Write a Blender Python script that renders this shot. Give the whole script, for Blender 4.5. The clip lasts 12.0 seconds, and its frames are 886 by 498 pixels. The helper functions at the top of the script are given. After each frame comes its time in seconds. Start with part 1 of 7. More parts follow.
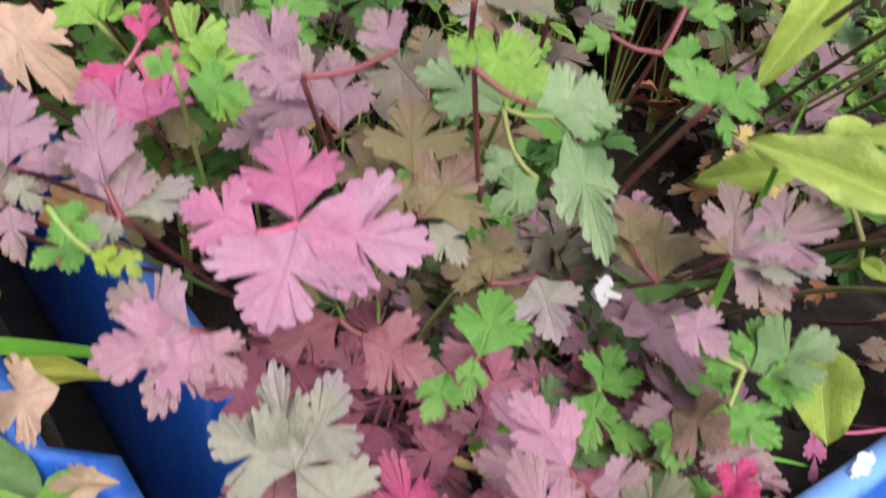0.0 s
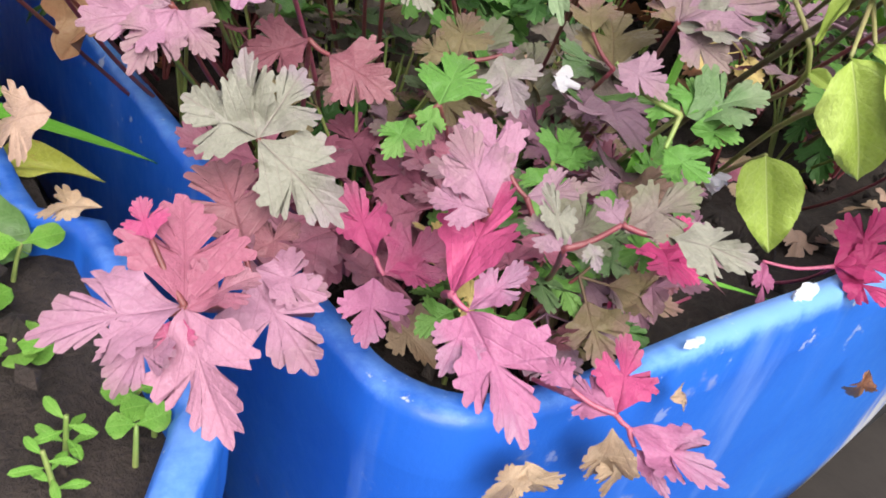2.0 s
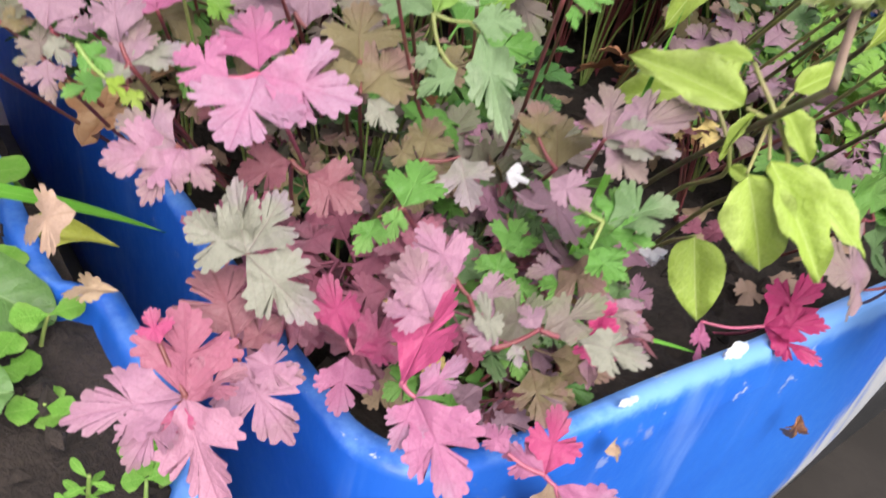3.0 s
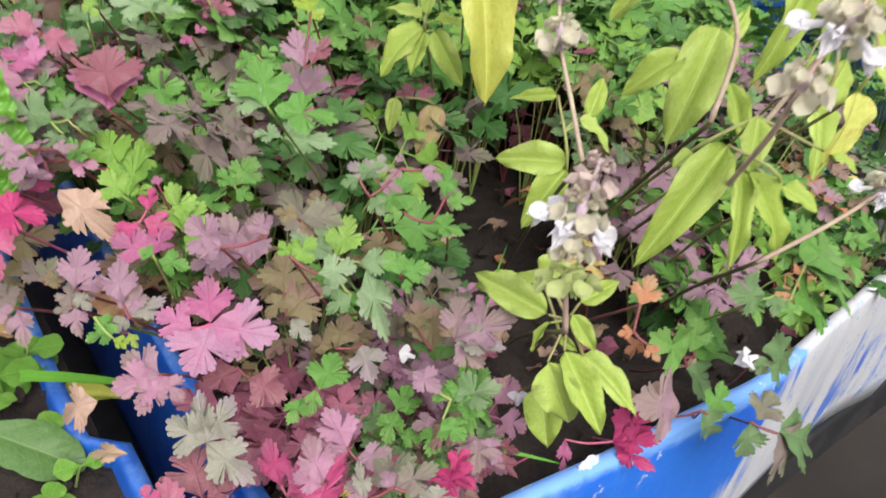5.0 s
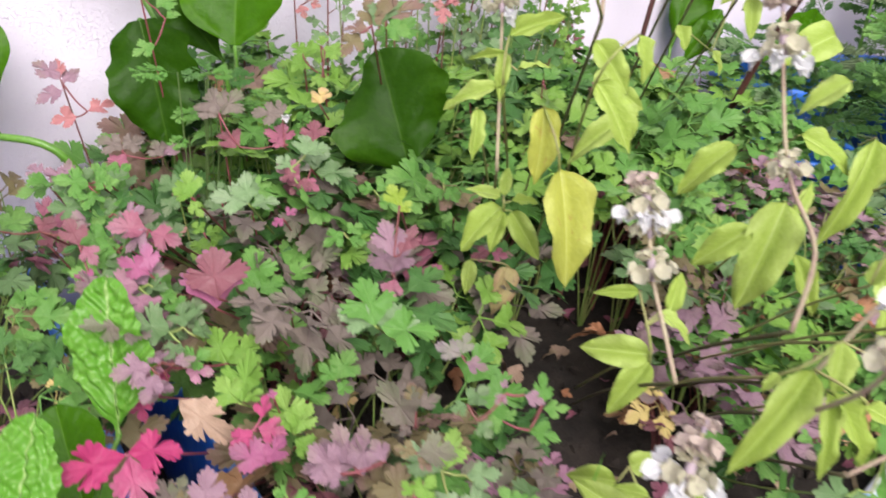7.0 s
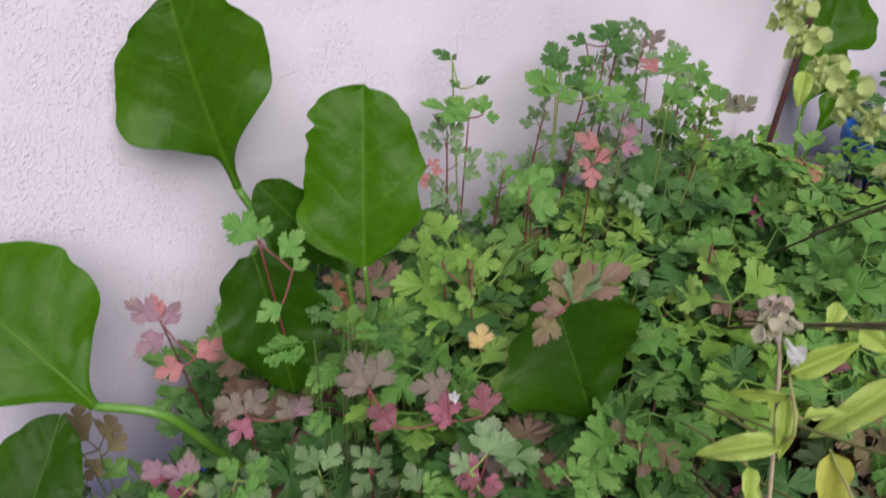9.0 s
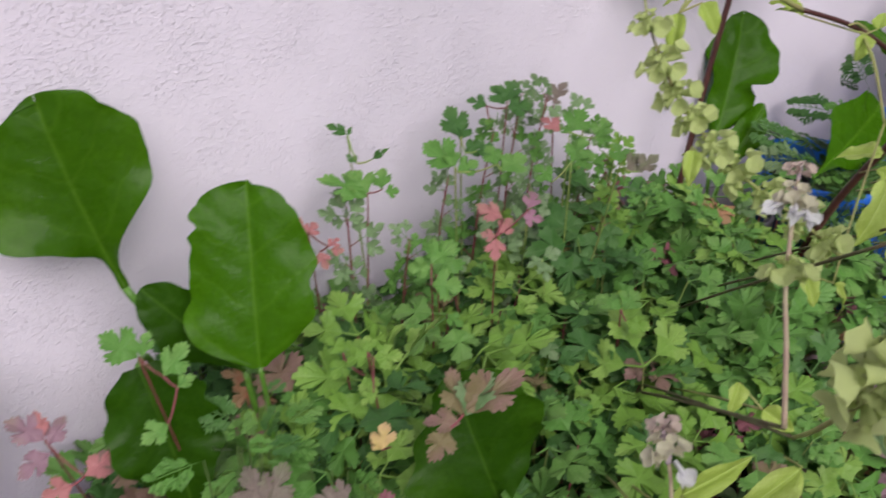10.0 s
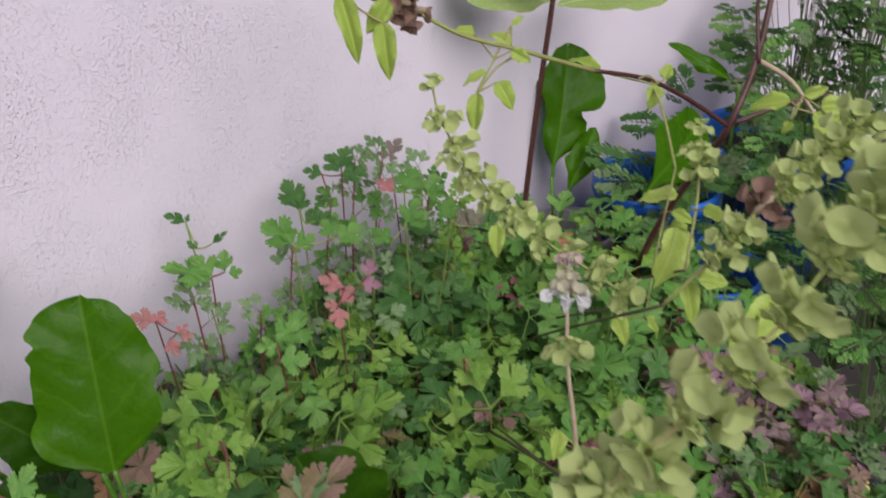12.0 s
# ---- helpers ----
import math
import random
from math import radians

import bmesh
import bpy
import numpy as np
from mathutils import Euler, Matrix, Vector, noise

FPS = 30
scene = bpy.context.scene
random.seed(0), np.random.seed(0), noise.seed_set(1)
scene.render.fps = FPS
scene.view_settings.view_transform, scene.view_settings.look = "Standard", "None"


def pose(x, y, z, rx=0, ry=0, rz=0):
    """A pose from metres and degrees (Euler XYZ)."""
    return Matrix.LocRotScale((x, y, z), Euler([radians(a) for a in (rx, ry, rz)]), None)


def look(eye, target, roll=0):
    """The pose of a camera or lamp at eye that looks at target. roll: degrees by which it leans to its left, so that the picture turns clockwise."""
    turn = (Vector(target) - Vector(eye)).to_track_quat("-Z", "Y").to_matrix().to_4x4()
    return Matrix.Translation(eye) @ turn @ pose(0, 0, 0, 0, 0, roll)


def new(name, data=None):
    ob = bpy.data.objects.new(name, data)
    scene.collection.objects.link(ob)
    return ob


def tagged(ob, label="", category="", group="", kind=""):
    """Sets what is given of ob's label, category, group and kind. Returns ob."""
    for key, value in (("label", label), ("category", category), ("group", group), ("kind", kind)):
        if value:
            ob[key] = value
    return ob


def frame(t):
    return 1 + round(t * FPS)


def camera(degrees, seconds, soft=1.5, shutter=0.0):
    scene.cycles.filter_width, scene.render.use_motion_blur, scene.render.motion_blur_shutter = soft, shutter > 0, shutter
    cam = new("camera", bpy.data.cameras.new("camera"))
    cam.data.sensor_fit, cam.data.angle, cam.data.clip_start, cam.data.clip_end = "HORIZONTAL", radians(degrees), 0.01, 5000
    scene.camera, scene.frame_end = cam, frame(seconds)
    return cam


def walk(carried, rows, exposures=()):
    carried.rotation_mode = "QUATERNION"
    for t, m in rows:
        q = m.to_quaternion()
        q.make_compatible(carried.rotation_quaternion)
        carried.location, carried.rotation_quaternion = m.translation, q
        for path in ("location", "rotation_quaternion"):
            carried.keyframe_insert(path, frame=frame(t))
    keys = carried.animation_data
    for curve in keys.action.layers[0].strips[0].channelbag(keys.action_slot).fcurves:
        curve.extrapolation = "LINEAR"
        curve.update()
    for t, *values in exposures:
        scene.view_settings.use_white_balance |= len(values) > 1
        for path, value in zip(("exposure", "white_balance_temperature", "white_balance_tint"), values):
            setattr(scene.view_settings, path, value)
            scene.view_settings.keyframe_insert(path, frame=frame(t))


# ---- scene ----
cam = camera(54.7, 12.0, 1.7, 0.5)
PATH = [
    (0.0, (-0.1555, -0.6338, 0.4471), (0.0184, -0.4408, 0.2970), 10.01),
    (0.5, (-0.1597, -0.6489, 0.4257), (0.0148, -0.4548, 0.2777), 10.37),
    (1.0, (-0.1602, -0.6588, 0.4157), (0.0137, -0.4651, 0.2664), 12.13),
    (1.5, (-0.1606, -0.6702, 0.4049), (0.0125, -0.4763, 0.2550), 12.68),
    (2.0, (-0.1662, -0.6779, 0.4084), (0.0059, -0.4847, 0.2564), 13.06),
    (2.5, (-0.1695, -0.6890, 0.4159), (0.0020, -0.4953, 0.2640), 13.24),
    (2.7, (-0.1714, -0.6914, 0.4286), (-0.0005, -0.4973, 0.2765), 13.30),
    (4.3, (-0.1784, -0.7420, 0.5152), (-0.0151, -0.5406, 0.3644), 10.67),
    (4.5, (-0.1801, -0.7483, 0.5250), (-0.0157, -0.5460, 0.3764), 10.20),
    (5.0, (-0.1869, -0.7696, 0.5584), (-0.0215, -0.5644, 0.4151), 9.39),
    (5.5, (-0.1989, -0.7896, 0.5786), (-0.0337, -0.5821, 0.4383), 8.90),
    (6.0, (-0.2113, -0.7924, 0.5971), (-0.0466, -0.5818, 0.4610), 8.62),
    (6.5, (-0.2143, -0.7728, 0.6205), (-0.0508, -0.5599, 0.4867), 8.11),
    (6.7, (-0.2154, -0.7609, 0.6271), (-0.0526, -0.5461, 0.4954), 7.76),
    (8.3, (-0.2074, -0.5573, 0.6938), (-0.0579, -0.3493, 0.5376), 4.25),
    (8.5, (-0.2095, -0.5397, 0.7102), (-0.0593, -0.3317, 0.5547), 4.56),
    (9.0, (-0.1999, -0.5213, 0.7465), (-0.0489, -0.3131, 0.5921), 3.53),
    (9.5, (-0.1843, -0.5137, 0.7746), (-0.0300, -0.3071, 0.6213), 2.47),
    (10.0, (-0.1553, -0.5058, 0.7813), (0.0117, -0.3079, 0.6298), 2.33),
    (10.5, (-0.1329, -0.4994, 0.8001), (0.0455, -0.3095, 0.6514), 1.70),
    (11.0, (-0.1210, -0.4928, 0.8258), (0.0680, -0.3119, 0.6791), 0.55),
    (11.5, (-0.1248, -0.5052, 0.8423), (0.0685, -0.3285, 0.6960), 0.50),
    (12.0, (-0.1279, -0.5370, 0.8433), (0.0637, -0.3638, 0.6906), 0.11),
]
walk(cam, [(t, look(eye, target, roll)) for t, eye, target, roll in PATH], [(0.0, 0.6), (0.6, 0.74), (2.5, 0.82), (4.3, 0.72), (5.5, 0.5), (6.5, 0.56), (8.3, 0.45), (9.0, -0.13), (9.6, -0.24), (10.5, -0.23), (11.5, -0.38), (12.0, -0.36)])

# ---- light ----
world = bpy.data.worlds.new("overcast_sky")
scene.world = world
world.use_nodes = True
wn = world.node_tree
sky = wn.nodes.new("ShaderNodeTexSky")
sky.sky_type, sky.sun_disc = "NISHITA", False
sky.sun_elevation, sky.sun_rotation = radians(42), radians(200)
sky.air_density, sky.dust_density, sky.ozone_density = 0.8, 3.0, 0.5
wn.links.new(sky.outputs["Color"], wn.nodes["Background"].inputs["Color"])
wn.nodes["Background"].inputs["Strength"].default_value = 0.065

sun_data = bpy.data.lights.new("sun", "SUN")
sun_data.energy, sun_data.angle, sun_data.color = 3.6, radians(50), (1.0, 0.96, 0.93)
sun = new("sun", sun_data)
sun.matrix_basis = look((-0.75, -2.0, 2.0), (0, 0, 0))


# ---- materials ----
def principled(name, rough=0.6, metal=0.0):
    m = bpy.data.materials.new(name)
    m.use_nodes = True
    b = m.node_tree.nodes["Principled BSDF"]
    b.inputs["Roughness"].default_value, b.inputs["Metallic"].default_value = rough, metal
    return m, m.node_tree, b


def node(tree, kind, **values):
    n = tree.nodes.new(kind)
    for key, value in values.items():
        n.inputs[key.replace("_", " ")].default_value = value
    return n


def mixed(tree, fac, a, b):
    """A colour mix; each of fac, a and b is a socket or a value."""
    n = tree.nodes.new("ShaderNodeMix")
    n.data_type = "RGBA"
    for socket, value in ((n.inputs[0], fac), (n.inputs[6], a), (n.inputs[7], b)):
        if isinstance(value, bpy.types.NodeSocket):
            tree.links.new(value, socket)
        elif isinstance(value, tuple):
            socket.default_value = (*value, 1)
        else:
            socket.default_value = value
    return n.outputs[2]


def calc(tree, op, a, b=0.0, c=0.0):
    n = tree.nodes.new("ShaderNodeMath")
    n.operation = op
    for socket, value in zip(n.inputs, (a, b, c)):
        if isinstance(value, bpy.types.NodeSocket):
            tree.links.new(value, socket)
        else:
            socket.default_value = value
    return n.outputs[0]


def band(tree, value, low, high):
    n = tree.nodes.new("ShaderNodeMapRange")
    n.interpolation_type = "SMOOTHSTEP"
    tree.links.new(value, n.inputs["Value"])
    n.inputs["From Min"].default_value, n.inputs["From Max"].default_value = low, high
    return n.outputs[0]


def noise_of(tree, scale, detail=3.0, coord="Object", rough=0.5):
    tc = tree.nodes.new("ShaderNodeTexCoord")
    n = node(tree, "ShaderNodeTexNoise", Scale=scale, Detail=detail, Roughness=rough)
    tree.links.new(tc.outputs[coord], n.inputs["Vector"])
    return n.outputs["Fac"]


def bump(tree, bsdf, height, strength, distance):
    n = node(tree, "ShaderNodeBump", Strength=strength, Distance=distance)
    tree.links.new(height, n.inputs["Height"])
    tree.links.new(n.outputs[0], bsdf.inputs["Normal"])


def leaf_material(name, main, other, vein, fan=True, rough=0.45, thin=0.13, spots=None, gloss=0.26, ribs=22.0, rib=0.3):
    """A leaf: two colours mottled over it, paler or darker veins (fanned from the stalk, or paired along a midrib), light shining through."""
    m, tree, b = principled(name, rough)
    uv = tree.nodes.new("ShaderNodeUVMap")
    sep = tree.nodes.new("ShaderNodeSeparateXYZ")
    tree.links.new(uv.outputs[0], sep.inputs[0])
    x, y = sep.outputs[0], sep.outputs[1]
    if fan:
        far = calc(tree, "SQRT", calc(tree, "ADD", calc(tree, "MULTIPLY", x, x), calc(tree, "MULTIPLY", y, y)))
        side = calc(tree, "ABSOLUTE", x)
        mid = calc(tree, "SUBTRACT", 1.0, band(tree, side, 0.004, 0.018))
        ribbed = calc(tree, "ABSOLUTE", calc(tree, "SINE", calc(tree, "MULTIPLY", calc(tree, "SUBTRACT", y, calc(tree, "MULTIPLY", side, 1.15)), 17.0)))
        veins = calc(tree, "MAXIMUM", calc(tree, "MULTIPLY", mid, 0.8), calc(tree, "MULTIPLY", calc(tree, "SUBTRACT", 1.0, band(tree, ribbed, 0.0, 0.28)), 0.45))
        edge = band(tree, far, 0.35, 1.05)
    else:
        side = calc(tree, "ABSOLUTE", x)
        warp = node(tree, "ShaderNodeTexNoise", Scale=3.5, Detail=2.0)
        tree.links.new(uv.outputs[0], warp.inputs["Vector"])
        y = calc(tree, "ADD", y, calc(tree, "MULTIPLY_ADD", warp.outputs["Fac"], 0.3, -0.15))
        wave = calc(tree, "ABSOLUTE", calc(tree, "SINE", calc(tree, "MULTIPLY", calc(tree, "SUBTRACT", y, calc(tree, "MULTIPLY", side, 0.9)), ribs)))
        fine = calc(tree, "SUBTRACT", 1.0, band(tree, wave, 0.0, 0.3))
        mid = calc(tree, "SUBTRACT", 1.0, band(tree, side, 0.003, 0.016))
        cells = node(tree, "ShaderNodeTexVoronoi", Scale=19.0)
        cells.feature = "DISTANCE_TO_EDGE"
        tree.links.new(uv.outputs[0], cells.inputs["Vector"])
        net = calc(tree, "MULTIPLY", calc(tree, "SUBTRACT", 1.0, band(tree, cells.outputs["Distance"], 0.0, 0.13)), 0.13)
        fade = calc(tree, "MULTIPLY", calc(tree, "MULTIPLY", fine, rib), calc(tree, "MULTIPLY_ADD", warp.outputs["Fac"], 1.6, 0.1))
        veins = calc(tree, "MAXIMUM", mid, calc(tree, "ADD", fade, net))
        edge = band(tree, side, 0.1, 0.5)
    info = tree.nodes.new("ShaderNodeObjectInfo")
    shift = tree.nodes.new("ShaderNodeVectorMath")
    shift.operation = "ADD"
    tree.links.new(uv.outputs[0], shift.inputs[0])
    spread = calc(tree, "MULTIPLY", info.outputs["Random"], 37.0)
    tree.links.new(spread, shift.inputs[1])
    mott = node(tree, "ShaderNodeTexNoise", Scale=2.2, Detail=4.0, Roughness=0.6)
    tree.links.new(shift.outputs[0], mott.inputs["Vector"])
    fine = node(tree, "ShaderNodeTexNoise", Scale=26.0, Detail=3.0, Roughness=0.6)
    tree.links.new(shift.outputs[0], fine.inputs["Vector"])
    swell = node(tree, "ShaderNodeTexNoise", Scale=7.0, Detail=3.0, Roughness=0.55)
    tree.links.new(shift.outputs[0], swell.inputs["Vector"])
    mix_at = calc(tree, "ADD", calc(tree, "MULTIPLY", mott.outputs["Fac"], 1.3), calc(tree, "MULTIPLY_ADD", info.outputs["Random"], 0.7, -0.55))
    mix_at = calc(tree, "ADD", mix_at, calc(tree, "MULTIPLY_ADD", edge, 0.5, -0.25))
    colour = mixed(tree, band(tree, mix_at, 0.2, 0.85), main, other)
    grain = band(tree, fine.outputs["Fac"], 0.3, 0.75)
    colour = mixed(tree, calc(tree, "MULTIPLY", grain, 0.35), colour, tuple(c * 0.6 for c in main))
    if spots:
        sp = node(tree, "ShaderNodeTexNoise", Scale=5.0, Detail=4.0, Roughness=0.65)
        tree.links.new(shift.outputs[0], sp.inputs["Vector"])
        colour = mixed(tree, band(tree, sp.outputs["Fac"], 0.58, 0.66), colour, spots)
    colour = mixed(tree, calc(tree, "MULTIPLY", veins, 0.34 if fan else 0.7), colour, vein)
    tree.links.new(colour, b.inputs["Base Color"])
    b.inputs["Specular IOR Level"].default_value = gloss
    bump(tree, b, calc(tree, "ADD", calc(tree, "MULTIPLY", veins, -0.4), calc(tree, "MULTIPLY_ADD", fine.outputs["Fac"], 0.5, calc(tree, "MULTIPLY", swell.outputs["Fac"], 1.4))), 0.42, 0.0014)
    tree.links.new(calc(tree, "MULTIPLY_ADD", band(tree, swell.outputs["Fac"], 0.35, 0.65), 0.2, rough - 0.1), b.inputs["Roughness"])
    glow = tree.nodes.new("ShaderNodeBsdfTranslucent")
    tree.links.new(colour, glow.inputs["Color"])
    both = tree.nodes.new("ShaderNodeMixShader")
    both.inputs[0].default_value = thin
    tree.links.new(b.outputs[0], both.inputs[1])
    tree.links.new(glow.outputs[0], both.inputs[2])
    tree.links.new(both.outputs[0], tree.nodes["Material Output"].inputs["Surface"])
    return m


def plain_material(name, a, b_colour, scale, rough=0.6, relief=0.0, coarse=None, thin=0.0):
    """Two colours mottled at two scales, with fine relief."""
    m, tree, b = principled(name, rough)
    big = noise_of(tree, scale, 4)
    small = noise_of(tree, scale * 9, 4, rough=0.65)
    colour = mixed(tree, band(tree, big, 0.35, 0.65), a, b_colour)
    colour = mixed(tree, calc(tree, "MULTIPLY", band(tree, small, 0.35, 0.7), 0.4), colour, coarse or tuple(c * 0.55 for c in a))
    tree.links.new(colour, b.inputs["Base Color"])
    if relief:
        bump(tree, b, small, 0.6, relief)
    if thin:
        glow = tree.nodes.new("ShaderNodeBsdfTranslucent")
        tree.links.new(colour, glow.inputs["Color"])
        both = tree.nodes.new("ShaderNodeMixShader")
        both.inputs[0].default_value = thin
        tree.links.new(b.outputs[0], both.inputs[1])
        tree.links.new(glow.outputs[0], both.inputs[2])
        tree.links.new(both.outputs[0], tree.nodes["Material Output"].inputs["Surface"])
    return m


LEAF = {
    "green": leaf_material("leaf_green", (0.104, 0.25, 0.05), (0.172, 0.325, 0.085), (0.185, 0.34, 0.105), rough=0.42, gloss=0.22, thin=0.08),
    "darkgreen": leaf_material("leaf_dark_green", (0.052, 0.142, 0.034), (0.086, 0.19, 0.052), (0.11, 0.21, 0.068), rough=0.42, gloss=0.22, thin=0.08),
    "limegreen": leaf_material("leaf_lime_green", (0.155, 0.3, 0.048), (0.235, 0.375, 0.085), (0.245, 0.385, 0.105), rough=0.42, gloss=0.22, thin=0.08),
    "lime": leaf_material("leaf_lime", (0.25, 0.36, 0.05), (0.34, 0.44, 0.1), (0.36, 0.46, 0.15), gloss=0.14),
    "pale": leaf_material("leaf_pale_green", (0.19, 0.3, 0.14), (0.265, 0.355, 0.21), (0.255, 0.365, 0.205)),
    "greengrey": leaf_material("leaf_grey_green", (0.125, 0.218, 0.088), (0.195, 0.26, 0.142), (0.2, 0.275, 0.145)),
    "grey": leaf_material("leaf_silver", (0.272, 0.272, 0.218), (0.312, 0.25, 0.282), (0.250, 0.150, 0.175)),
    "greymauve": leaf_material("leaf_grey_mauve", (0.205, 0.165, 0.145), (0.18, 0.195, 0.118), (0.174, 0.121, 0.122)),
    "mauve": leaf_material("leaf_mauve", (0.312, 0.190, 0.246), (0.270, 0.208, 0.182), (0.235, 0.115, 0.150)),
    "mauvepink": leaf_material("leaf_mauve_pink", (0.395, 0.202, 0.29), (0.292, 0.184, 0.2), (0.247, 0.094, 0.154)),
    "pinkmauve": leaf_material("leaf_pink_mauve", (0.434, 0.21, 0.295), (0.306, 0.199, 0.208), (0.270, 0.098, 0.163)),
    "rosemauve": leaf_material("leaf_rose_mauve", (0.347, 0.116, 0.175), (0.378, 0.184, 0.234), (0.252, 0.078, 0.118)),
    "pink": leaf_material("leaf_pink", (0.425, 0.158, 0.279), (0.375, 0.215, 0.312), (0.299, 0.073, 0.185)),
    "rose": leaf_material("leaf_rose", (0.377, 0.112, 0.226), (0.341, 0.145, 0.226), (0.287, 0.078, 0.147)),
    "magenta": leaf_material("leaf_magenta", (0.441, 0.072, 0.184), (0.403, 0.132, 0.213), (0.315, 0.043, 0.114)),
    "crimson": leaf_material("leaf_crimson", (0.407, 0.040, 0.142), (0.454, 0.079, 0.190), (0.297, 0.026, 0.086)),
    "coral": leaf_material("leaf_coral", (0.46, 0.19, 0.2), (0.4, 0.21, 0.19), (0.36, 0.12, 0.13)),
    "redbrown": leaf_material("leaf_red_brown", (0.236, 0.087, 0.110), (0.266, 0.124, 0.141), (0.163, 0.044, 0.050)),
    "rust": leaf_material("leaf_rust", (0.42, 0.19, 0.1), (0.38, 0.25, 0.14), (0.3, 0.12, 0.06)),
    "olive": leaf_material("leaf_olive", (0.204, 0.169, 0.086), (0.268, 0.161, 0.146), (0.163, 0.088, 0.060)),
    "yellow": leaf_material("leaf_yellow", (0.66, 0.52, 0.2), (0.62, 0.42, 0.24), (0.5, 0.4, 0.2)),
    "dry": leaf_material("leaf_dry", (0.5, 0.37, 0.25), (0.42, 0.27, 0.18), (0.3, 0.19, 0.12), thin=0.15),
    "cream": leaf_material("leaf_cream", (0.52, 0.361, 0.275), (0.477, 0.289, 0.246), (0.361, 0.217, 0.159), thin=0.2),
    "basil": leaf_material("leaf_basil", (0.315, 0.435, 0.075), (0.41, 0.53, 0.135), (0.52, 0.61, 0.24), fan=False, rough=0.5),
    "basilold": leaf_material("leaf_basil_old", (0.44, 0.47, 0.085), (0.5, 0.53, 0.13), (0.54, 0.58, 0.2), fan=False, spots=(0.4, 0.33, 0.08)),
    "drybasil": leaf_material("leaf_basil_dry", (0.5, 0.42, 0.2), (0.36, 0.22, 0.13), (0.4, 0.3, 0.15), fan=False, spots=(0.12, 0.05, 0.05)),
    "chard": leaf_material("leaf_chard", (0.042, 0.13, 0.003), (0.058, 0.166, 0.0045), (0.075, 0.185, 0.01), fan=False, rough=0.29, thin=0.18, gloss=0.11, ribs=11.0, rib=0.45),
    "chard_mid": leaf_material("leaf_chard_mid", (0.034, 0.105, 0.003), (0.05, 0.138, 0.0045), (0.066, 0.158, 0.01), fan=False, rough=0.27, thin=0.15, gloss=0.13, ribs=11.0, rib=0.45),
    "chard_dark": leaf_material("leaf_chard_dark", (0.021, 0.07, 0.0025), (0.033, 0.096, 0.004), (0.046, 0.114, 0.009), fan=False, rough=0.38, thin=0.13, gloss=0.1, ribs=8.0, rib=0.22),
    "savoy": leaf_material("leaf_savoy", (0.115, 0.32, 0.03), (0.18, 0.4, 0.06), (0.36, 0.52, 0.19), fan=False, rough=0.33, thin=0.22, gloss=0.35),
    "grass": leaf_material("leaf_grass", (0.13, 0.38, 0.04), (0.2, 0.42, 0.08), (0.22, 0.45, 0.1), fan=False),
    "seedling": leaf_material("leaf_seedling", (0.15, 0.36, 0.05), (0.22, 0.42, 0.08), (0.25, 0.45, 0.1), fan=False),
    "tallbasil": leaf_material("leaf_tall_basil", (0.26, 0.36, 0.11), (0.33, 0.42, 0.17), (0.42, 0.5, 0.26), fan=False),
    "broad": leaf_material("leaf_broad", (0.09, 0.19, 0.05), (0.13, 0.24, 0.08), (0.16, 0.27, 0.1), fan=False),
}
STEM_GREEN = plain_material("stem_green", (0.22, 0.34, 0.08), (0.28, 0.3, 0.1), 60, 0.5)
STEM_RED = plain_material("stem_red", (0.24, 0.05, 0.07), (0.17, 0.06, 0.05), 60, 0.45)
STEM_PINK = plain_material("stem_pink", (0.5, 0.1, 0.2), (0.42, 0.12, 0.18), 60, 0.45)
STEM_BASIL = plain_material("stem_basil", (0.46, 0.4, 0.27), (0.42, 0.29, 0.24), 90, 0.6, 0.0004)
STEM_PALE = plain_material("stem_pale", (0.3, 0.35, 0.1), (0.3, 0.26, 0.12), 60, 0.55)
STEM_WOOD = plain_material("stem_wood", (0.05, 0.013, 0.015), (0.075, 0.024, 0.022), 80, 0.4, 0.0005, (0.11, 0.045, 0.038))
PETAL = plain_material("petal_white", (0.84, 0.84, 0.86), (0.8, 0.8, 0.84), 120, 0.6, 0.0, (0.78, 0.76, 0.82), 0.45)
CALYX_FLOWER = plain_material("calyx_mauve", (0.74, 0.79, 0.5), (0.76, 0.7, 0.58), 200, 0.7, 0.0004, (0.66, 0.48, 0.6), 0.45)
CALYX_BUD = plain_material("calyx_bud", (0.64, 0.48, 0.47), (0.6, 0.56, 0.42), 300, 0.75, 0.0003, (0.5, 0.35, 0.42), 0.3)
CALYX_SEED = plain_material("calyx_seed", (0.66, 0.77, 0.36), (0.58, 0.7, 0.28), 120, 0.6, 0.0006, (0.52, 0.5, 0.2), 0.4)
CALYX_BROWN = plain_material("calyx_brown", (0.3, 0.19, 0.15), (0.2, 0.11, 0.09), 120, 0.7, 0.0004, None, 0.15)
WHORL_MAUVE = plain_material("whorl_mauve", (0.56, 0.42, 0.56), (0.54, 0.46, 0.46), 300, 0.7, 0.0006)
SOIL = plain_material("soil", (0.015, 0.0112, 0.0098), (0.034, 0.025, 0.021), 45, 0.95, 0.006, (0.065, 0.048, 0.039))


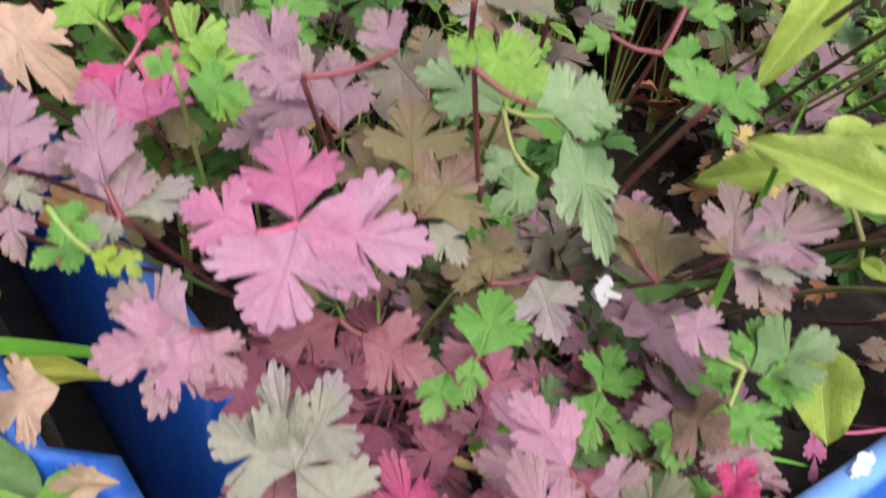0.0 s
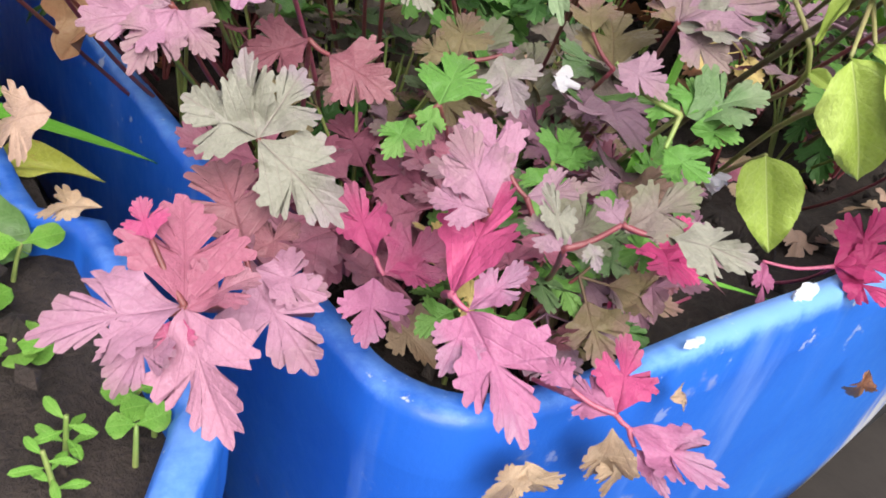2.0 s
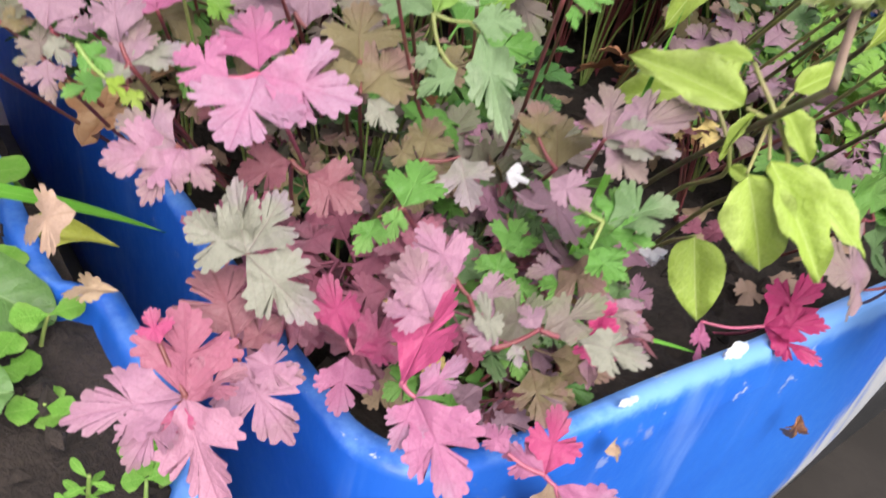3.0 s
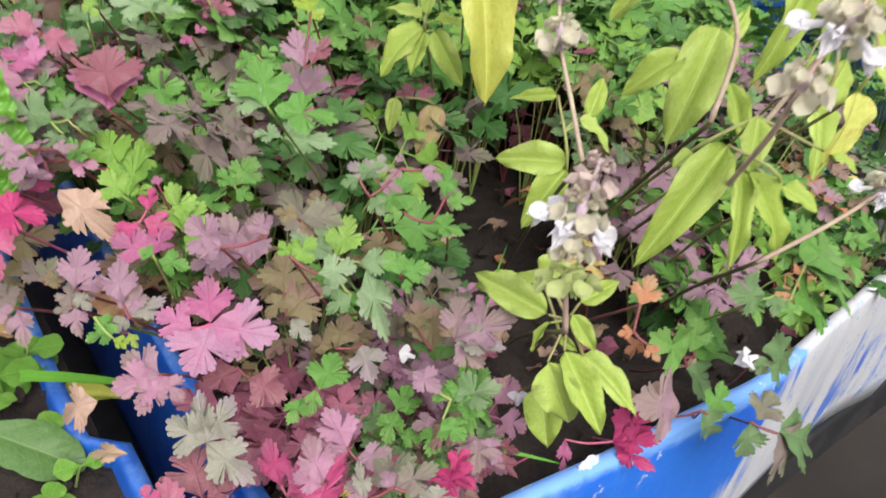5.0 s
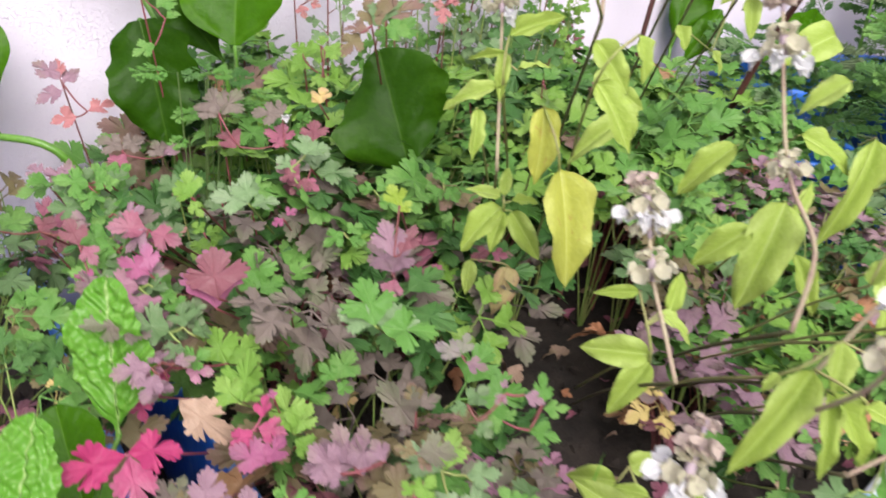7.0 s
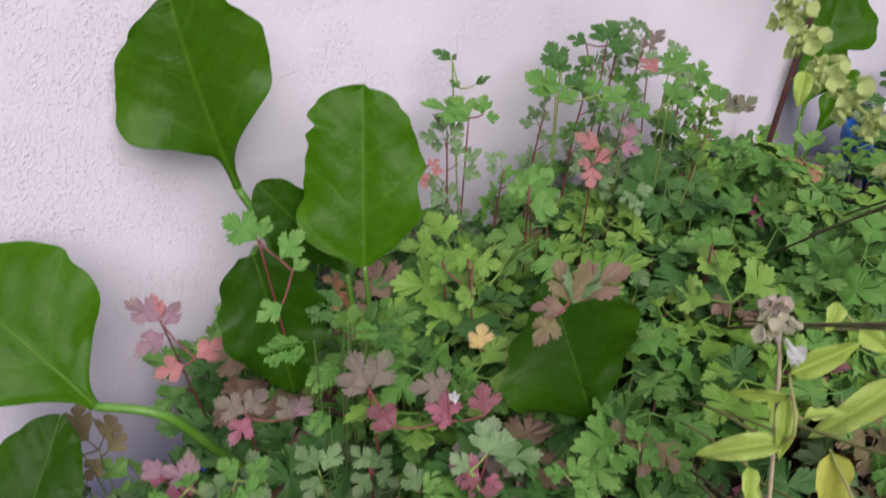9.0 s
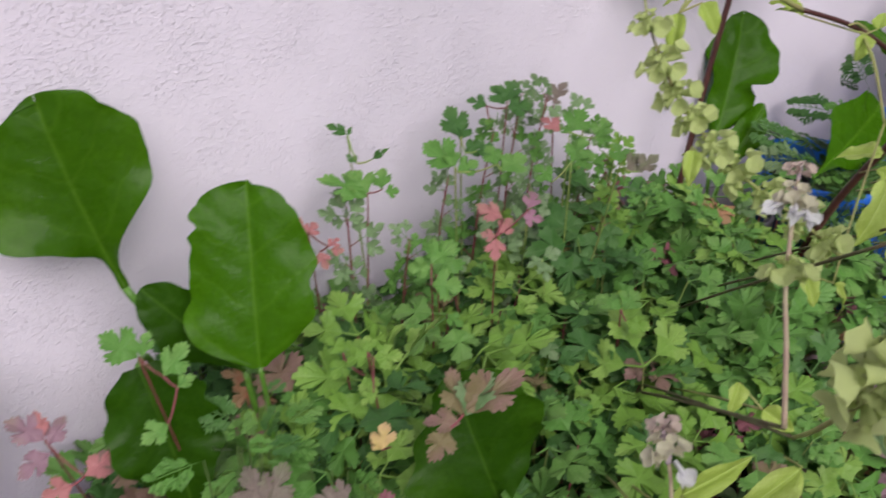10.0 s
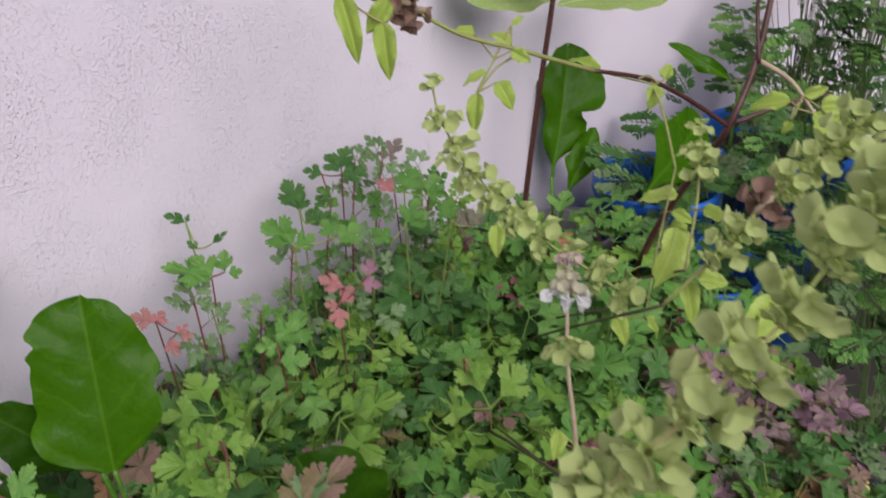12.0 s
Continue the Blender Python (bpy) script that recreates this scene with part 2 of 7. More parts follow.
def plaster():
    """Lilac-white plaster: nearly smooth, with scattered grains and small pits."""
    m, tree, b = principled("rough_plaster", 0.85)
    big = noise_of(tree, 4, 4)
    colour = mixed(tree, band(tree, big, 0.3, 0.7), (0.79, 0.725, 0.865), (0.755, 0.695, 0.835))
    # trowelled patches, rougher and smoother by turns
    patch = calc(tree, "MULTIPLY_ADD", band(tree, noise_of(tree, 13, 3, rough=0.6), 0.3, 0.7), 0.9, 0.25)
    pits = band(tree, noise_of(tree, 260, 4, rough=0.6), 0.56, 0.74)
    grains = band(tree, noise_of(tree, 420, 4, rough=0.65), 0.48, 0.78)
    soft = noise_of(tree, 45, 5, rough=0.65)
    colour = mixed(tree, calc(tree, "MULTIPLY", band(tree, noise_of(tree, 140, 2), 0.75, 0.8), 0.7), colour, (0.34, 0.31, 0.35))
    tree.links.new(colour, b.inputs["Base Color"])
    rough = calc(tree, "SUBTRACT", calc(tree, "MULTIPLY", grains, 0.9), calc(tree, "MULTIPLY", pits, 0.8))
    relief = calc(tree, "ADD", calc(tree, "MULTIPLY", rough, patch), calc(tree, "MULTIPLY", soft, 1.1))
    bump(tree, b, relief, 0.68, 0.0013)
    return m


def blue_plastic(name, paint, worn=0.8):
    """Scuffed blue plastic; paint: how much white paint has run over it."""
    m, tree, b = principled(name, 0.38)
    big = noise_of(tree, 9, 4)
    fine = noise_of(tree, 120, 5, rough=0.7)
    colour = mixed(tree, band(tree, big, 0.3, 0.7), (0.014, 0.11, 0.55), (0.024, 0.165, 0.66))
    tc = tree.nodes.new("ShaderNodeTexCoord")
    stretch = tree.nodes.new("ShaderNodeMapping")
    stretch.inputs["Rotation"].default_value = (0, radians(35), 0)
    stretch.inputs["Scale"].default_value = (40, 40, 5)
    tree.links.new(tc.outputs["Object"], stretch.inputs[0])
    streak = node(tree, "ShaderNodeTexNoise", Scale=1.0, Detail=5.0, Roughness=0.6)
    tree.links.new(stretch.outputs[0], streak.inputs["Vector"])
    colour = mixed(tree, calc(tree, "MULTIPLY", band(tree, streak.outputs["Fac"], 0.55, 0.8), 0.35), colour, (0.3, 0.47, 0.8))
    dirt = band(tree, noise_of(tree, 30, 6, rough=0.7), 0.62, 0.72)
    colour = mixed(tree, calc(tree, "MULTIPLY", dirt, 0.4), colour, (0.38, 0.4, 0.42))
    sep = tree.nodes.new("ShaderNodeSeparateXYZ")
    tree.links.new(tc.outputs["Object"], sep.inputs[0])
    rim = band(tree, calc(tree, "MULTIPLY_ADD", fine, 0.012, sep.outputs[2]), 0.276, 0.285)
    colour = mixed(tree, calc(tree, "MULTIPLY", rim, worn), colour, (0.2, 0.42, 0.86))
    chips = calc(tree, "MULTIPLY", band(tree, noise_of(tree, 75, 5, rough=0.65), 0.63, 0.68), band(tree, sep.outputs[2], 0.235, 0.28))
    colour = mixed(tree, calc(tree, "MULTIPLY", chips, 0.8), colour, (0.62, 0.66, 0.7))
    if paint:
        reach = calc(tree, "ADD", sep.outputs[0], calc(tree, "MULTIPLY", calc(tree, "SUBTRACT", sep.outputs[2], 0.28), -0.55))
        reach = calc(tree, "ADD", reach, calc(tree, "MULTIPLY_ADD", streak.outputs["Fac"], 0.16, -0.08))
        mask = band(tree, reach, 0.255, 0.275)
        holes = band(tree, fine, 0.25, 0.45)
        mask = calc(tree, "MULTIPLY", mask, holes)
        gaps = calc(tree, "MULTIPLY", band(tree, streak.outputs["Fac"], 0.5, 0.58), 0.85)
        mask = calc(tree, "MULTIPLY", mask, calc(tree, "SUBTRACT", 1.0, calc(tree, "MULTIPLY", gaps, band(tree, noise_of(tree, 26, 4), 0.42, 0.55))))
        colour = mixed(tree, mask, colour, mixed(tree, band(tree, streak.outputs["Fac"], 0.35, 0.65), (0.56, 0.57, 0.59), (0.42, 0.45, 0.49)))
    tree.links.new(colour, b.inputs["Base Color"])
    tree.links.new(calc(tree, "MULTIPLY_ADD", fine, 0.3, 0.25), b.inputs["Roughness"])
    bump(tree, b, calc(tree, "ADD", fine, streak.outputs["Fac"]), 0.25, 0.0012)
    return m


PLASTER = plaster()
BLUE = blue_plastic("blue_plastic", False)
BLUE_POT = blue_plastic("blue_pot_plastic", False, 0.0)
BLUE_PAINTED = blue_plastic("blue_plastic_painted", True)
SCUFF = plain_material("scuff_white", (0.75, 0.78, 0.82), (0.5, 0.62, 0.8), 200, 0.7)
BLACK = plain_material("black_plastic", (0.016, 0.017, 0.018), (0.03, 0.03, 0.032), 30, 0.45, 0.0004)
GREY_POT = plain_material("grey_plastic", (0.22, 0.2, 0.24), (0.16, 0.15, 0.18), 30, 0.6)
GROUND = plain_material("ground_concrete", (0.035, 0.029, 0.025), (0.022, 0.018, 0.015), 6, 0.9, 0.002)
PLAIN_GREY = plain_material("cement", (0.4, 0.38, 0.37), (0.34, 0.33, 0.32), 5, 0.9, 0.002)


# ---- building blocks ----
def made(name, verts, faces, mat, uvs=None, smooth=True):
    me = bpy.data.meshes.new(name)
    me.from_pydata([tuple(v) for v in verts], [], faces)
    if uvs is not None:
        layer = me.uv_layers.new(name="UVMap")
        flat = np.array(uvs, float)[[l.vertex_index for l in me.loops]]
        layer.data.foreach_set("uv", flat.ravel())
    if smooth:
        me.polygons.foreach_set("use_smooth", [True] * len(me.polygons))
    if mat:
        me.materials.append(mat)
    return me


def from_bm(name, bm, mat, smooth=False):
    me = bpy.data.meshes.new(name)
    bm.to_mesh(me)
    bm.free()
    if smooth:
        me.polygons.foreach_set("use_smooth", [True] * len(me.polygons))
    me.materials.append(mat)
    return me


def under(ob, parent, m=None):
    """Hangs ob below parent; m is its pose in the world."""
    ob.parent = parent
    ob.matrix_parent_inverse = HOME[parent.name].inverted()
    ob.matrix_basis = m if m is not None else Matrix()
    HOME[ob.name] = ob.matrix_basis.copy()
    return ob


HOME = {}


def thing(name, place, label, category, group="", kind=""):
    ob = new(name)
    ob.empty_display_size = 0.01
    ob.matrix_basis = Matrix.Translation(place)
    HOME[ob.name] = ob.matrix_basis.copy()
    return tagged(ob, label, category, group, kind)


def part(name, mesh, parent, m=None, label="", mat=None):
    ob = under(new(name, mesh), parent, m)
    if mat:
        ob.material_slots[0].link = "OBJECT"
        ob.material_slots[0].material = mat
    return tagged(ob, label) if label else ob


def solid(name, mesh, label, category, kind="", group=""):
    ob = new(name, mesh)
    HOME[ob.name] = Matrix()
    return tagged(ob, label, category, group, kind)


def box(x0, x1, y0, y1, z0, z1, bevel=0.0):
    bm = bmesh.new()
    bmesh.ops.create_cube(bm, size=1.0, matrix=Matrix.Translation(((x0 + x1) / 2, (y0 + y1) / 2, (z0 + z1) / 2)) @ Matrix.Diagonal((x1 - x0, y1 - y0, z1 - z0, 1)))
    if bevel:
        bmesh.ops.bevel(bm, geom=bm.edges[:], offset=bevel, segments=3, affect="EDGES", profile=0.5)
    return bm


def tube(points, radii, sides=8, caps=True, steps=5):
    """Vertices and faces of a round, tapering tube along a smooth line through points."""
    pts = [Vector(p) for p in points]
    line, rr = [], []
    for i in range(len(pts) - 1):
        a, b = pts[max(i - 1, 0)], pts[min(i + 2, len(pts) - 1)]
        for k in range(steps):
            s = k / steps
            p, q = pts[i], pts[i + 1]
            line.append(0.5 * ((2 * p) + (q - a) * s + (2 * a - 5 * p + 4 * q - b) * s * s + (3 * p - a - 3 * q + b) * s**3))
            rr.append(radii[i] + (radii[i + 1] - radii[i]) * s)
    line.append(pts[-1]), rr.append(radii[-1])
    verts, faces = [], []
    side = Vector((0.31, 0.87, 0.1))
    for i, p in enumerate(line):
        d = (line[min(i + 1, len(line) - 1)] - line[max(i - 1, 0)]).normalized()
        u = (side - d * side.dot(d)).normalized()
        v = d.cross(u)
        side = u
        verts += [p + (u * math.cos(a) + v * math.sin(a)) * rr[i] for a in np.linspace(0, 2 * math.pi, sides, endpoint=False)]
    for i in range(len(line) - 1):
        for k in range(sides):
            j = (k + 1) % sides
            faces.append((i * sides + k, i * sides + j, (i + 1) * sides + j, (i + 1) * sides + k))
    if caps:
        faces.append(tuple(range(sides - 1, -1, -1)))
        faces.append(tuple((len(line) - 1) * sides + k for k in range(sides)))
    return verts, faces


# ---- leaf shapes, base at the origin, length 1 along y ----
def lobed(seed, fine=3, rings=4, deep=0.5, narrow=1.0, droop=0.22):
    """A coriander leaflet: a wedge base, two side lobes parted by clefts from the middle one, all with blunt teeth."""
    r = random.Random(seed)
    bend = r.uniform(-0.12, 0.12)
    half = []
    for side in (1, -1):
        def j(k=0.016):
            return r.uniform(-k, k)
        low, out, d = r.uniform(-0.05, 0.04), r.uniform(0.86, 1.1), deep * r.uniform(0.75, 1.15)
        pts = [(0.045, 0.985 + j()), (0.065, 0.905), (0.125 + j(), 0.935 + j()), (0.165 + j(), 0.885), (0.14, 0.815), (0.21 + j(), 0.835 + j()), (0.24 + j(), 0.775), (0.205, 0.715), (0.24 + j(), 0.69 + j()), (0.22 - 0.03 * d, 0.62),
               (0.18 - 0.13 * d, 0.5 - 0.06 * d),
               (0.255 - 0.03 * d, 0.53), (0.32 + j(), 0.625 + j()), (0.375 + j(), 0.63), (0.36, 0.55), (0.435 + j(), 0.57 + j()), (0.465 + j(), 0.515), (0.4, 0.46), (0.475 + j(), 0.425 + j()), (0.465 + j(), 0.36), (0.385, 0.355), (0.395 + j(), 0.285 + j()),
               (0.34, 0.25), (0.27, 0.235), (0.17, 0.15), (0.08, 0.07), (0.03, 0.025)]
        half.append([(x * 1.1 * narrow * out * side, y + (low if x > 0.26 else 0)) for x, y in pts])
    line = [(0.0, 1.0 + r.uniform(-0.03, 0.03))] + half[0] + [(0.0, 0.0)] + half[1][::-1]
    n = len(line)
    centre = Vector((0, 0.42))
    edge = []
    for i in range(n):
        p0, p1, p2, p3 = (Vector(line[(i + k) % n]) for k in (-1, 0, 1, 2))
        for k in range(fine):
            u = k / fine
            edge.append(p1 + (p2 - p1) * u + 0.42 * u * (1 - u) * ((p1 - p0) * (1 - u) - (p3 - p2) * u))
    ph, cup, lean, tip_up = r.uniform(0, 6.28), r.uniform(-0.35, 0.45), r.uniform(-0.15, 0.15), r.uniform(-0.5, 0.5)

    def lift(x, y, f):
        z = -droop * (y - 0.1) ** 2 * 0.9 + 0.2 * abs(x) - cup * x * x + lean * x + tip_up * x * (y - 0.45)
        return z + 0.03 * math.sin(8 * x + 5 * y + ph) + 0.04 * f * f * math.sin(5 * math.atan2(x, y - 0.42) + ph)

    verts, uvs, faces = [(0, centre.y, lift(0, centre.y, 0))], [tuple(centre)], []
    m = len(edge)
    for ring in range(1, rings + 1):
        f = ring / rings
        for p in edge:
            q = centre.lerp(p, f)
            verts.append((q.x + bend * (q.y - 0.1) ** 2, q.y, lift(q.x, q.y, f))), uvs.append((q.x, q.y))
    for k in range(m):
        j = (k + 1) % m
        faces.append((0, 1 + j, 1 + k))
        for ring in range(rings - 1):
            a, b = 1 + ring * m, 1 + (ring + 1) * m
            faces.append((a + k, a + j, b + j, b + k))
    return verts, uvs, faces


def blade(seed, width, long=22, wide=8, wave=0.02, droop=0.25, fold=0.25, serrate=0.0, shape=1.0, blister=0.0, twist=0.0, blunt=False):
    """An undivided leaf with a midrib: rows across, from stalk to tip."""
    r = random.Random(seed)
    ph = [r.uniform(0, 6.28) for _ in range(6)]
    side_bend = r.uniform(-0.08, 0.08)
    verts, uvs, faces = [], [], []
    for i in range(long + 1):
        t = i / long
        w = width * 0.5 * (math.sin(math.pi * t ** (0.72 * shape)) ** 0.75 * (1 - 0.12 * t) + 0.012)
        if blunt:
            rise = min(t / 0.55, 1.0)
            w = width * 0.5 * (0.1 + 0.9 * rise * rise * (3 - 2 * rise)) * math.sqrt(max(0.0, 1 - (max(0.0, t - 0.55) / 0.452) ** 2.4)) + 0.001
        w *= 1 + 0.05 * math.sin(9 * t + ph[0]) + (0.03 * math.sin(23 * t + ph[4]) if blunt else 0)
        for k in range(wide + 1):
            s = 2 * k / wide - 1
            ww = w * (1 - serrate * (i % 2) * abs(s) ** 3)
            x = s * ww + side_bend * t * t
            y = t + 0.04 * abs(s) * (0.5 - t)
            z = -droop * t * t + fold * abs(s) * ww * (1 - abs(s) * 0.55)
            z += wave * abs(s) ** 3 * math.sin(12 * t + ph[1] + (2.0 if s > 0 else 0)) + wave * 0.35 * abs(s) ** 4 * math.sin(27 * t + ph[2 if s > 0 else 3])
            z += twist * x * t
            if blister:
                z += blister * abs(math.sin(34 * (t - abs(x) * 0.9))) * (1 - math.exp(-abs(x) * 30)) + blister * 0.7 * math.sin(75 * x + ph[4]) * math.sin(70 * y + ph[5])
            verts.append((x, y, z)), uvs.append((s * ww, t))
    n = wide + 1
    for i in range(long):
        for k in range(wide):
            faces.append((i * n + k, i * n + k + 1, (i + 1) * n + k + 1, (i + 1) * n + k))
    return verts, uvs, faces


def chard_blade(seed, width, long=44, wide=18, wave=0.03, droop=0.12, fold=0.2, blister=0.0, neck=0.3, bite=None, curl=0.0, stretch=0.0, sides=None):
    """A broad, round-ended leaf that narrows into its stalk, with uneven, wavy edges; bite: side, place and depth of a nibbled notch; curl: how far one lower lobe turns up; sides: half widths of the two sides at even steps from stalk to tip."""
    r = random.Random(seed)
    ph = [r.uniform(0, 6.28) for _ in range(10)]
    bend = r.uniform(-0.06, 0.06)
    verts, uvs, faces = [], [], []
    for i in range(long + 1):
        t = math.sin(0.5 * math.pi * i / long)
        rise = min(t / (neck + 0.25), 1.0)
        full = 0.06 + 0.94 * (rise * rise * (3 - 2 * rise)) ** 1.1
        peak = 0.5
        cap = math.sqrt(max(0.0, 1 - (max(0.0, t - peak) / (1.0 - peak)) ** 2))
        for k in range(wide + 1):
            s = 2 * k / wide - 1
            p = 0 if s < 0 else 4
            if sides:
                row = sides[0 if s < 0 else 1]
                at = min(t * (len(row) - 1), len(row) - 1.0001)
                q = int(at)
                f = at - q
                c0, c1, c2, c3 = row[max(q - 1, 0)], row[q], row[q + 1], row[min(q + 2, len(row) - 1)]
                w = 0.5 * (2 * c1 + (c2 - c0) * f + (2 * c0 - 5 * c1 + 4 * c2 - c3) * f * f + (3 * c1 - c0 - 3 * c2 + c3) * f**3)
                if q == len(row) - 2:
                    w = c1 * math.sqrt(max(0.0, 1 - f * f))
                w *= width * 0.5 * (1 + 0.02 * math.sin(23 * t + ph[p]) + 0.015 * math.sin(43 * t + ph[p + 1]))
                full = min(1.0, t * 3)
            else:
                w = width * 0.5 * full * (0.02 + 0.98 * cap)
                w *= 1 + 0.07 * math.sin(7 * t + ph[p]) + 0.035 * math.sin(17 * t + ph[p + 1]) + 0.015 * math.sin(41 * t + ph[p + 2])
            w *= 1 - 0.035 * (1 - abs(math.sin(10 * t + ph[p + 2]))) ** 2
            if bite and s * bite[0] > 0:
                w *= 1 - bite[2] * math.exp(-(((t - bite[1]) / 0.035) ** 2))
            x = s * w + bend * t * t
            y = t + 0.02 * math.sin(5 * s + ph[3]) * t + stretch * s * t
            # the fold along the midrib, the wavy rim, the puckers between the side veins
            z = -droop * t * t + fold * abs(s) * w * (1 - abs(s) * 0.6)
            z += wave * (1 - t**4) * abs(s) ** 2.5 * math.sin(9 * t + ph[p + 3]) * (0.3 + full) + wave * 0.3 * abs(s) ** 4 * math.sin(25 * t + ph[p])
            if s < 0:
                z += curl * max(0.0, -x / width - 0.06) * max(0.0, 0.52 - t) * 3.0
            v = t - abs(x) * 0.85
            z += 0.011 * abs(math.sin(17 * v + ph[1])) ** 0.7 * min(1, abs(x) * 14) + 0.003 * math.sin(31 * x + ph[2]) * math.sin(24 * y + ph[4])
            if blister:
                z += blister * abs(math.sin(30 * v)) * (1 - math.exp(-abs(x) * 30)) + blister * 0.9 * math.sin(48 * x + 2.5 * math.sin(11 * y + ph[6]) + ph[4]) * math.sin(46 * y + 3 * math.sin(13 * x + ph[7]) + ph[5])
            verts.append((x, y, z)), uvs.append((s * w, t))
    n = wide + 1
    for i in range(long):
        for k in range(wide):
            faces.append((i * n + k, i * n + k + 1, (i + 1) * n + k + 1, (i + 1) * n + k))
    return verts, uvs, faces


def leaflet_mesh(name, shape, mat=None):
    v, u, f = shape
    return made(name, v, f, mat or LEAF["green"], u)


LEAFLETS = [leaflet_mesh("coriander_leaflet", lobed(s, 2, 4, 0.6 + 0.15 * (s % 4))) for s in range(16)]


def trifoliate(seed, fine, rings, narrow=0.94, deep=0.95):
    """Three or five lobed leaflets on short stalks, as one leaf; length about 1."""
    r = random.Random(seed)
    verts, uvs, faces = [], [], []
    spec = [(0, 0.32, 0.62, 0), (62 + r.uniform(-8, 8), 0.3, 0.55, 0), (-62 + r.uniform(-8, 8), 0.3, 0.55, 0)]
    if seed % 3 == 0:
        spec += [(88, 0.1, 0.42, -0.12), (-88, 0.1, 0.42, -0.12)]
    for turn, off, size, back in spec:
        v, u, f = lobed(seed * 7 + int(turn) + 200, fine, rings, deep, narrow)
        m = Matrix.Translation((0, back, 0)) @ Euler((radians(r.uniform(-22, 8)), radians(r.uniform(-18, 18)), radians(-turn))).to_matrix().to_4x4() @ Matrix.Translation((0, off * 0.7, 0)) @ Matrix.Scale(size, 4)
        start = len(verts)
        verts += [m @ Vector(p) for p in v]
        uvs += u
        faces += [tuple(start + i for i in q) for q in f]
        sv, sf = tube([m @ Vector((0, 0.03, 0)), Vector((0, back, 0))], [0.012, 0.016], 4, False, 1)
        start = len(verts)
        verts += sv
        uvs += [(0, 0.02)] * len(sv)
        faces += [tuple(start + i for i in q) for q in sf]
    return made("coriander_leaf", verts, faces, LEAF["green"], uvs)


COMPOUND = [trifoliate(s, 1, 2, 0.92, 0.65 + 0.15 * (s % 4)) for s in range(16)]


def feather(seed):
    """A finely divided leaf: a rib with side ribs, each cut into narrow points; length 1."""
    r = random.Random(seed)
    verts, uvs, faces = [], [], []

    def point(a, d, long, wide):
        start = len(verts)
        side = Vector((-d.y, d.x, 0)) * wide
        verts.extend((a, a + d * long * 0.55 + side, a + d * long + Vector((0, 0, -0.03)), a + d * long * 0.55 - side))
        uvs.extend([(p.x, p.y) for p in verts[start:]])
        faces.append((start, start + 3, start + 2, start + 1))

    point(Vector((0, 0, 0)), Vector((0, 1, 0)), 1.0, 0.012)
    for k in range(7):
        y = 0.22 + 0.11 * k
        for s in (-1, 1):
            a = radians(s * r.uniform(42, 62))
            d = Vector((math.sin(a), math.cos(a), r.uniform(-0.25, 0.15)))
            long = (0.42 - 0.3 * abs(k / 6 - 0.35)) * r.uniform(0.8, 1.15)
            base = Vector((0, y, -0.12 * y * y))
            point(base, d, long, 0.03)
            for f in (0.3, 0.5, 0.7):
                for q in (-1, 1):
                    b = a + q * radians(r.uniform(32, 50))
                    point(base + d * long * f, Vector((math.sin(b), math.cos(b), d.z)), long * (0.62 - 0.4 * f), 0.034)
    return made("feathery_leaf", verts, faces, LEAF["green"], uvs, False)


FEATHERY = [feather(s) for s in range(5)]
BASIL = [leaflet_mesh("basil_leaf", blade(s, 1.0, 24, 10, 0.05, 0.18 + 0.12 * (s % 3), 0.62, 0.022, 1.0, 0.003, 0.25 * (s % 3 - 1)), LEAF["basil"]) for s in range(5)]


sv, sf = tube([(0, 0, 0), (0, 0, 0.5), (0, 0, 1)], [1, 0.85, 0.65], 6, True, 1)
STALK = made("stalk", sv, sf, STEM_GREEN)


def axis_pose(a, b, wide, up=Vector((0, 0, 1))):
    """A pose that takes z from a to b, with the sides scaled to wide."""
    a, b = Vector(a), Vector(b)
    d = b - a
    turn = d.to_track_quat("Z", "Y").to_matrix().to_4x4()
    return Matrix.Translation(a) @ turn @ Matrix.Diagonal((wide, wide, d.length, 1))


def stem(parent, points, r0, r1, mat, name="stem", sides=7):
    radii = list(np.linspace(r0, r1, len(points)))
    v, f = tube(points, radii, sides)
    return part(name, made(name, v, f, mat), parent)


OPEN_SIDE = Vector((-0.42, -0.5, 0.76))


def leaf_pose(base, tip, wide, r, facing=OPEN_SIDE, loose=0.25, lift=1.0):
    """A leaf from base to tip, its upper side turned to the open side of the bed."""
    base, tip = Vector(base), Vector(tip)
    y = tip - base
    size = y.length
    y = y.normalized()
    n = facing.normalized() + Vector((r.uniform(-loose, loose), r.uniform(-loose, loose), r.uniform(-loose, loose)))
    z = (n - y * n.dot(y)).normalized()
    x = y.cross(z)
    turn = Matrix((x, y, z)).transposed().to_4x4()
    return Matrix.Translation(base) @ turn @ Matrix.Diagonal((size * wide, size, size * lift, 1))


# ---- the place: wall, ground, planters ----
SOIL_Z = 0.25


def plain_box(name, dims, mat, label, category):
    return solid(name, from_bm(name, box(*dims), mat), label, category, "structure")


plain_box("wall_north", (-3.0, 3.5, 0.0, 0.15, -0.02, 2.6), PLASTER, "lilac-white rough plastered garden wall", "wall")
plain_box("ground", (-40.0, 40.0, -40.0, 40.0, -0.1, 0.0), GROUND, "dark damp concrete ground below the planters", "ground")


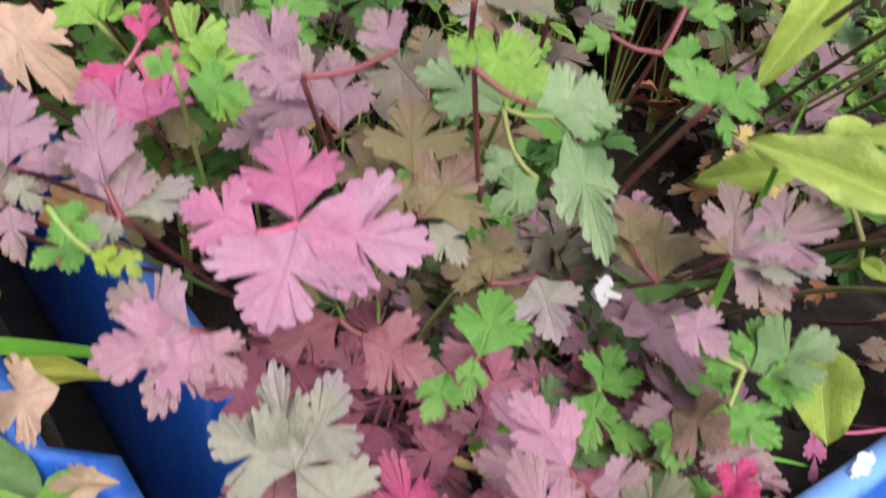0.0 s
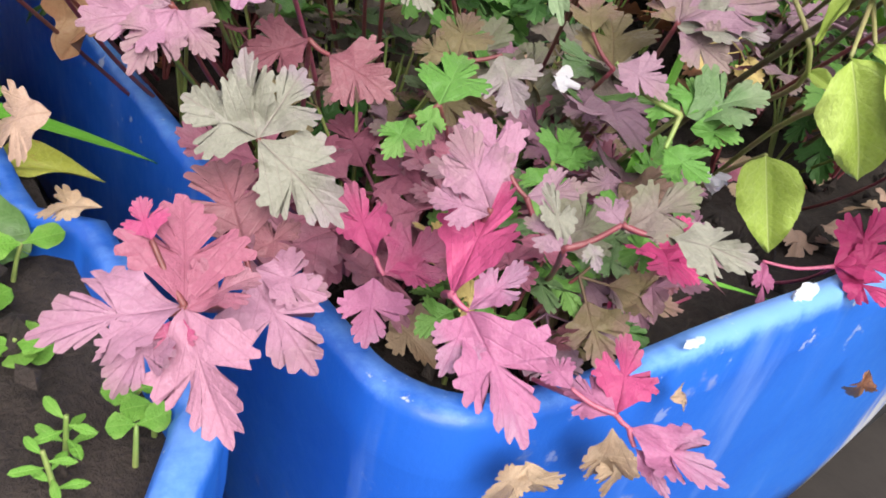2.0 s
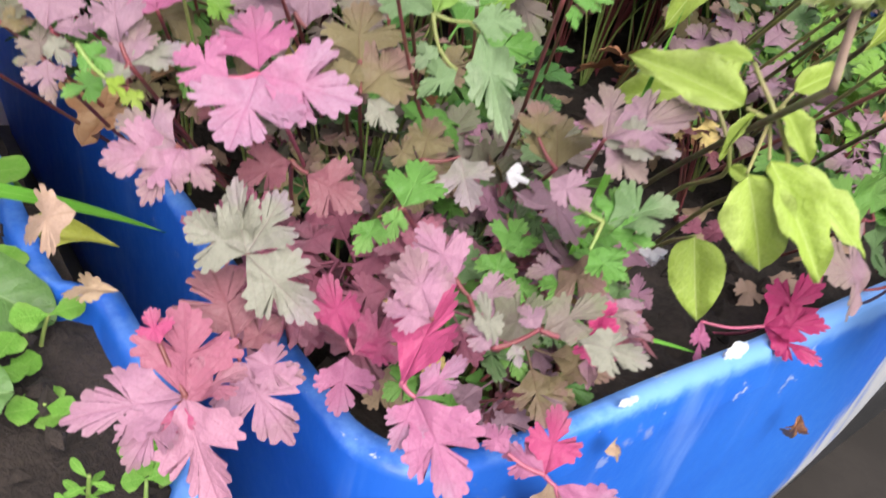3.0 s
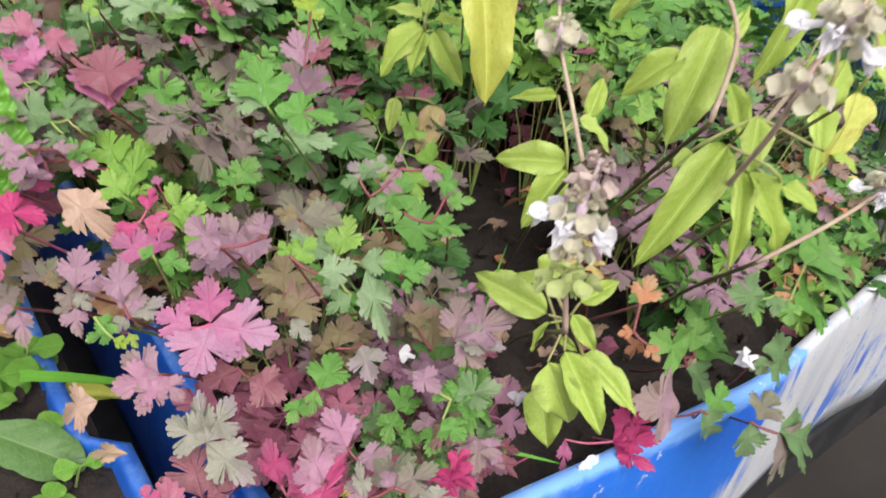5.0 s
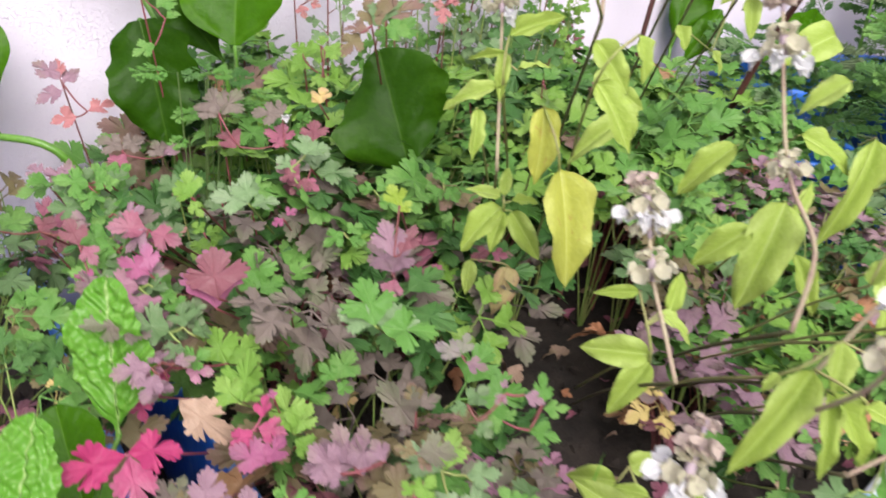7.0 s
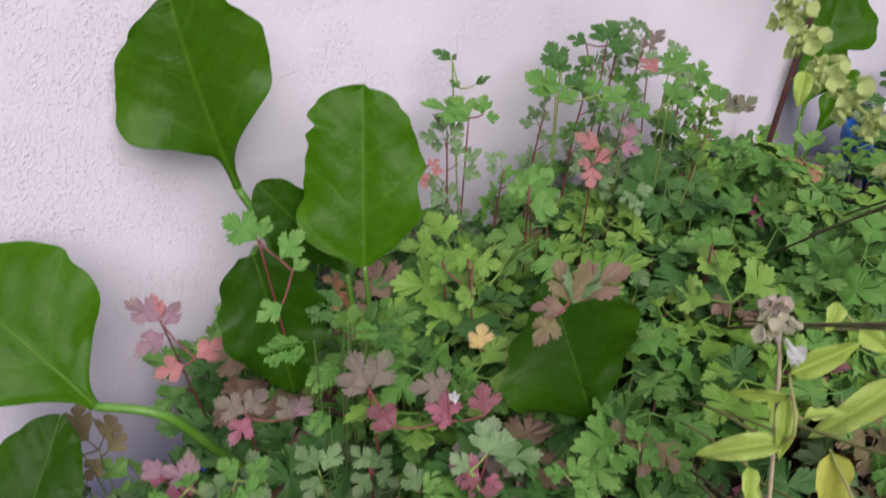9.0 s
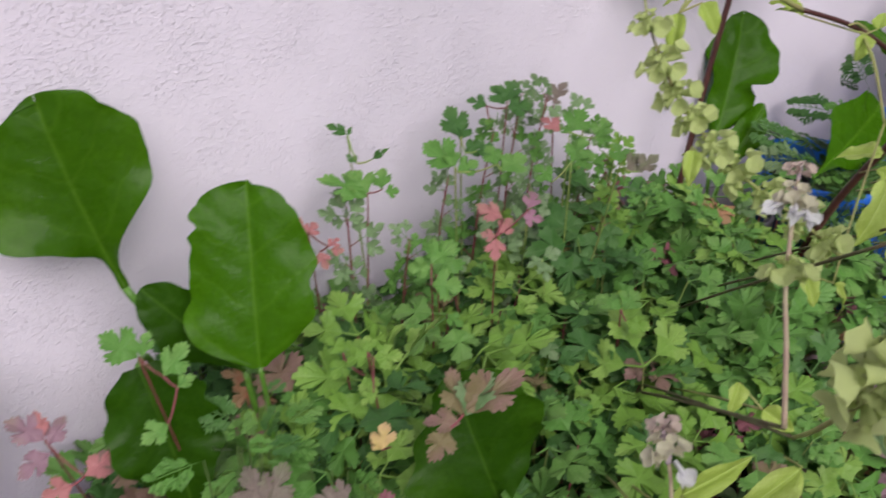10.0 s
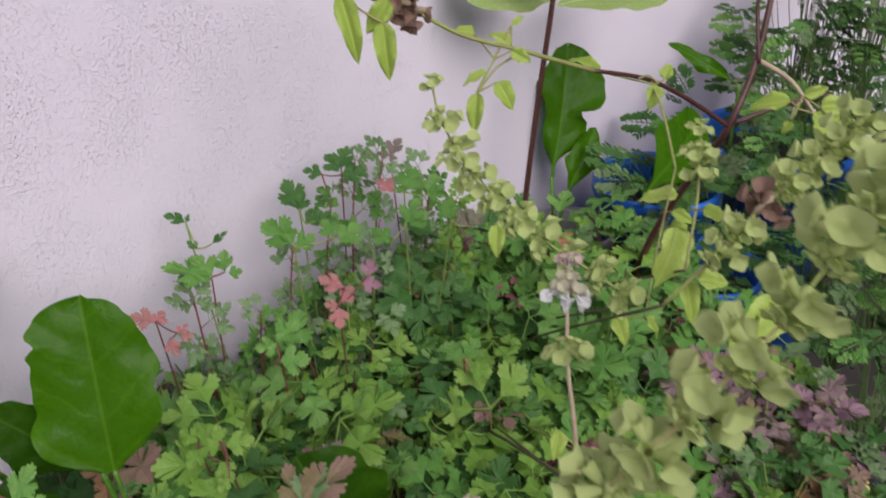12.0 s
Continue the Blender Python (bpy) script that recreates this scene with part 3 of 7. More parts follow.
def rounded_outline(x0, x1, y0, y1, r, n=7):
    pts = []
    for cx, cy, a0 in ((x1 - r, y0 + r, -90), (x1 - r, y1 - r, 0), (x0 + r, y1 - r, 90), (x0 + r, y0 + r, 180)):
        pts += [(cx + r * math.cos(radians(a0 + 90 * k / n)), cy + r * math.sin(radians(a0 + 90 * k / n))) for k in range(n + 1)]
    return pts


def dense(pts, step):
    out = []
    for (ax, ay), (bx, by) in zip(pts, pts[1:] + pts[:1]):
        n = max(1, int(math.hypot(bx - ax, by - ay) / step))
        out += [(ax + (bx - ax) * k / n, ay + (by - ay) * k / n) for k in range(n)]
    return out


def trough(name, x0, x1, y0, y1, top, bottom, mat, label, fluted=False, lip=0.011, corner=0.03):
    """A long plastic planting trough: outer wall, flat lip, inner wall and floor, a little uneven, with an optional fold in its front."""
    ring = dense(rounded_outline(x0, x1, y0, y1, corner), 0.012)
    n = len(ring)
    cx, cy = (x0 + x1) / 2, (y0 + y1) / 2

    def dent(x, y):
        """How far the front is pushed in near its folded corner."""
        if not fluted or y > cy:
            return 0.0
        bow = min(max((x - 0.15) / 0.35, 0.0), 1.0)
        return 0.012 * math.exp(-max(0.0, x + 0.069) / 0.03) + 0.05 * bow * bow * (3 - 2 * bow)

    loops = []
    for z, inset in ((bottom, 0.012), (bottom + 0.03, 0.006), (top - 0.02, 0.001), (top - 0.004, -0.001), (top, 0.002), (top, lip - 0.002), (top - 0.004, lip), (top - 0.03, lip + 0.001), (bottom + 0.02, lip + 0.016)):
        loop = []
        for x, y in ring:
            ux, uy = (x - cx) / (x1 - x0) * 2, (y - cy) / (y1 - y0) * 2
            sx = x - math.copysign(min(1, abs(ux) ** 6) * inset, ux)
            sy = y - math.copysign(min(1, abs(uy) ** 6) * inset, uy) + dent(x, y)
            if not fluted and x > cx:
                # the end wall is pressed in behind a kink, and its front corner is skewed
                f = min(max((y + 0.462) / 0.014, 0.0), 1.0)
                sx -= 0.016 * f * f * (3 - 2 * f)
                sy -= 1.2 * min(max(0.0, -0.104 - x), 0.036) if y < -0.5 else 0.0
            wob = 0.0025 * math.sin(x * 21 + y * 13) + 0.0015 * math.sin(x * 47)
            loop.append((sx, sy, z + (wob if z > top - 0.03 else 0) + (0.006 * math.sin((x - 0.1) * 6) if z > top - 0.03 else 0)))
        loops.append(loop)
    ob = thing(name, (cx, cy, bottom), label, "planter")
    for piece, first, last in (("outer_wall", 0, 2), ("rim", 2, 7), ("inner_wall", 7, 8)):
        some = loops[first:last + 1]
        verts = [p for loop in some for p in loop]
        faces = [(i * n + k, i * n + (k + 1) % n, (i + 1) * n + (k + 1) % n, (i + 1) * n + k) for i in range(len(some) - 1) for k in range(n)]
        if first == 0:
            faces.append(tuple(range(n))[::-1])
        if last == 8:
            faces.append(tuple((len(some) - 1) * n + k for k in range(n)))
        part(piece, made(piece, verts, faces, mat), ob, None, "paler worn rim" if piece == "rim" else "")
    return ob


def bowed(x):
    """How far the trough's front wall is pushed in at x."""
    bow = min(max((x - 0.15) / 0.35, 0.0), 1.0)
    return 0.05 * bow * bow * (3 - 2 * bow)


def soil_bed(name, x0, x1, y0, y1, z, label, seed, front=None, rough=1.0):
    """Crumbly soil: a finely heaped sheet with clods on it."""
    nx, ny = int((x1 - x0) / 0.008), int((y1 - y0) / 0.008)
    noise.seed_set(seed)
    verts, faces = [], []
    for j in range(ny + 1):
        for i in range(nx + 1):
            x = x0 + (x1 - x0) * i / nx
            near = y0 + (front(x) if front else 0.0)
            y = near + (y1 - near) * j / ny
            h = 0.012 * noise.noise((x * 14, y * 14, seed)) + 0.006 * noise.noise((x * 50, y * 50, 3)) + 0.003 * noise.noise((x * 130, y * 130, 7))
            verts.append((x, y, z + h * rough))
    for j in range(ny):
        for i in range(nx):
            a = j * (nx + 1) + i
            faces.append((a, a + 1, a + nx + 2, a + nx + 1))
    return solid(name, made(name, verts, faces, SOIL, smooth=True), label, "soil", "stuff")


def crumbs(count, area, z, seed, label):
    """Loose clods, chips and bits of dry leaf strewn over the soil."""
    r = random.Random(seed)
    verts, faces = [], []
    for _ in range(count):
        c = Vector((r.uniform(area[0], area[1]), r.uniform(area[2], area[3]), z + r.uniform(0.0, 0.008)))
        c.y = max(c.y, area[2] + bowed(c.x) + r.uniform(0, 0.02))
        s = r.uniform(0.0015, 0.006)
        start = len(verts)
        for d in ((1, 0, 0), (-1, 0, 0), (0, 1, 0), (0, -1, 0), (0, 0, 1), (0, 0, -1)):
            verts.append(c + Vector(d) * s * r.uniform(0.5, 1.3) + Vector((r.uniform(-1, 1), r.uniform(-1, 1), r.uniform(-1, 1))) * s * 0.4)
        faces += [tuple(start + i for i in q) for q in ((0, 2, 4), (2, 1, 4), (1, 3, 4), (3, 0, 4), (2, 0, 5), (1, 2, 5), (3, 1, 5), (0, 3, 5))]
    return solid("soil_crumbs", made("soil_crumbs", verts, faces, SOIL, smooth=False), label, "soil", "stuff")


main_trough = trough("planting_trough", -0.069, 0.56, -0.58, -0.02, 0.28, 0.128, BLUE_PAINTED, "scuffed blue plastic planting trough with white paint splashed over it", True, 0.011, 0.02)
side_trough = trough("planting_trough", -0.62, -0.1, -0.556, -0.05, 0.279, 0.13, BLUE, "scuffed blue plastic planting trough filled with dark soil", False, 0.0105, 0.008)
soil_bed("soil", -0.055, 0.548, -0.567, -0.034, SOIL_Z, "dark crumbly soil in the blue trough", 2, bowed)
soil_bed("soil", -0.607, -0.1105, -0.547, -0.064, 0.261, "dark damp soil with seedlings and dry bits", 5, lambda x: -1.2 * min(max(0.0, -0.1105 - x), 0.036), 0.5)
crumbs(900, (-0.06, 0.53, -0.55, -0.05), SOIL_Z, 4, "loose clods and chips on the dark soil")
crumbs(700, (-0.4, -0.122, -0.545, -0.2), 0.261, 9, "small clods on the damp soil")


def black_stand():
    """The low black tray on blocks that carries the troughs."""
    ob = thing("plant_stand", (0.0, -0.3, 0.0), "black plastic tray stand on cement blocks under the troughs", "stand")
    bm = box(-0.2, 0.75, -0.607, -0.02, 0.075, 0.124, 0.006)
    for v in bm.verts:
        if v.co.y < -0.5:
            v.co.y += 0.012 + 0.19 * max(0.0, v.co.x - 0.2)
    me = from_bm("tray", bm, BLACK)
    part("tray", me, ob)
    for x in (0.0, 0.5):
        part("block", from_bm("block", box(x - 0.06, x + 0.06, -0.45, -0.1, 0.0, 0.074, 0.004), PLAIN_GREY), ob, None, "grey cement block")
    return ob


black_stand()


# ---- plants ----
WORDS = {"green": "fresh green", "darkgreen": "dark green", "limegreen": "light green", "lime": "yellow-green", "pale": "pale green",
         "greengrey": "grey-green", "grey": "silvery grey-green", "greymauve": "grey-mauve", "mauve": "mauve", "mauvepink": "mauve-pink",
         "pinkmauve": "pink", "rosemauve": "dusky rose", "pink": "bright pink", "rose": "rose-red", "magenta": "magenta", "crimson": "crimson",
         "coral": "coral-pink", "redbrown": "red-brown", "rust": "rust-orange", "olive": "olive-brown", "yellow": "yellowing", "dry": "dried", "cream": "cream"}
RED_STALK = {"mauve", "grey", "greymauve", "olive", "redbrown", "pink", "rose", "magenta", "crimson", "mauvepink", "pinkmauve", "rosemauve", "coral"}
count_of_plants = 0


def soil_height(x):
    return SOIL_Z


def rooted(p, r):
    """Where a shoot that sprawls out to p comes from the soil: behind and beside it, under the other leaves."""
    h = max(p.z - SOIL_Z, 0.01)
    x, y = p.x + h * r.uniform(0.75, 0.95), p.y + h * r.uniform(0.9, 1.1)
    if p.y > -0.22:
        x, y = p.x + h * r.uniform(0.05, 0.2), p.y + r.uniform(0.0, 0.03)
    if x < 0.55:
        x, y = max(x, -0.045), min(max(y, -0.54), -0.045)
    return Vector((x, y, soil_height(x) - 0.004))


def coriander(rows, thick=2):
    """A coriander sprig: lobed leaflets, each with its base, tip, colour and width, on stalks that rise from one root."""
    global count_of_plants
    count_of_plants += 1
    r = random.Random(count_of_plants)
    main = Vector(rows[0][0])
    root = rooted(main, r)
    colour = max((c for _, _, c, _ in rows), key=[c for _, _, c, _ in rows].count)
    ob = thing("coriander_plant", root, f"coriander sprig with {WORDS[colour]} lobed leaves in dark soil", "herb", "coriander in the trough")
    mat = STEM_PINK if colour in ("magenta", "pink", "crimson") else STEM_RED if (colour in RED_STALK or r.random() < 0.6) else STEM_GREEN
    side = Vector((r.uniform(-0.006, 0.006), r.uniform(-0.006, 0.006), 0))
    knee = root.lerp(main, 0.6) + side
    stem(ob, [root, root.lerp(main, 0.3) + side, knee, main], 0.00042 * thick, 0.0003 * thick, mat)
    done = [main]
    for base, tip, c, w in rows:
        b = Vector(base)
        if min((b - d).length for d in done) > 0.004:
            near = min(done, key=lambda d: (b - d).length)
            if (b - near).length > 0.028:
                near = b + (root - b) * 0.55
            stem(ob, [near, near.lerp(b, 0.5) + Vector((0, 0, -0.08 * (b - near).length)), b], 0.0007, 0.0005, mat, "stalk", 6)
            done.append(b)
        m = leaf_pose(b, tip, w, r)
        part("leaf", r.choice(LEAFLETS), ob, m, "", LEAF[c])
    return ob


def basil_leaves(rows, hang=None):
    """A basil shoot: pointed oval leaves in pairs on a slender stem."""
    global count_of_plants
    count_of_plants += 1
    r = random.Random(count_of_plants)
    pts = [Vector(b) for b, _, _, _ in rows]
    top = max(pts, key=lambda p: p.z)
    low = min(pts, key=lambda p: p.z)
    root = Vector(hang) if hang else rooted(low, r)
    ob = thing("basil_shoot", root, "basil shoot with yellow-green pointed oval leaves", "herb", "basil in the trough")
    stem(ob, [root, root.lerp(low, 0.6) + Vector((0.002, 0.002, 0.004)), low] + ([top] if 0.004 < (top - low).length < 0.06 else []), 0.0008 if hang else 0.001, 0.0007, STEM_PALE)
    for base, tip, c, w in rows:
        b = Vector(base)
        line = low.lerp(top, 0.5)
        near = min((low, line, top) if (top - low).length < 0.06 else (low,), key=lambda d: (b - d).length)
        if (b - near).length > 0.045:
            near = b + Vector((0.012, 0.014, -0.011))
        if (b - near).length > 0.003:
            stem(ob, [near, b], 0.0007, 0.0005, STEM_PALE, "stalk", 6)
        part("leaf", r.choice(BASIL), ob, leaf_pose(b, tip, w * 1.12, r, loose=0.35), "spotted drying leaf" if c == "drybasil" else "", LEAF[c])
    return ob


coriander([
    ((-0.088, -0.520, 0.372), (-0.098, -0.531, 0.359), "pink", 1.3),
    ((-0.088, -0.520, 0.372), (-0.068, -0.535, 0.370), "pink", 0.9),
    ((-0.088, -0.520, 0.373), (-0.084, -0.506, 0.385), "rose", 1.1),
    ((-0.094, -0.517, 0.370), (-0.104, -0.507, 0.374), "pink", 1.0),
])
coriander([
    ((-0.058, -0.478, 0.372), (-0.060, -0.462, 0.386), "mauve", 0.9),
    ((-0.058, -0.478, 0.372), (-0.074, -0.465, 0.374), "mauve", 0.9),
    ((-0.056, -0.482, 0.369), (-0.049, -0.468, 0.386), "mauve", 0.65),
])
coriander([
    ((-0.051, -0.505, 0.368), (-0.047, -0.493, 0.382), "olive", 1.25),
    ((-0.051, -0.505, 0.368), (-0.060, -0.509, 0.360), "olive", 0.8),
    ((-0.053, -0.511, 0.361), (-0.037, -0.509, 0.373), "olive", 1.1),
    ((-0.051, -0.512, 0.360), (-0.047, -0.522, 0.355), "grey", 0.8),
])
coriander([
    ((-0.110, -0.495, 0.365), (-0.104, -0.486, 0.375), "mauve", 0.75),
    ((-0.111, -0.491, 0.369), (-0.110, -0.478, 0.382), "mauve", 0.8),
    ((-0.110, -0.495, 0.365), (-0.096, -0.493, 0.371), "grey", 0.8),
    ((-0.110, -0.495, 0.365), (-0.117, -0.497, 0.361), "grey", 0.9),
    ((-0.115, -0.494, 0.360), (-0.126, -0.493, 0.358), "green", 0.9),
    ((-0.111, -0.498, 0.360), (-0.110, -0.503, 0.356), "lime", 0.9),
])
coriander([
    ((-0.121, -0.466, 0.363), (-0.109, -0.466, 0.365), "mauve", 0.8),
    ((-0.122, -0.465, 0.363), (-0.117, -0.453, 0.376), "mauve", 0.9),
    ((-0.122, -0.466, 0.362), (-0.119, -0.473, 0.356), "grey", 0.8),
])
coriander([
    ((-0.107, -0.520, 0.355), (-0.118, -0.508, 0.359), "mauve", 0.9),
    ((-0.106, -0.520, 0.354), (-0.124, -0.518, 0.351), "mauvepink", 0.9),
    ((-0.106, -0.520, 0.354), (-0.118, -0.527, 0.346), "mauvepink", 0.9),
    ((-0.106, -0.520, 0.354), (-0.103, -0.530, 0.348), "mauvepink", 0.9),
])
coriander([
    ((-0.097, -0.541, 0.336), (-0.109, -0.530, 0.341), "grey", 0.95),
    ((-0.097, -0.541, 0.336), (-0.097, -0.527, 0.349), "grey", 0.75),
    ((-0.097, -0.541, 0.336), (-0.084, -0.534, 0.348), "grey", 0.85),
    ((-0.097, -0.541, 0.336), (-0.086, -0.558, 0.325), "grey", 0.75),
])
coriander([
    ((-0.076, -0.519, 0.347), (-0.090, -0.516, 0.342), "redbrown", 0.9),
    ((-0.073, -0.523, 0.345), (-0.064, -0.536, 0.341), "redbrown", 1.0),
])
coriander([
    ((-0.045, -0.529, 0.334), (-0.033, -0.521, 0.345), "green", 1.0),
    ((-0.046, -0.528, 0.334), (-0.051, -0.534, 0.327), "green", 0.7),
    ((-0.051, -0.526, 0.330), (-0.059, -0.532, 0.323), "green", 0.9),
])
coriander([
    ((-0.028, -0.511, 0.338), (-0.019, -0.502, 0.349), "olive", 0.9),
    ((-0.029, -0.510, 0.338), (-0.036, -0.501, 0.339), "olive", 0.9),
    ((-0.018, -0.517, 0.341), (-0.021, -0.530, 0.331), "grey", 1.0),
])
coriander([
    ((-0.031, -0.507, 0.382), (-0.043, -0.489, 0.387), "pale", 0.8),
    ((-0.030, -0.507, 0.382), (-0.020, -0.500, 0.397), "limegreen", 0.8),
    ((-0.023, -0.514, 0.382), (-0.011, -0.523, 0.386), "pale", 0.8),
    ((-0.021, -0.517, 0.380), (-0.024, -0.540, 0.360), "pale", 0.45),
    ((-0.031, -0.513, 0.374), (-0.038, -0.512, 0.369), "pale", 1.0),
    ((-0.028, -0.519, 0.370), (-0.039, -0.517, 0.363), "pale", 0.8),
])
coriander([
    ((0.002, -0.552, 0.362), (0.012, -0.541, 0.375), "mauve", 0.8),
    ((0.002, -0.552, 0.362), (0.024, -0.563, 0.376), "mauve", 0.7),
    ((0.002, -0.552, 0.361), (0.015, -0.568, 0.366), "grey", 0.6),
    ((0.002, -0.553, 0.360), (0.006, -0.567, 0.357), "mauve", 0.8),
    ((0.002, -0.551, 0.362), (0.000, -0.543, 0.365), "olive", 0.8),
])
coriander([
    ((0.006, -0.534, 0.343), (0.015, -0.519, 0.357), "olive", 1.0),
    ((0.003, -0.526, 0.350), (0.007, -0.517, 0.359), "olive", 1.0),
])
coriander([
    ((-0.012, -0.539, 0.320), (-0.003, -0.535, 0.328), "green", 1.2),
    ((-0.012, -0.539, 0.320), (-0.022, -0.547, 0.311), "green", 0.9),
    ((-0.012, -0.539, 0.320), (-0.002, -0.544, 0.325), "green", 0.8),
    ((-0.013, -0.545, 0.312), (-0.006, -0.554, 0.312), "green", 0.8),
])
coriander([
    ((-0.009, -0.569, 0.347), (-0.012, -0.558, 0.348), "green", 0.9),
    ((-0.008, -0.570, 0.347), (0.000, -0.565, 0.355), "green", 0.9),
    ((-0.008, -0.570, 0.347), (0.007, -0.578, 0.357), "greengrey", 0.8),
    ((-0.013, -0.571, 0.340), (-0.011, -0.583, 0.338), "green", 1.1),
    ((-0.008, -0.572, 0.345), (-0.001, -0.581, 0.347), "green", 0.8),
    ((-0.019, -0.555, 0.354), (-0.014, -0.568, 0.352), "mauve", 0.8),
])
coriander([
    ((-0.042, -0.552, 0.316), (-0.038, -0.530, 0.326), "mauvepink", 0.75),
    ((-0.042, -0.552, 0.316), (-0.051, -0.539, 0.317), "mauvepink", 0.8),
])
coriander([
    ((-0.118, -0.561, 0.315), (-0.143, -0.554, 0.313), "mauvepink", 0.75),
    ((-0.118, -0.561, 0.315), (-0.112, -0.545, 0.329), "rosemauve", 1.0),
    ((-0.118, -0.561, 0.315), (-0.119, -0.582, 0.301), "pinkmauve", 0.75),
    ((-0.122, -0.560, 0.313), (-0.133, -0.568, 0.305), "mauvepink", 0.85),
    ((-0.118, -0.562, 0.315), (-0.104, -0.560, 0.320), "rosemauve", 0.8),
    ((-0.119, -0.562, 0.314), (-0.124, -0.567, 0.309), "magenta", 0.9),
    ((-0.121, -0.552, 0.324), (-0.122, -0.545, 0.329), "magenta", 1.0),
], 3)
coriander([
    ((-0.101, -0.547, 0.316), (-0.100, -0.531, 0.329), "redbrown", 1.3),
    ((-0.100, -0.549, 0.315), (-0.089, -0.548, 0.320), "redbrown", 0.9),
    ((-0.101, -0.551, 0.312), (-0.096, -0.570, 0.300), "mauvepink", 1.0),
    ((-0.100, -0.551, 0.313), (-0.088, -0.561, 0.311), "mauvepink", 0.7),
])
coriander([
    ((-0.068, -0.546, 0.306), (-0.068, -0.529, 0.318), "magenta", 0.65),
    ((-0.067, -0.549, 0.303), (-0.050, -0.550, 0.311), "magenta", 0.9),
    ((-0.066, -0.549, 0.304), (-0.054, -0.556, 0.306), "magenta", 0.7),
    ((-0.069, -0.548, 0.302), (-0.075, -0.559, 0.292), "pink", 0.95),
])
coriander([
    ((-0.075, -0.581, 0.321), (-0.056, -0.568, 0.339), "magenta", 0.5),
    ((-0.073, -0.584, 0.319), (-0.071, -0.607, 0.306), "pink", 0.75),
    ((-0.073, -0.584, 0.319), (-0.059, -0.584, 0.327), "pink", 0.5),
    ((-0.073, -0.584, 0.318), (-0.081, -0.590, 0.311), "pink", 0.8),
], 3)
coriander([
    ((-0.070, -0.580, 0.338), (-0.070, -0.565, 0.349), "mauvepink", 0.75),
    ((-0.070, -0.580, 0.337), (-0.078, -0.571, 0.338), "mauvepink", 0.8),
])
coriander([
    ((-0.037, -0.599, 0.293), (-0.025, -0.588, 0.305), "magenta", 0.75),
    ((-0.037, -0.599, 0.293), (-0.042, -0.586, 0.295), "pink", 0.8),
    ((-0.035, -0.602, 0.291), (-0.025, -0.623, 0.289), "pink", 0.55),
    ((-0.035, -0.605, 0.288), (-0.035, -0.618, 0.284), "pink", 0.5),
    ((-0.044, -0.591, 0.296), (-0.045, -0.581, 0.299), "pink", 0.8),
])
coriander([
    ((-0.058, -0.589, 0.333), (-0.055, -0.578, 0.342), "grey", 0.5),
    ((-0.049, -0.593, 0.339), (-0.050, -0.586, 0.342), "mauve", 0.9),
    ((-0.049, -0.594, 0.338), (-0.034, -0.596, 0.348), "greymauve", 0.7),
    ((-0.043, -0.599, 0.339), (-0.032, -0.613, 0.340), "grey", 0.55),
    ((-0.057, -0.590, 0.333), (-0.061, -0.580, 0.336), "mauve", 0.8),
    ((-0.054, -0.591, 0.335), (-0.055, -0.596, 0.332), "grey", 0.7),
])
coriander([
    ((-0.002, -0.547, 0.287), (-0.012, -0.550, 0.278), "redbrown", 1.0),
])
coriander([
    ((0.100, -0.571, 0.285), (0.122, -0.575, 0.305), "crimson", 0.7),
    ((0.100, -0.571, 0.285), (0.106, -0.594, 0.282), "crimson", 0.55),
    ((0.100, -0.571, 0.285), (0.114, -0.587, 0.294), "crimson", 0.6),
    ((0.081, -0.557, 0.282), (0.074, -0.568, 0.271), "rose", 0.45),
    ((0.035, -0.536, 0.256), (0.050, -0.527, 0.271), "crimson", 0.6),
    ((0.035, -0.535, 0.258), (0.037, -0.544, 0.254), "crimson", 0.9),
])
coriander([
    ((-0.087, -0.432, 0.369), (-0.100, -0.434, 0.364), "magenta", 0.9),
    ((-0.085, -0.433, 0.371), (-0.073, -0.440, 0.367), "magenta", 0.9),
    ((-0.083, -0.432, 0.375), (-0.078, -0.425, 0.383), "magenta", 0.7),
])
coriander([
    ((-0.124, -0.378, 0.364), (-0.108, -0.371, 0.374), "magenta", 0.9),
    ((-0.124, -0.378, 0.363), (-0.125, -0.387, 0.354), "magenta", 0.9),
])
coriander([
    ((-0.075, -0.496, 0.389), (-0.085, -0.483, 0.397), "mauve", 0.9),
    ((-0.075, -0.496, 0.389), (-0.085, -0.494, 0.387), "mauve", 0.9),
    ((-0.059, -0.504, 0.396), (-0.061, -0.495, 0.402), "mauve", 0.9),
])
coriander([
    ((-0.124, -0.502, 0.373), (-0.118, -0.508, 0.369), "green", 0.9),
    ((-0.120, -0.510, 0.368), (-0.116, -0.513, 0.365), "lime", 0.9),
    ((-0.103, -0.503, 0.395), (-0.107, -0.500, 0.397), "green", 1.2),
    ((-0.102, -0.505, 0.394), (-0.092, -0.510, 0.392), "green", 1.0),
])
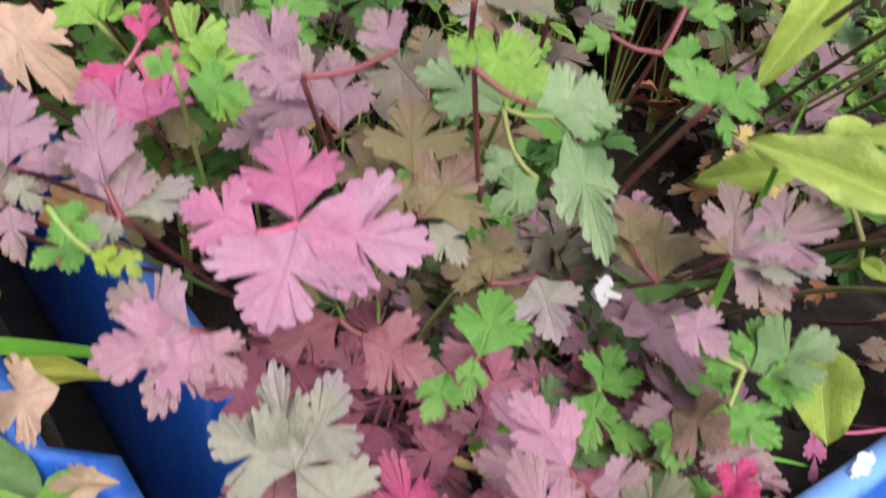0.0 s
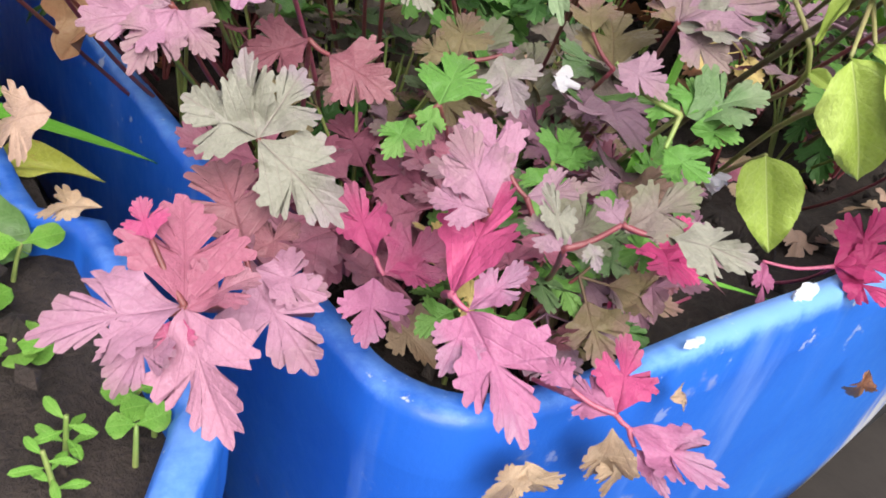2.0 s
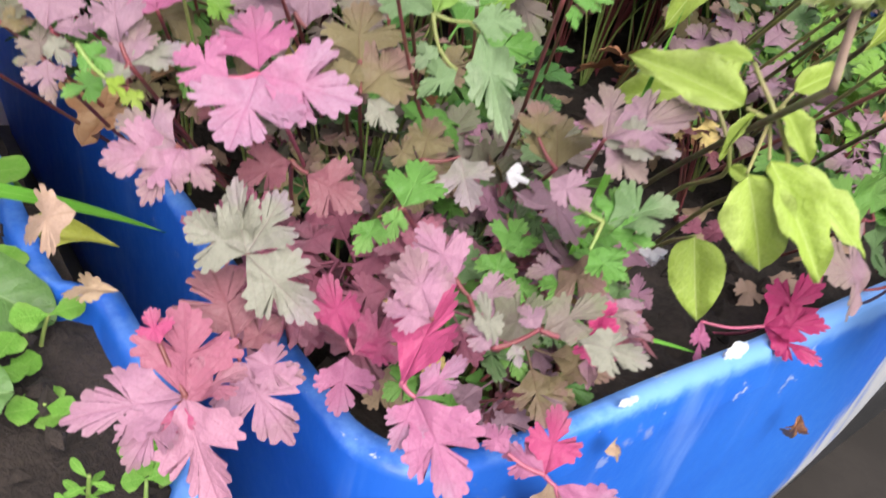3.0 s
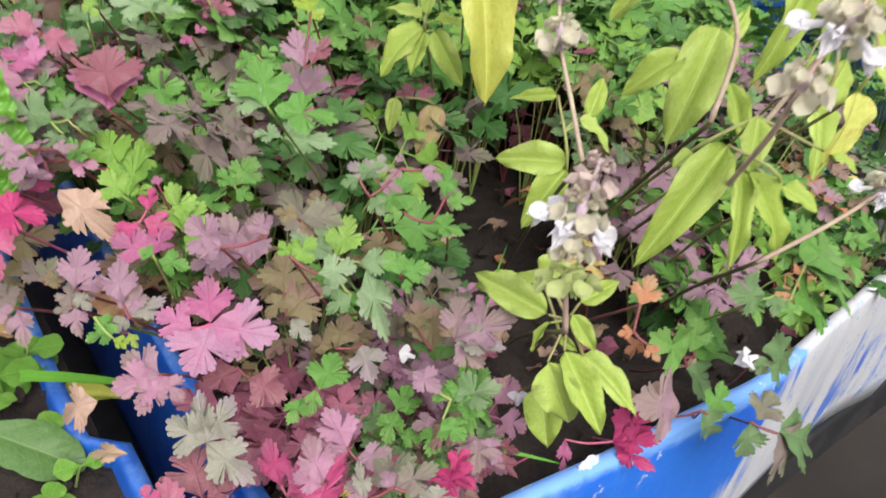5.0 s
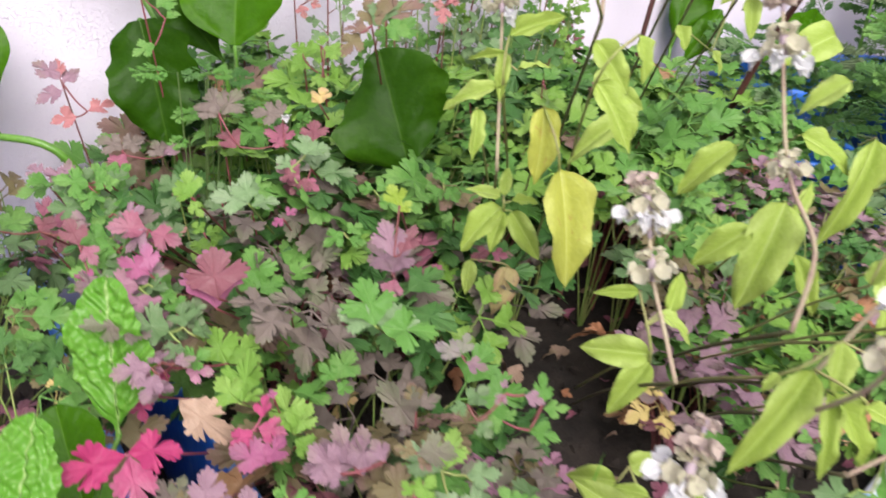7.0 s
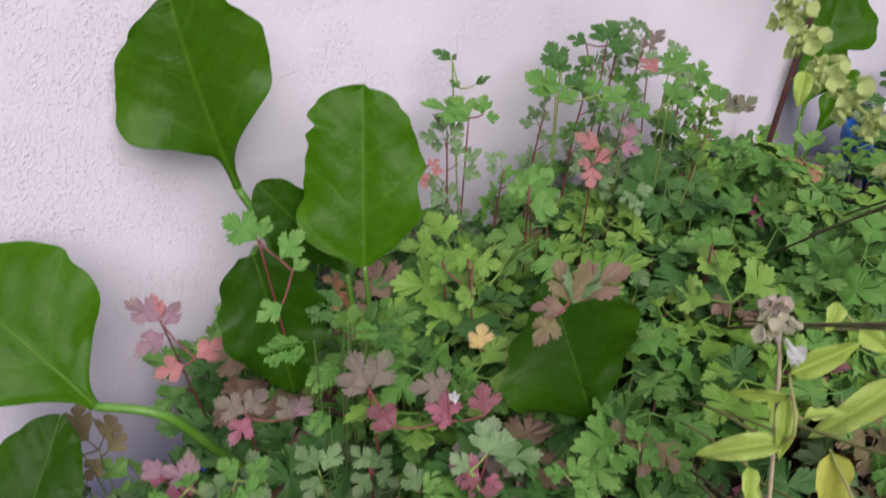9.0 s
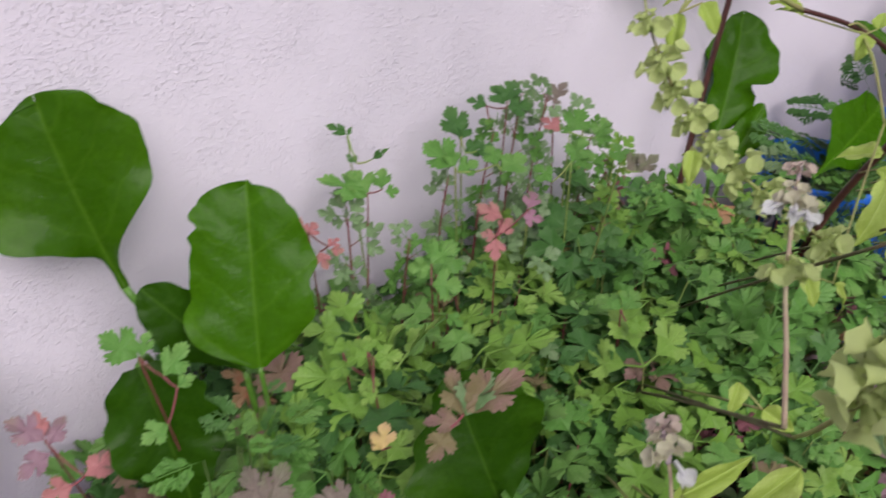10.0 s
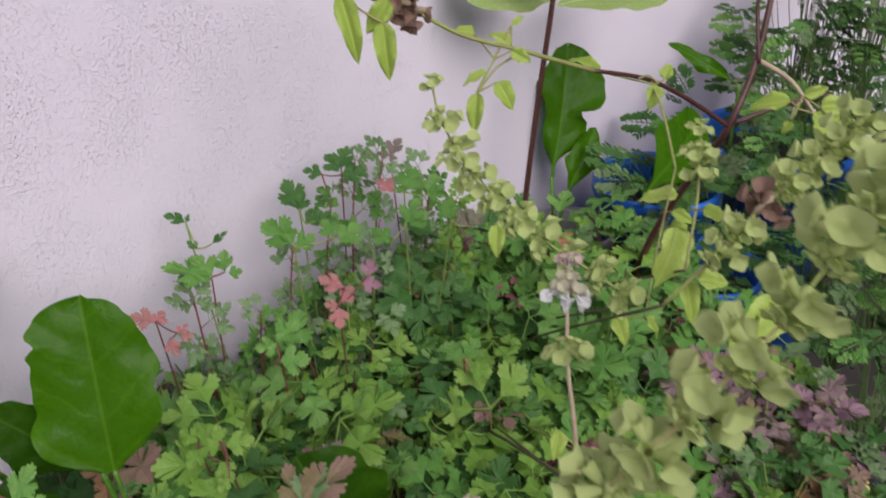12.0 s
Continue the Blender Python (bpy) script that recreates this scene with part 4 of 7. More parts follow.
coriander([
    ((-0.024, -0.509, 0.417), (-0.031, -0.507, 0.415), "greengrey", 1.0),
    ((-0.024, -0.509, 0.417), (-0.014, -0.509, 0.424), "greengrey", 1.0),
    ((-0.022, -0.515, 0.412), (-0.019, -0.522, 0.407), "greengrey", 0.9),
    ((-0.010, -0.516, 0.423), (-0.015, -0.516, 0.419), "mauve", 0.9),
    ((-0.004, -0.521, 0.424), (0.002, -0.528, 0.422), "mauve", 0.8),
    ((-0.011, -0.514, 0.425), (-0.008, -0.513, 0.428), "mauve", 0.9),
])
coriander([
    ((0.019, -0.510, 0.403), (0.025, -0.501, 0.415), "green", 0.6),
    ((0.019, -0.511, 0.402), (0.029, -0.518, 0.404), "green", 0.7),
    ((0.012, -0.512, 0.393), (0.023, -0.522, 0.392), "green", 0.7),
    ((0.003, -0.503, 0.395), (-0.005, -0.501, 0.392), "green", 1.0),
    ((0.004, -0.503, 0.396), (0.010, -0.504, 0.399), "green", 0.9),
])
coriander([
    ((-0.033, -0.557, 0.403), (-0.034, -0.548, 0.409), "green", 0.9),
    ((-0.033, -0.557, 0.403), (-0.022, -0.560, 0.407), "green", 0.9),
    ((-0.032, -0.559, 0.402), (-0.032, -0.563, 0.398), "green", 0.8),
    ((-0.064, -0.532, 0.403), (-0.066, -0.527, 0.407), "limegreen", 1.0),
    ((-0.064, -0.533, 0.402), (-0.053, -0.532, 0.408), "limegreen", 0.9),
    ((-0.057, -0.541, 0.399), (-0.043, -0.545, 0.402), "pale", 0.8),
])
coriander([
    ((-0.055, -0.519, 0.410), (-0.062, -0.513, 0.412), "olive", 0.9),
    ((-0.055, -0.519, 0.410), (-0.039, -0.526, 0.411), "greymauve", 0.9),
    ((-0.055, -0.520, 0.409), (-0.051, -0.526, 0.406), "olive", 0.9),
])
coriander([
    ((-0.051, -0.564, 0.334), (-0.052, -0.548, 0.343), "mauvepink", 0.8),
    ((-0.051, -0.565, 0.333), (-0.065, -0.552, 0.334), "mauvepink", 0.7),
    ((-0.049, -0.568, 0.331), (-0.036, -0.573, 0.334), "mauve", 0.8),
    ((-0.047, -0.575, 0.324), (-0.027, -0.578, 0.330), "greymauve", 0.8),
])
coriander([
    ((-0.038, -0.453, 0.427), (-0.035, -0.436, 0.444), "green", 1.1),
    ((-0.036, -0.455, 0.427), (-0.012, -0.468, 0.426), "green", 0.9),
    ((-0.039, -0.452, 0.427), (-0.052, -0.441, 0.431), "pale", 0.9),
])
coriander([
    ((-0.079, -0.366, 0.403), (-0.077, -0.347, 0.424), "redbrown", 1.2),
    ((-0.106, -0.341, 0.410), (-0.119, -0.331, 0.418), "rose", 0.7),
    ((-0.105, -0.341, 0.411), (-0.105, -0.330, 0.424), "pink", 0.7),
])
coriander([
    ((-0.042, -0.326, 0.378), (-0.036, -0.307, 0.399), "green", 1.0),
    ((-0.042, -0.326, 0.378), (-0.048, -0.316, 0.386), "green", 0.9),
    ((-0.040, -0.328, 0.377), (-0.024, -0.327, 0.384), "green", 0.9),
])
coriander([
    ((-0.044, -0.319, 0.431), (-0.062, -0.308, 0.435), "pale", 0.9),
    ((-0.044, -0.319, 0.431), (-0.042, -0.307, 0.446), "pale", 0.9),
    ((-0.043, -0.320, 0.430), (-0.027, -0.323, 0.433), "pale", 0.9),
])
coriander([
    ((-0.075, -0.316, 0.438), (-0.075, -0.305, 0.451), "limegreen", 0.9),
    ((-0.075, -0.316, 0.438), (-0.084, -0.310, 0.442), "limegreen", 0.9),
    ((-0.076, -0.317, 0.437), (-0.072, -0.324, 0.429), "limegreen", 0.8),
])
coriander([
    ((-0.081, -0.383, 0.374), (-0.084, -0.366, 0.389), "limegreen", 1.0),
    ((-0.080, -0.384, 0.374), (-0.062, -0.379, 0.384), "limegreen", 1.0),
    ((-0.093, -0.375, 0.372), (-0.110, -0.358, 0.384), "olive", 0.9),
    ((-0.095, -0.374, 0.372), (-0.091, -0.358, 0.388), "olive", 0.8),
])
coriander([
    ((-0.040, -0.364, 0.365), (-0.030, -0.352, 0.380), "green", 1.0),
    ((-0.041, -0.366, 0.362), (-0.025, -0.366, 0.367), "green", 0.9),
    ((-0.030, -0.378, 0.355), (-0.028, -0.365, 0.367), "green", 0.9),
    ((-0.027, -0.379, 0.359), (-0.012, -0.376, 0.367), "green", 0.8),
])
coriander([
    ((0.020, -0.375, 0.444), (0.019, -0.365, 0.454), "lime", 0.9),
    ((0.019, -0.376, 0.441), (0.027, -0.375, 0.447), "lime", 0.9),
    ((0.013, -0.385, 0.419), (0.014, -0.370, 0.436), "mauve", 0.8),
    ((0.016, -0.387, 0.421), (0.027, -0.380, 0.435), "redbrown", 0.8),
])
coriander([
    ((0.040, -0.606, 0.402), (0.049, -0.601, 0.411), "rust", 0.9),
    ((0.037, -0.609, 0.393), (0.032, -0.606, 0.392), "rust", 0.9),
    ((0.040, -0.614, 0.390), (0.040, -0.621, 0.387), "rust", 0.9),
])
coriander([
    ((0.126, -0.604, 0.383), (0.108, -0.600, 0.388), "greengrey", 1.00),
    ((0.135, -0.604, 0.383), (0.130, -0.610, 0.377), "greengrey", 0.90),
    ((0.145, -0.606, 0.379), (0.143, -0.612, 0.369), "green", 1.00),
    ((0.147, -0.606, 0.381), (0.177, -0.612, 0.370), "green", 1.00),
    ((0.150, -0.604, 0.395), (0.182, -0.600, 0.399), "green", 1.10),
    ((0.152, -0.605, 0.393), (0.198, -0.610, 0.379), "green", 0.80),
])
coriander([
    ((0.138, -0.570, 0.325), (0.116, -0.565, 0.341), "green", 1.10),
    ((0.141, -0.570, 0.327), (0.155, -0.560, 0.340), "green", 0.90),
    ((0.145, -0.571, 0.324), (0.174, -0.570, 0.325), "green", 0.90),
    ((0.140, -0.572, 0.319), (0.156, -0.582, 0.306), "greengrey", 1.10),
    ((0.147, -0.566, 0.329), (0.183, -0.560, 0.330), "green", 0.90),
])
coriander([
    ((0.152, -0.621, 0.311), (0.169, -0.630, 0.286), "greymauve", 1.15),
    ((0.154, -0.621, 0.311), (0.190, -0.628, 0.295), "greengrey", 0.80),
    ((0.143, -0.611, 0.314), (0.142, -0.616, 0.292), "greengrey", 0.85),
    ((0.146, -0.612, 0.315), (0.165, -0.606, 0.323), "greymauve", 0.95),
    ((0.117, -0.600, 0.321), (0.129, -0.606, 0.302), "greengrey", 0.80),
    ((0.125, -0.601, 0.317), (0.137, -0.596, 0.329), "green", 0.90),
    ((0.112, -0.592, 0.313), (0.087, -0.588, 0.332), "mauve", 1.20),
    ((0.142, -0.604, 0.348), (0.145, -0.608, 0.337), "greengrey", 1.00),
    ((0.143, -0.604, 0.350), (0.178, -0.608, 0.336), "greengrey", 0.70),
])
coriander([
    ((-0.150, -0.454, 0.395), (-0.179, -0.451, 0.392), "crimson", 0.6),
    ((-0.149, -0.454, 0.396), (-0.128, -0.458, 0.395), "crimson", 0.85),
    ((-0.149, -0.455, 0.395), (-0.151, -0.476, 0.378), "magenta", 0.6),
])
coriander([
    ((0.147, -0.040, 0.547), (0.138, -0.027, 0.554), "darkgreen", 0.6),
    ((0.147, -0.040, 0.547), (0.152, -0.038, 0.552), "darkgreen", 0.6),
    ((0.146, -0.053, 0.531), (0.143, -0.044, 0.536), "darkgreen", 0.7),
    ((0.154, -0.059, 0.534), (0.168, -0.060, 0.540), "darkgreen", 0.4),
])
coriander([
    ((0.145, -0.067, 0.514), (0.143, -0.049, 0.527), "green", 1.0),
    ((0.144, -0.068, 0.512), (0.123, -0.039, 0.524), "green", 0.6),
    ((0.153, -0.073, 0.517), (0.160, -0.062, 0.529), "green", 0.8),
    ((0.154, -0.075, 0.516), (0.163, -0.080, 0.516), "green", 1.0),
])
coriander([
    ((0.354, -0.038, 0.530), (0.369, -0.036, 0.543), "greymauve", 0.8),
    ((0.354, -0.038, 0.530), (0.346, -0.028, 0.532), "greymauve", 0.8),
    ((0.352, -0.038, 0.528), (0.358, -0.044, 0.528), "greymauve", 0.7),
])
coriander([
    ((0.276, -0.063, 0.552), (0.288, -0.055, 0.566), "darkgreen", 1.0),
    ((0.274, -0.062, 0.550), (0.274, -0.047, 0.562), "darkgreen", 0.9),
    ((0.274, -0.065, 0.548), (0.292, -0.076, 0.550), "darkgreen", 0.9),
    ((0.264, -0.053, 0.548), (0.255, -0.040, 0.552), "darkgreen", 0.9),
    ((0.262, -0.064, 0.532), (0.258, -0.052, 0.539), "darkgreen", 0.9),
])
coriander([
    ((0.231, -0.063, 0.534), (0.233, -0.041, 0.552), "darkgreen", 0.8),
    ((0.230, -0.064, 0.532), (0.241, -0.056, 0.545), "darkgreen", 0.8),
    ((0.230, -0.070, 0.524), (0.245, -0.073, 0.532), "darkgreen", 0.9),
    ((0.236, -0.076, 0.526), (0.249, -0.088, 0.525), "darkgreen", 0.8),
])
coriander([
    ((0.309, -0.100, 0.532), (0.327, -0.095, 0.548), "green", 1.0),
    ((0.309, -0.100, 0.532), (0.305, -0.091, 0.535), "green", 0.8),
    ((0.322, -0.116, 0.530), (0.337, -0.111, 0.543), "green", 0.9),
    ((0.320, -0.114, 0.530), (0.331, -0.125, 0.530), "green", 0.8),
    ((0.304, -0.094, 0.532), (0.299, -0.077, 0.540), "coral", 0.7),
])
coriander([
    ((0.194, -0.101, 0.534), (0.184, -0.077, 0.547), "green", 0.9),
    ((0.194, -0.101, 0.534), (0.196, -0.088, 0.545), "green", 0.8),
    ((0.194, -0.104, 0.531), (0.210, -0.108, 0.537), "green", 0.9),
    ((0.215, -0.121, 0.538), (0.217, -0.108, 0.548), "green", 0.9),
    ((0.216, -0.125, 0.534), (0.236, -0.128, 0.544), "green", 0.9),
])
coriander([
    ((0.282, -0.128, 0.525), (0.299, -0.122, 0.540), "green", 0.9),
    ((0.283, -0.131, 0.523), (0.300, -0.136, 0.530), "green", 0.8),
    ((0.268, -0.124, 0.511), (0.266, -0.108, 0.521), "green", 0.9),
    ((0.307, -0.153, 0.527), (0.314, -0.141, 0.539), "green", 0.9),
    ((0.308, -0.158, 0.523), (0.323, -0.160, 0.532), "greymauve", 0.9),
    ((0.314, -0.165, 0.523), (0.331, -0.167, 0.534), "greymauve", 0.8),
])
coriander([
    ((0.198, -0.142, 0.497), (0.190, -0.135, 0.498), "coral", 0.9),
    ((0.197, -0.143, 0.496), (0.190, -0.153, 0.486), "coral", 1.0),
    ((0.200, -0.143, 0.499), (0.213, -0.142, 0.507), "coral", 0.9),
    ((0.215, -0.149, 0.511), (0.224, -0.160, 0.509), "mauvepink", 0.9),
    ((0.219, -0.150, 0.515), (0.230, -0.145, 0.524), "mauvepink", 0.9),
    ((0.205, -0.141, 0.508), (0.195, -0.123, 0.514), "coral", 0.7),
])
coriander([
    ((0.101, -0.059, 0.494), (0.088, -0.046, 0.499), "coral", 0.9),
    ((0.100, -0.059, 0.492), (0.110, -0.056, 0.498), "coral", 1.0),
    ((0.108, -0.073, 0.487), (0.117, -0.072, 0.491), "coral", 0.9),
    ((0.103, -0.070, 0.483), (0.101, -0.081, 0.475), "coral", 0.9),
    ((0.109, -0.075, 0.485), (0.116, -0.081, 0.484), "coral", 0.9),
])
coriander([
    ((0.144, -0.140, 0.493), (0.164, -0.140, 0.502), "green", 0.9),
    ((0.143, -0.141, 0.492), (0.130, -0.133, 0.491), "green", 0.9),
    ((0.140, -0.146, 0.482), (0.157, -0.158, 0.481), "green", 1.0),
])
coriander([
    ((0.248, -0.141, 0.461), (0.237, -0.137, 0.457), "pale", 0.9),
    ((0.249, -0.141, 0.463), (0.262, -0.146, 0.467), "pale", 0.9),
    ((0.248, -0.142, 0.459), (0.243, -0.153, 0.450), "pale", 0.9),
])
coriander([
    ((-0.093, -0.092, 0.438), (-0.108, -0.075, 0.449), "mauve", 0.8),
    ((-0.093, -0.092, 0.438), (-0.094, -0.078, 0.450), "coral", 0.7),
    ((-0.092, -0.095, 0.435), (-0.079, -0.086, 0.446), "mauve", 0.8),
    ((-0.092, -0.097, 0.432), (-0.113, -0.098, 0.426), "mauve", 0.8),
    ((-0.081, -0.113, 0.420), (-0.061, -0.112, 0.426), "coral", 0.8),
    ((-0.088, -0.112, 0.416), (-0.106, -0.109, 0.414), "coral", 0.9),
    ((-0.092, -0.108, 0.418), (-0.097, -0.103, 0.421), "green", 0.8),
])
coriander([
    ((-0.050, -0.146, 0.510), (-0.064, -0.130, 0.520), "green", 0.9),
    ((-0.049, -0.147, 0.511), (-0.042, -0.140, 0.520), "green", 0.9),
    ((-0.043, -0.158, 0.502), (-0.026, -0.152, 0.514), "green", 0.8),
    ((-0.039, -0.164, 0.497), (-0.029, -0.164, 0.501), "green", 0.8),
    ((-0.048, -0.169, 0.481), (-0.063, -0.169, 0.476), "green", 0.9),
])
coriander([
    ((-0.023, -0.218, 0.448), (-0.023, -0.198, 0.461), "greymauve", 1.0),
    ((-0.022, -0.219, 0.448), (-0.005, -0.208, 0.462), "greymauve", 0.8),
    ((-0.024, -0.218, 0.446), (-0.036, -0.204, 0.451), "greymauve", 0.7),
    ((-0.016, -0.236, 0.431), (-0.024, -0.219, 0.438), "redbrown", 0.9),
    ((0.006, -0.248, 0.435), (0.013, -0.236, 0.446), "rosemauve", 1.2),
    ((0.025, -0.259, 0.439), (0.030, -0.246, 0.450), "redbrown", 1.1),
])
coriander([
    ((-0.002, -0.283, 0.433), (-0.007, -0.271, 0.437), "pale", 0.9),
    ((0.007, -0.284, 0.441), (0.013, -0.270, 0.451), "pale", 0.9),
    ((0.007, -0.284, 0.441), (0.023, -0.286, 0.447), "pale", 0.8),
    ((-0.000, -0.290, 0.425), (0.007, -0.296, 0.425), "redbrown", 1.0),
    ((0.000, -0.286, 0.431), (-0.009, -0.285, 0.427), "redbrown", 1.0),
])
coriander([
    ((0.046, -0.223, 0.451), (0.054, -0.214, 0.461), "yellow", 0.9),
    ((0.046, -0.223, 0.451), (0.044, -0.215, 0.455), "yellow", 0.8),
])
coriander([
    ((0.069, -0.176, 0.478), (0.056, -0.172, 0.473), "limegreen", 0.9),
    ((0.070, -0.177, 0.478), (0.073, -0.169, 0.485), "limegreen", 0.9),
    ((0.071, -0.179, 0.475), (0.086, -0.189, 0.476), "limegreen", 0.9),
    ((0.065, -0.188, 0.458), (0.056, -0.188, 0.453), "limegreen", 0.9),
])
coriander([
    ((0.046, -0.286, 0.520), (0.050, -0.268, 0.534), "olive", 0.7),
    ((0.047, -0.287, 0.520), (0.064, -0.282, 0.535), "greengrey", 0.8),
    ((0.044, -0.287, 0.517), (0.032, -0.274, 0.517), "olive", 0.7),
    ((0.039, -0.285, 0.515), (0.026, -0.288, 0.504), "olive", 0.8),
    ((0.047, -0.286, 0.521), (0.077, -0.292, 0.537), "olive", 0.6),
])
coriander([
    ((-0.028, -0.224, 0.344), (-0.021, -0.211, 0.353), "limegreen", 1.0),
    ((-0.028, -0.224, 0.343), (-0.036, -0.212, 0.347), "limegreen", 1.0),
    ((-0.027, -0.225, 0.343), (-0.016, -0.236, 0.340), "limegreen", 1.0),
    ((-0.031, -0.227, 0.336), (-0.042, -0.231, 0.331), "limegreen", 0.9),
])
coriander([
    ((-0.062, -0.188, 0.320), (-0.043, -0.184, 0.327), "coral", 0.8),
    ((-0.052, -0.198, 0.315), (-0.032, -0.189, 0.325), "rose", 0.7),
])
coriander([
    ((-0.138, -0.227, 0.387), (-0.128, -0.218, 0.393), "redbrown", 1.0),
    ((-0.159, -0.214, 0.385), (-0.162, -0.207, 0.389), "green", 1.0),
    ((-0.157, -0.215, 0.385), (-0.139, -0.206, 0.392), "green", 1.0),
    ((-0.119, -0.240, 0.388), (-0.111, -0.233, 0.394), "pale", 1.0),
    ((-0.120, -0.241, 0.386), (-0.109, -0.249, 0.383), "pale", 0.9),
])
coriander([
    ((-0.079, -0.362, 0.395), (-0.072, -0.337, 0.420), "rose", 0.9),
])
coriander([
    ((-0.095, -0.303, 0.416), (-0.116, -0.295, 0.419), "rosemauve", 0.8),
    ((-0.095, -0.304, 0.415), (-0.079, -0.312, 0.410), "rosemauve", 0.8),
    ((-0.096, -0.302, 0.416), (-0.109, -0.307, 0.407), "mauve", 0.8),
    ((-0.101, -0.306, 0.404), (-0.105, -0.317, 0.392), "pink", 0.8),
])
coriander([
    ((-0.132, -0.307, 0.415), (-0.135, -0.295, 0.427), "redbrown", 0.9),
    ((-0.130, -0.308, 0.415), (-0.126, -0.316, 0.407), "rosemauve", 0.9),
    ((-0.129, -0.320, 0.398), (-0.136, -0.312, 0.404), "rose", 0.9),
    ((-0.128, -0.320, 0.398), (-0.123, -0.325, 0.394), "rose", 0.8),
])
coriander([
    ((0.005, -0.283, 0.424), (-0.006, -0.270, 0.432), "rosemauve", 0.9),
    ((0.007, -0.284, 0.424), (0.015, -0.291, 0.420), "rosemauve", 0.9),
    ((0.005, -0.283, 0.424), (-0.003, -0.285, 0.417), "redbrown", 0.8),
])
coriander([
    ((0.008, -0.252, 0.435), (-0.000, -0.245, 0.439), "rosemauve", 0.9),
    ((0.010, -0.243, 0.452), (-0.007, -0.233, 0.455), "greymauve", 0.8),
    ((0.010, -0.243, 0.452), (0.009, -0.235, 0.461), "greymauve", 0.8),
])
coriander([
    ((-0.111, -0.186, 0.399), (-0.125, -0.176, 0.407), "mauve", 0.8),
    ((-0.111, -0.186, 0.399), (-0.109, -0.175, 0.412), "mauve", 0.8),
])
coriander([
    ((0.027, -0.363, 0.395), (0.023, -0.344, 0.411), "mauve", 0.8),
    ((0.027, -0.364, 0.395), (0.042, -0.355, 0.410), "mauve", 0.8),
    ((0.028, -0.366, 0.392), (0.020, -0.373, 0.382), "rosemauve", 0.9),
])
coriander([
    ((-0.010, -0.455, 0.361), (-0.018, -0.429, 0.376), "greymauve", 0.75),
    ((-0.008, -0.451, 0.371), (0.005, -0.454, 0.375), "greymauve", 0.8),
    ((-0.012, -0.454, 0.361), (-0.019, -0.455, 0.358), "greymauve", 0.9),
    ((-0.007, -0.451, 0.372), (-0.007, -0.441, 0.379), "olive", 0.8),
])
coriander([
    ((0.038, -0.425, 0.372), (0.027, -0.413, 0.376), "grey", 0.8),
    ((0.038, -0.425, 0.373), (0.045, -0.418, 0.382), "grey", 0.8),
    ((0.039, -0.428, 0.369), (0.048, -0.437, 0.368), "mauve", 0.9),
])
coriander([
    ((-0.039, -0.479, 0.353), (-0.052, -0.470, 0.354), "olive", 0.9),
    ((-0.039, -0.479, 0.353), (-0.042, -0.466, 0.360), "olive", 0.9),
    ((-0.038, -0.481, 0.352), (-0.036, -0.489, 0.348), "olive", 0.9),
])
coriander([
    ((-0.060, -0.459, 0.360), (-0.073, -0.456, 0.358), "mauve", 0.9),
    ((-0.060, -0.459, 0.360), (-0.059, -0.449, 0.368), "mauve", 0.9),
    ((-0.059, -0.460, 0.360), (-0.056, -0.469, 0.355), "mauve", 0.9),
])
coriander([
    ((-0.131, -0.453, 0.361), (-0.137, -0.443, 0.367), "greymauve", 0.9),
    ((-0.131, -0.453, 0.361), (-0.124, -0.446, 0.368), "greymauve", 0.9),
    ((-0.131, -0.454, 0.360), (-0.122, -0.453, 0.362), "olive", 0.9),
])
coriander([
    ((-0.144, -0.463, 0.358), (-0.157, -0.463, 0.356), "mauve", 0.9),
    ((-0.144, -0.463, 0.358), (-0.148, -0.453, 0.365), "greymauve", 0.9),
    ((-0.143, -0.464, 0.358), (-0.143, -0.477, 0.349), "mauve", 0.8),
])
coriander([
    ((-0.124, -0.467, 0.356), (-0.123, -0.457, 0.363), "greymauve", 0.9),
    ((-0.123, -0.468, 0.357), (-0.115, -0.466, 0.360), "mauve", 0.9),
    ((-0.123, -0.468, 0.356), (-0.125, -0.478, 0.349), "mauve", 0.9),
    ((-0.124, -0.468, 0.356), (-0.131, -0.466, 0.355), "greymauve", 0.9),
])
coriander([
    ((-0.105, -0.472, 0.354), (-0.103, -0.459, 0.364), "mauve", 0.8),
    ((-0.104, -0.474, 0.352), (-0.097, -0.467, 0.359), "mauve", 0.8),
    ((-0.104, -0.475, 0.351), (-0.096, -0.480, 0.350), "olive", 0.9),
])
coriander([
    ((-0.088, -0.450, 0.363), (-0.101, -0.437, 0.368), "rose", 0.9),
    ((-0.088, -0.450, 0.363), (-0.076, -0.443, 0.371), "rose", 0.9),
    ((-0.080, -0.439, 0.390), (-0.080, -0.435, 0.393), "rose", 0.9),
])
coriander([
    ((-0.088, -0.417, 0.375), (-0.095, -0.404, 0.384), "limegreen", 0.9),
    ((-0.087, -0.418, 0.376), (-0.076, -0.399, 0.393), "limegreen", 0.8),
    ((-0.086, -0.418, 0.376), (-0.076, -0.417, 0.380), "limegreen", 0.9),
])
coriander([
    ((-0.070, -0.440, 0.367), (-0.069, -0.420, 0.383), "limegreen", 0.8),
    ((-0.070, -0.441, 0.367), (-0.058, -0.432, 0.377), "limegreen", 0.9),
    ((-0.070, -0.442, 0.365), (-0.063, -0.453, 0.360), "limegreen", 0.9),
])
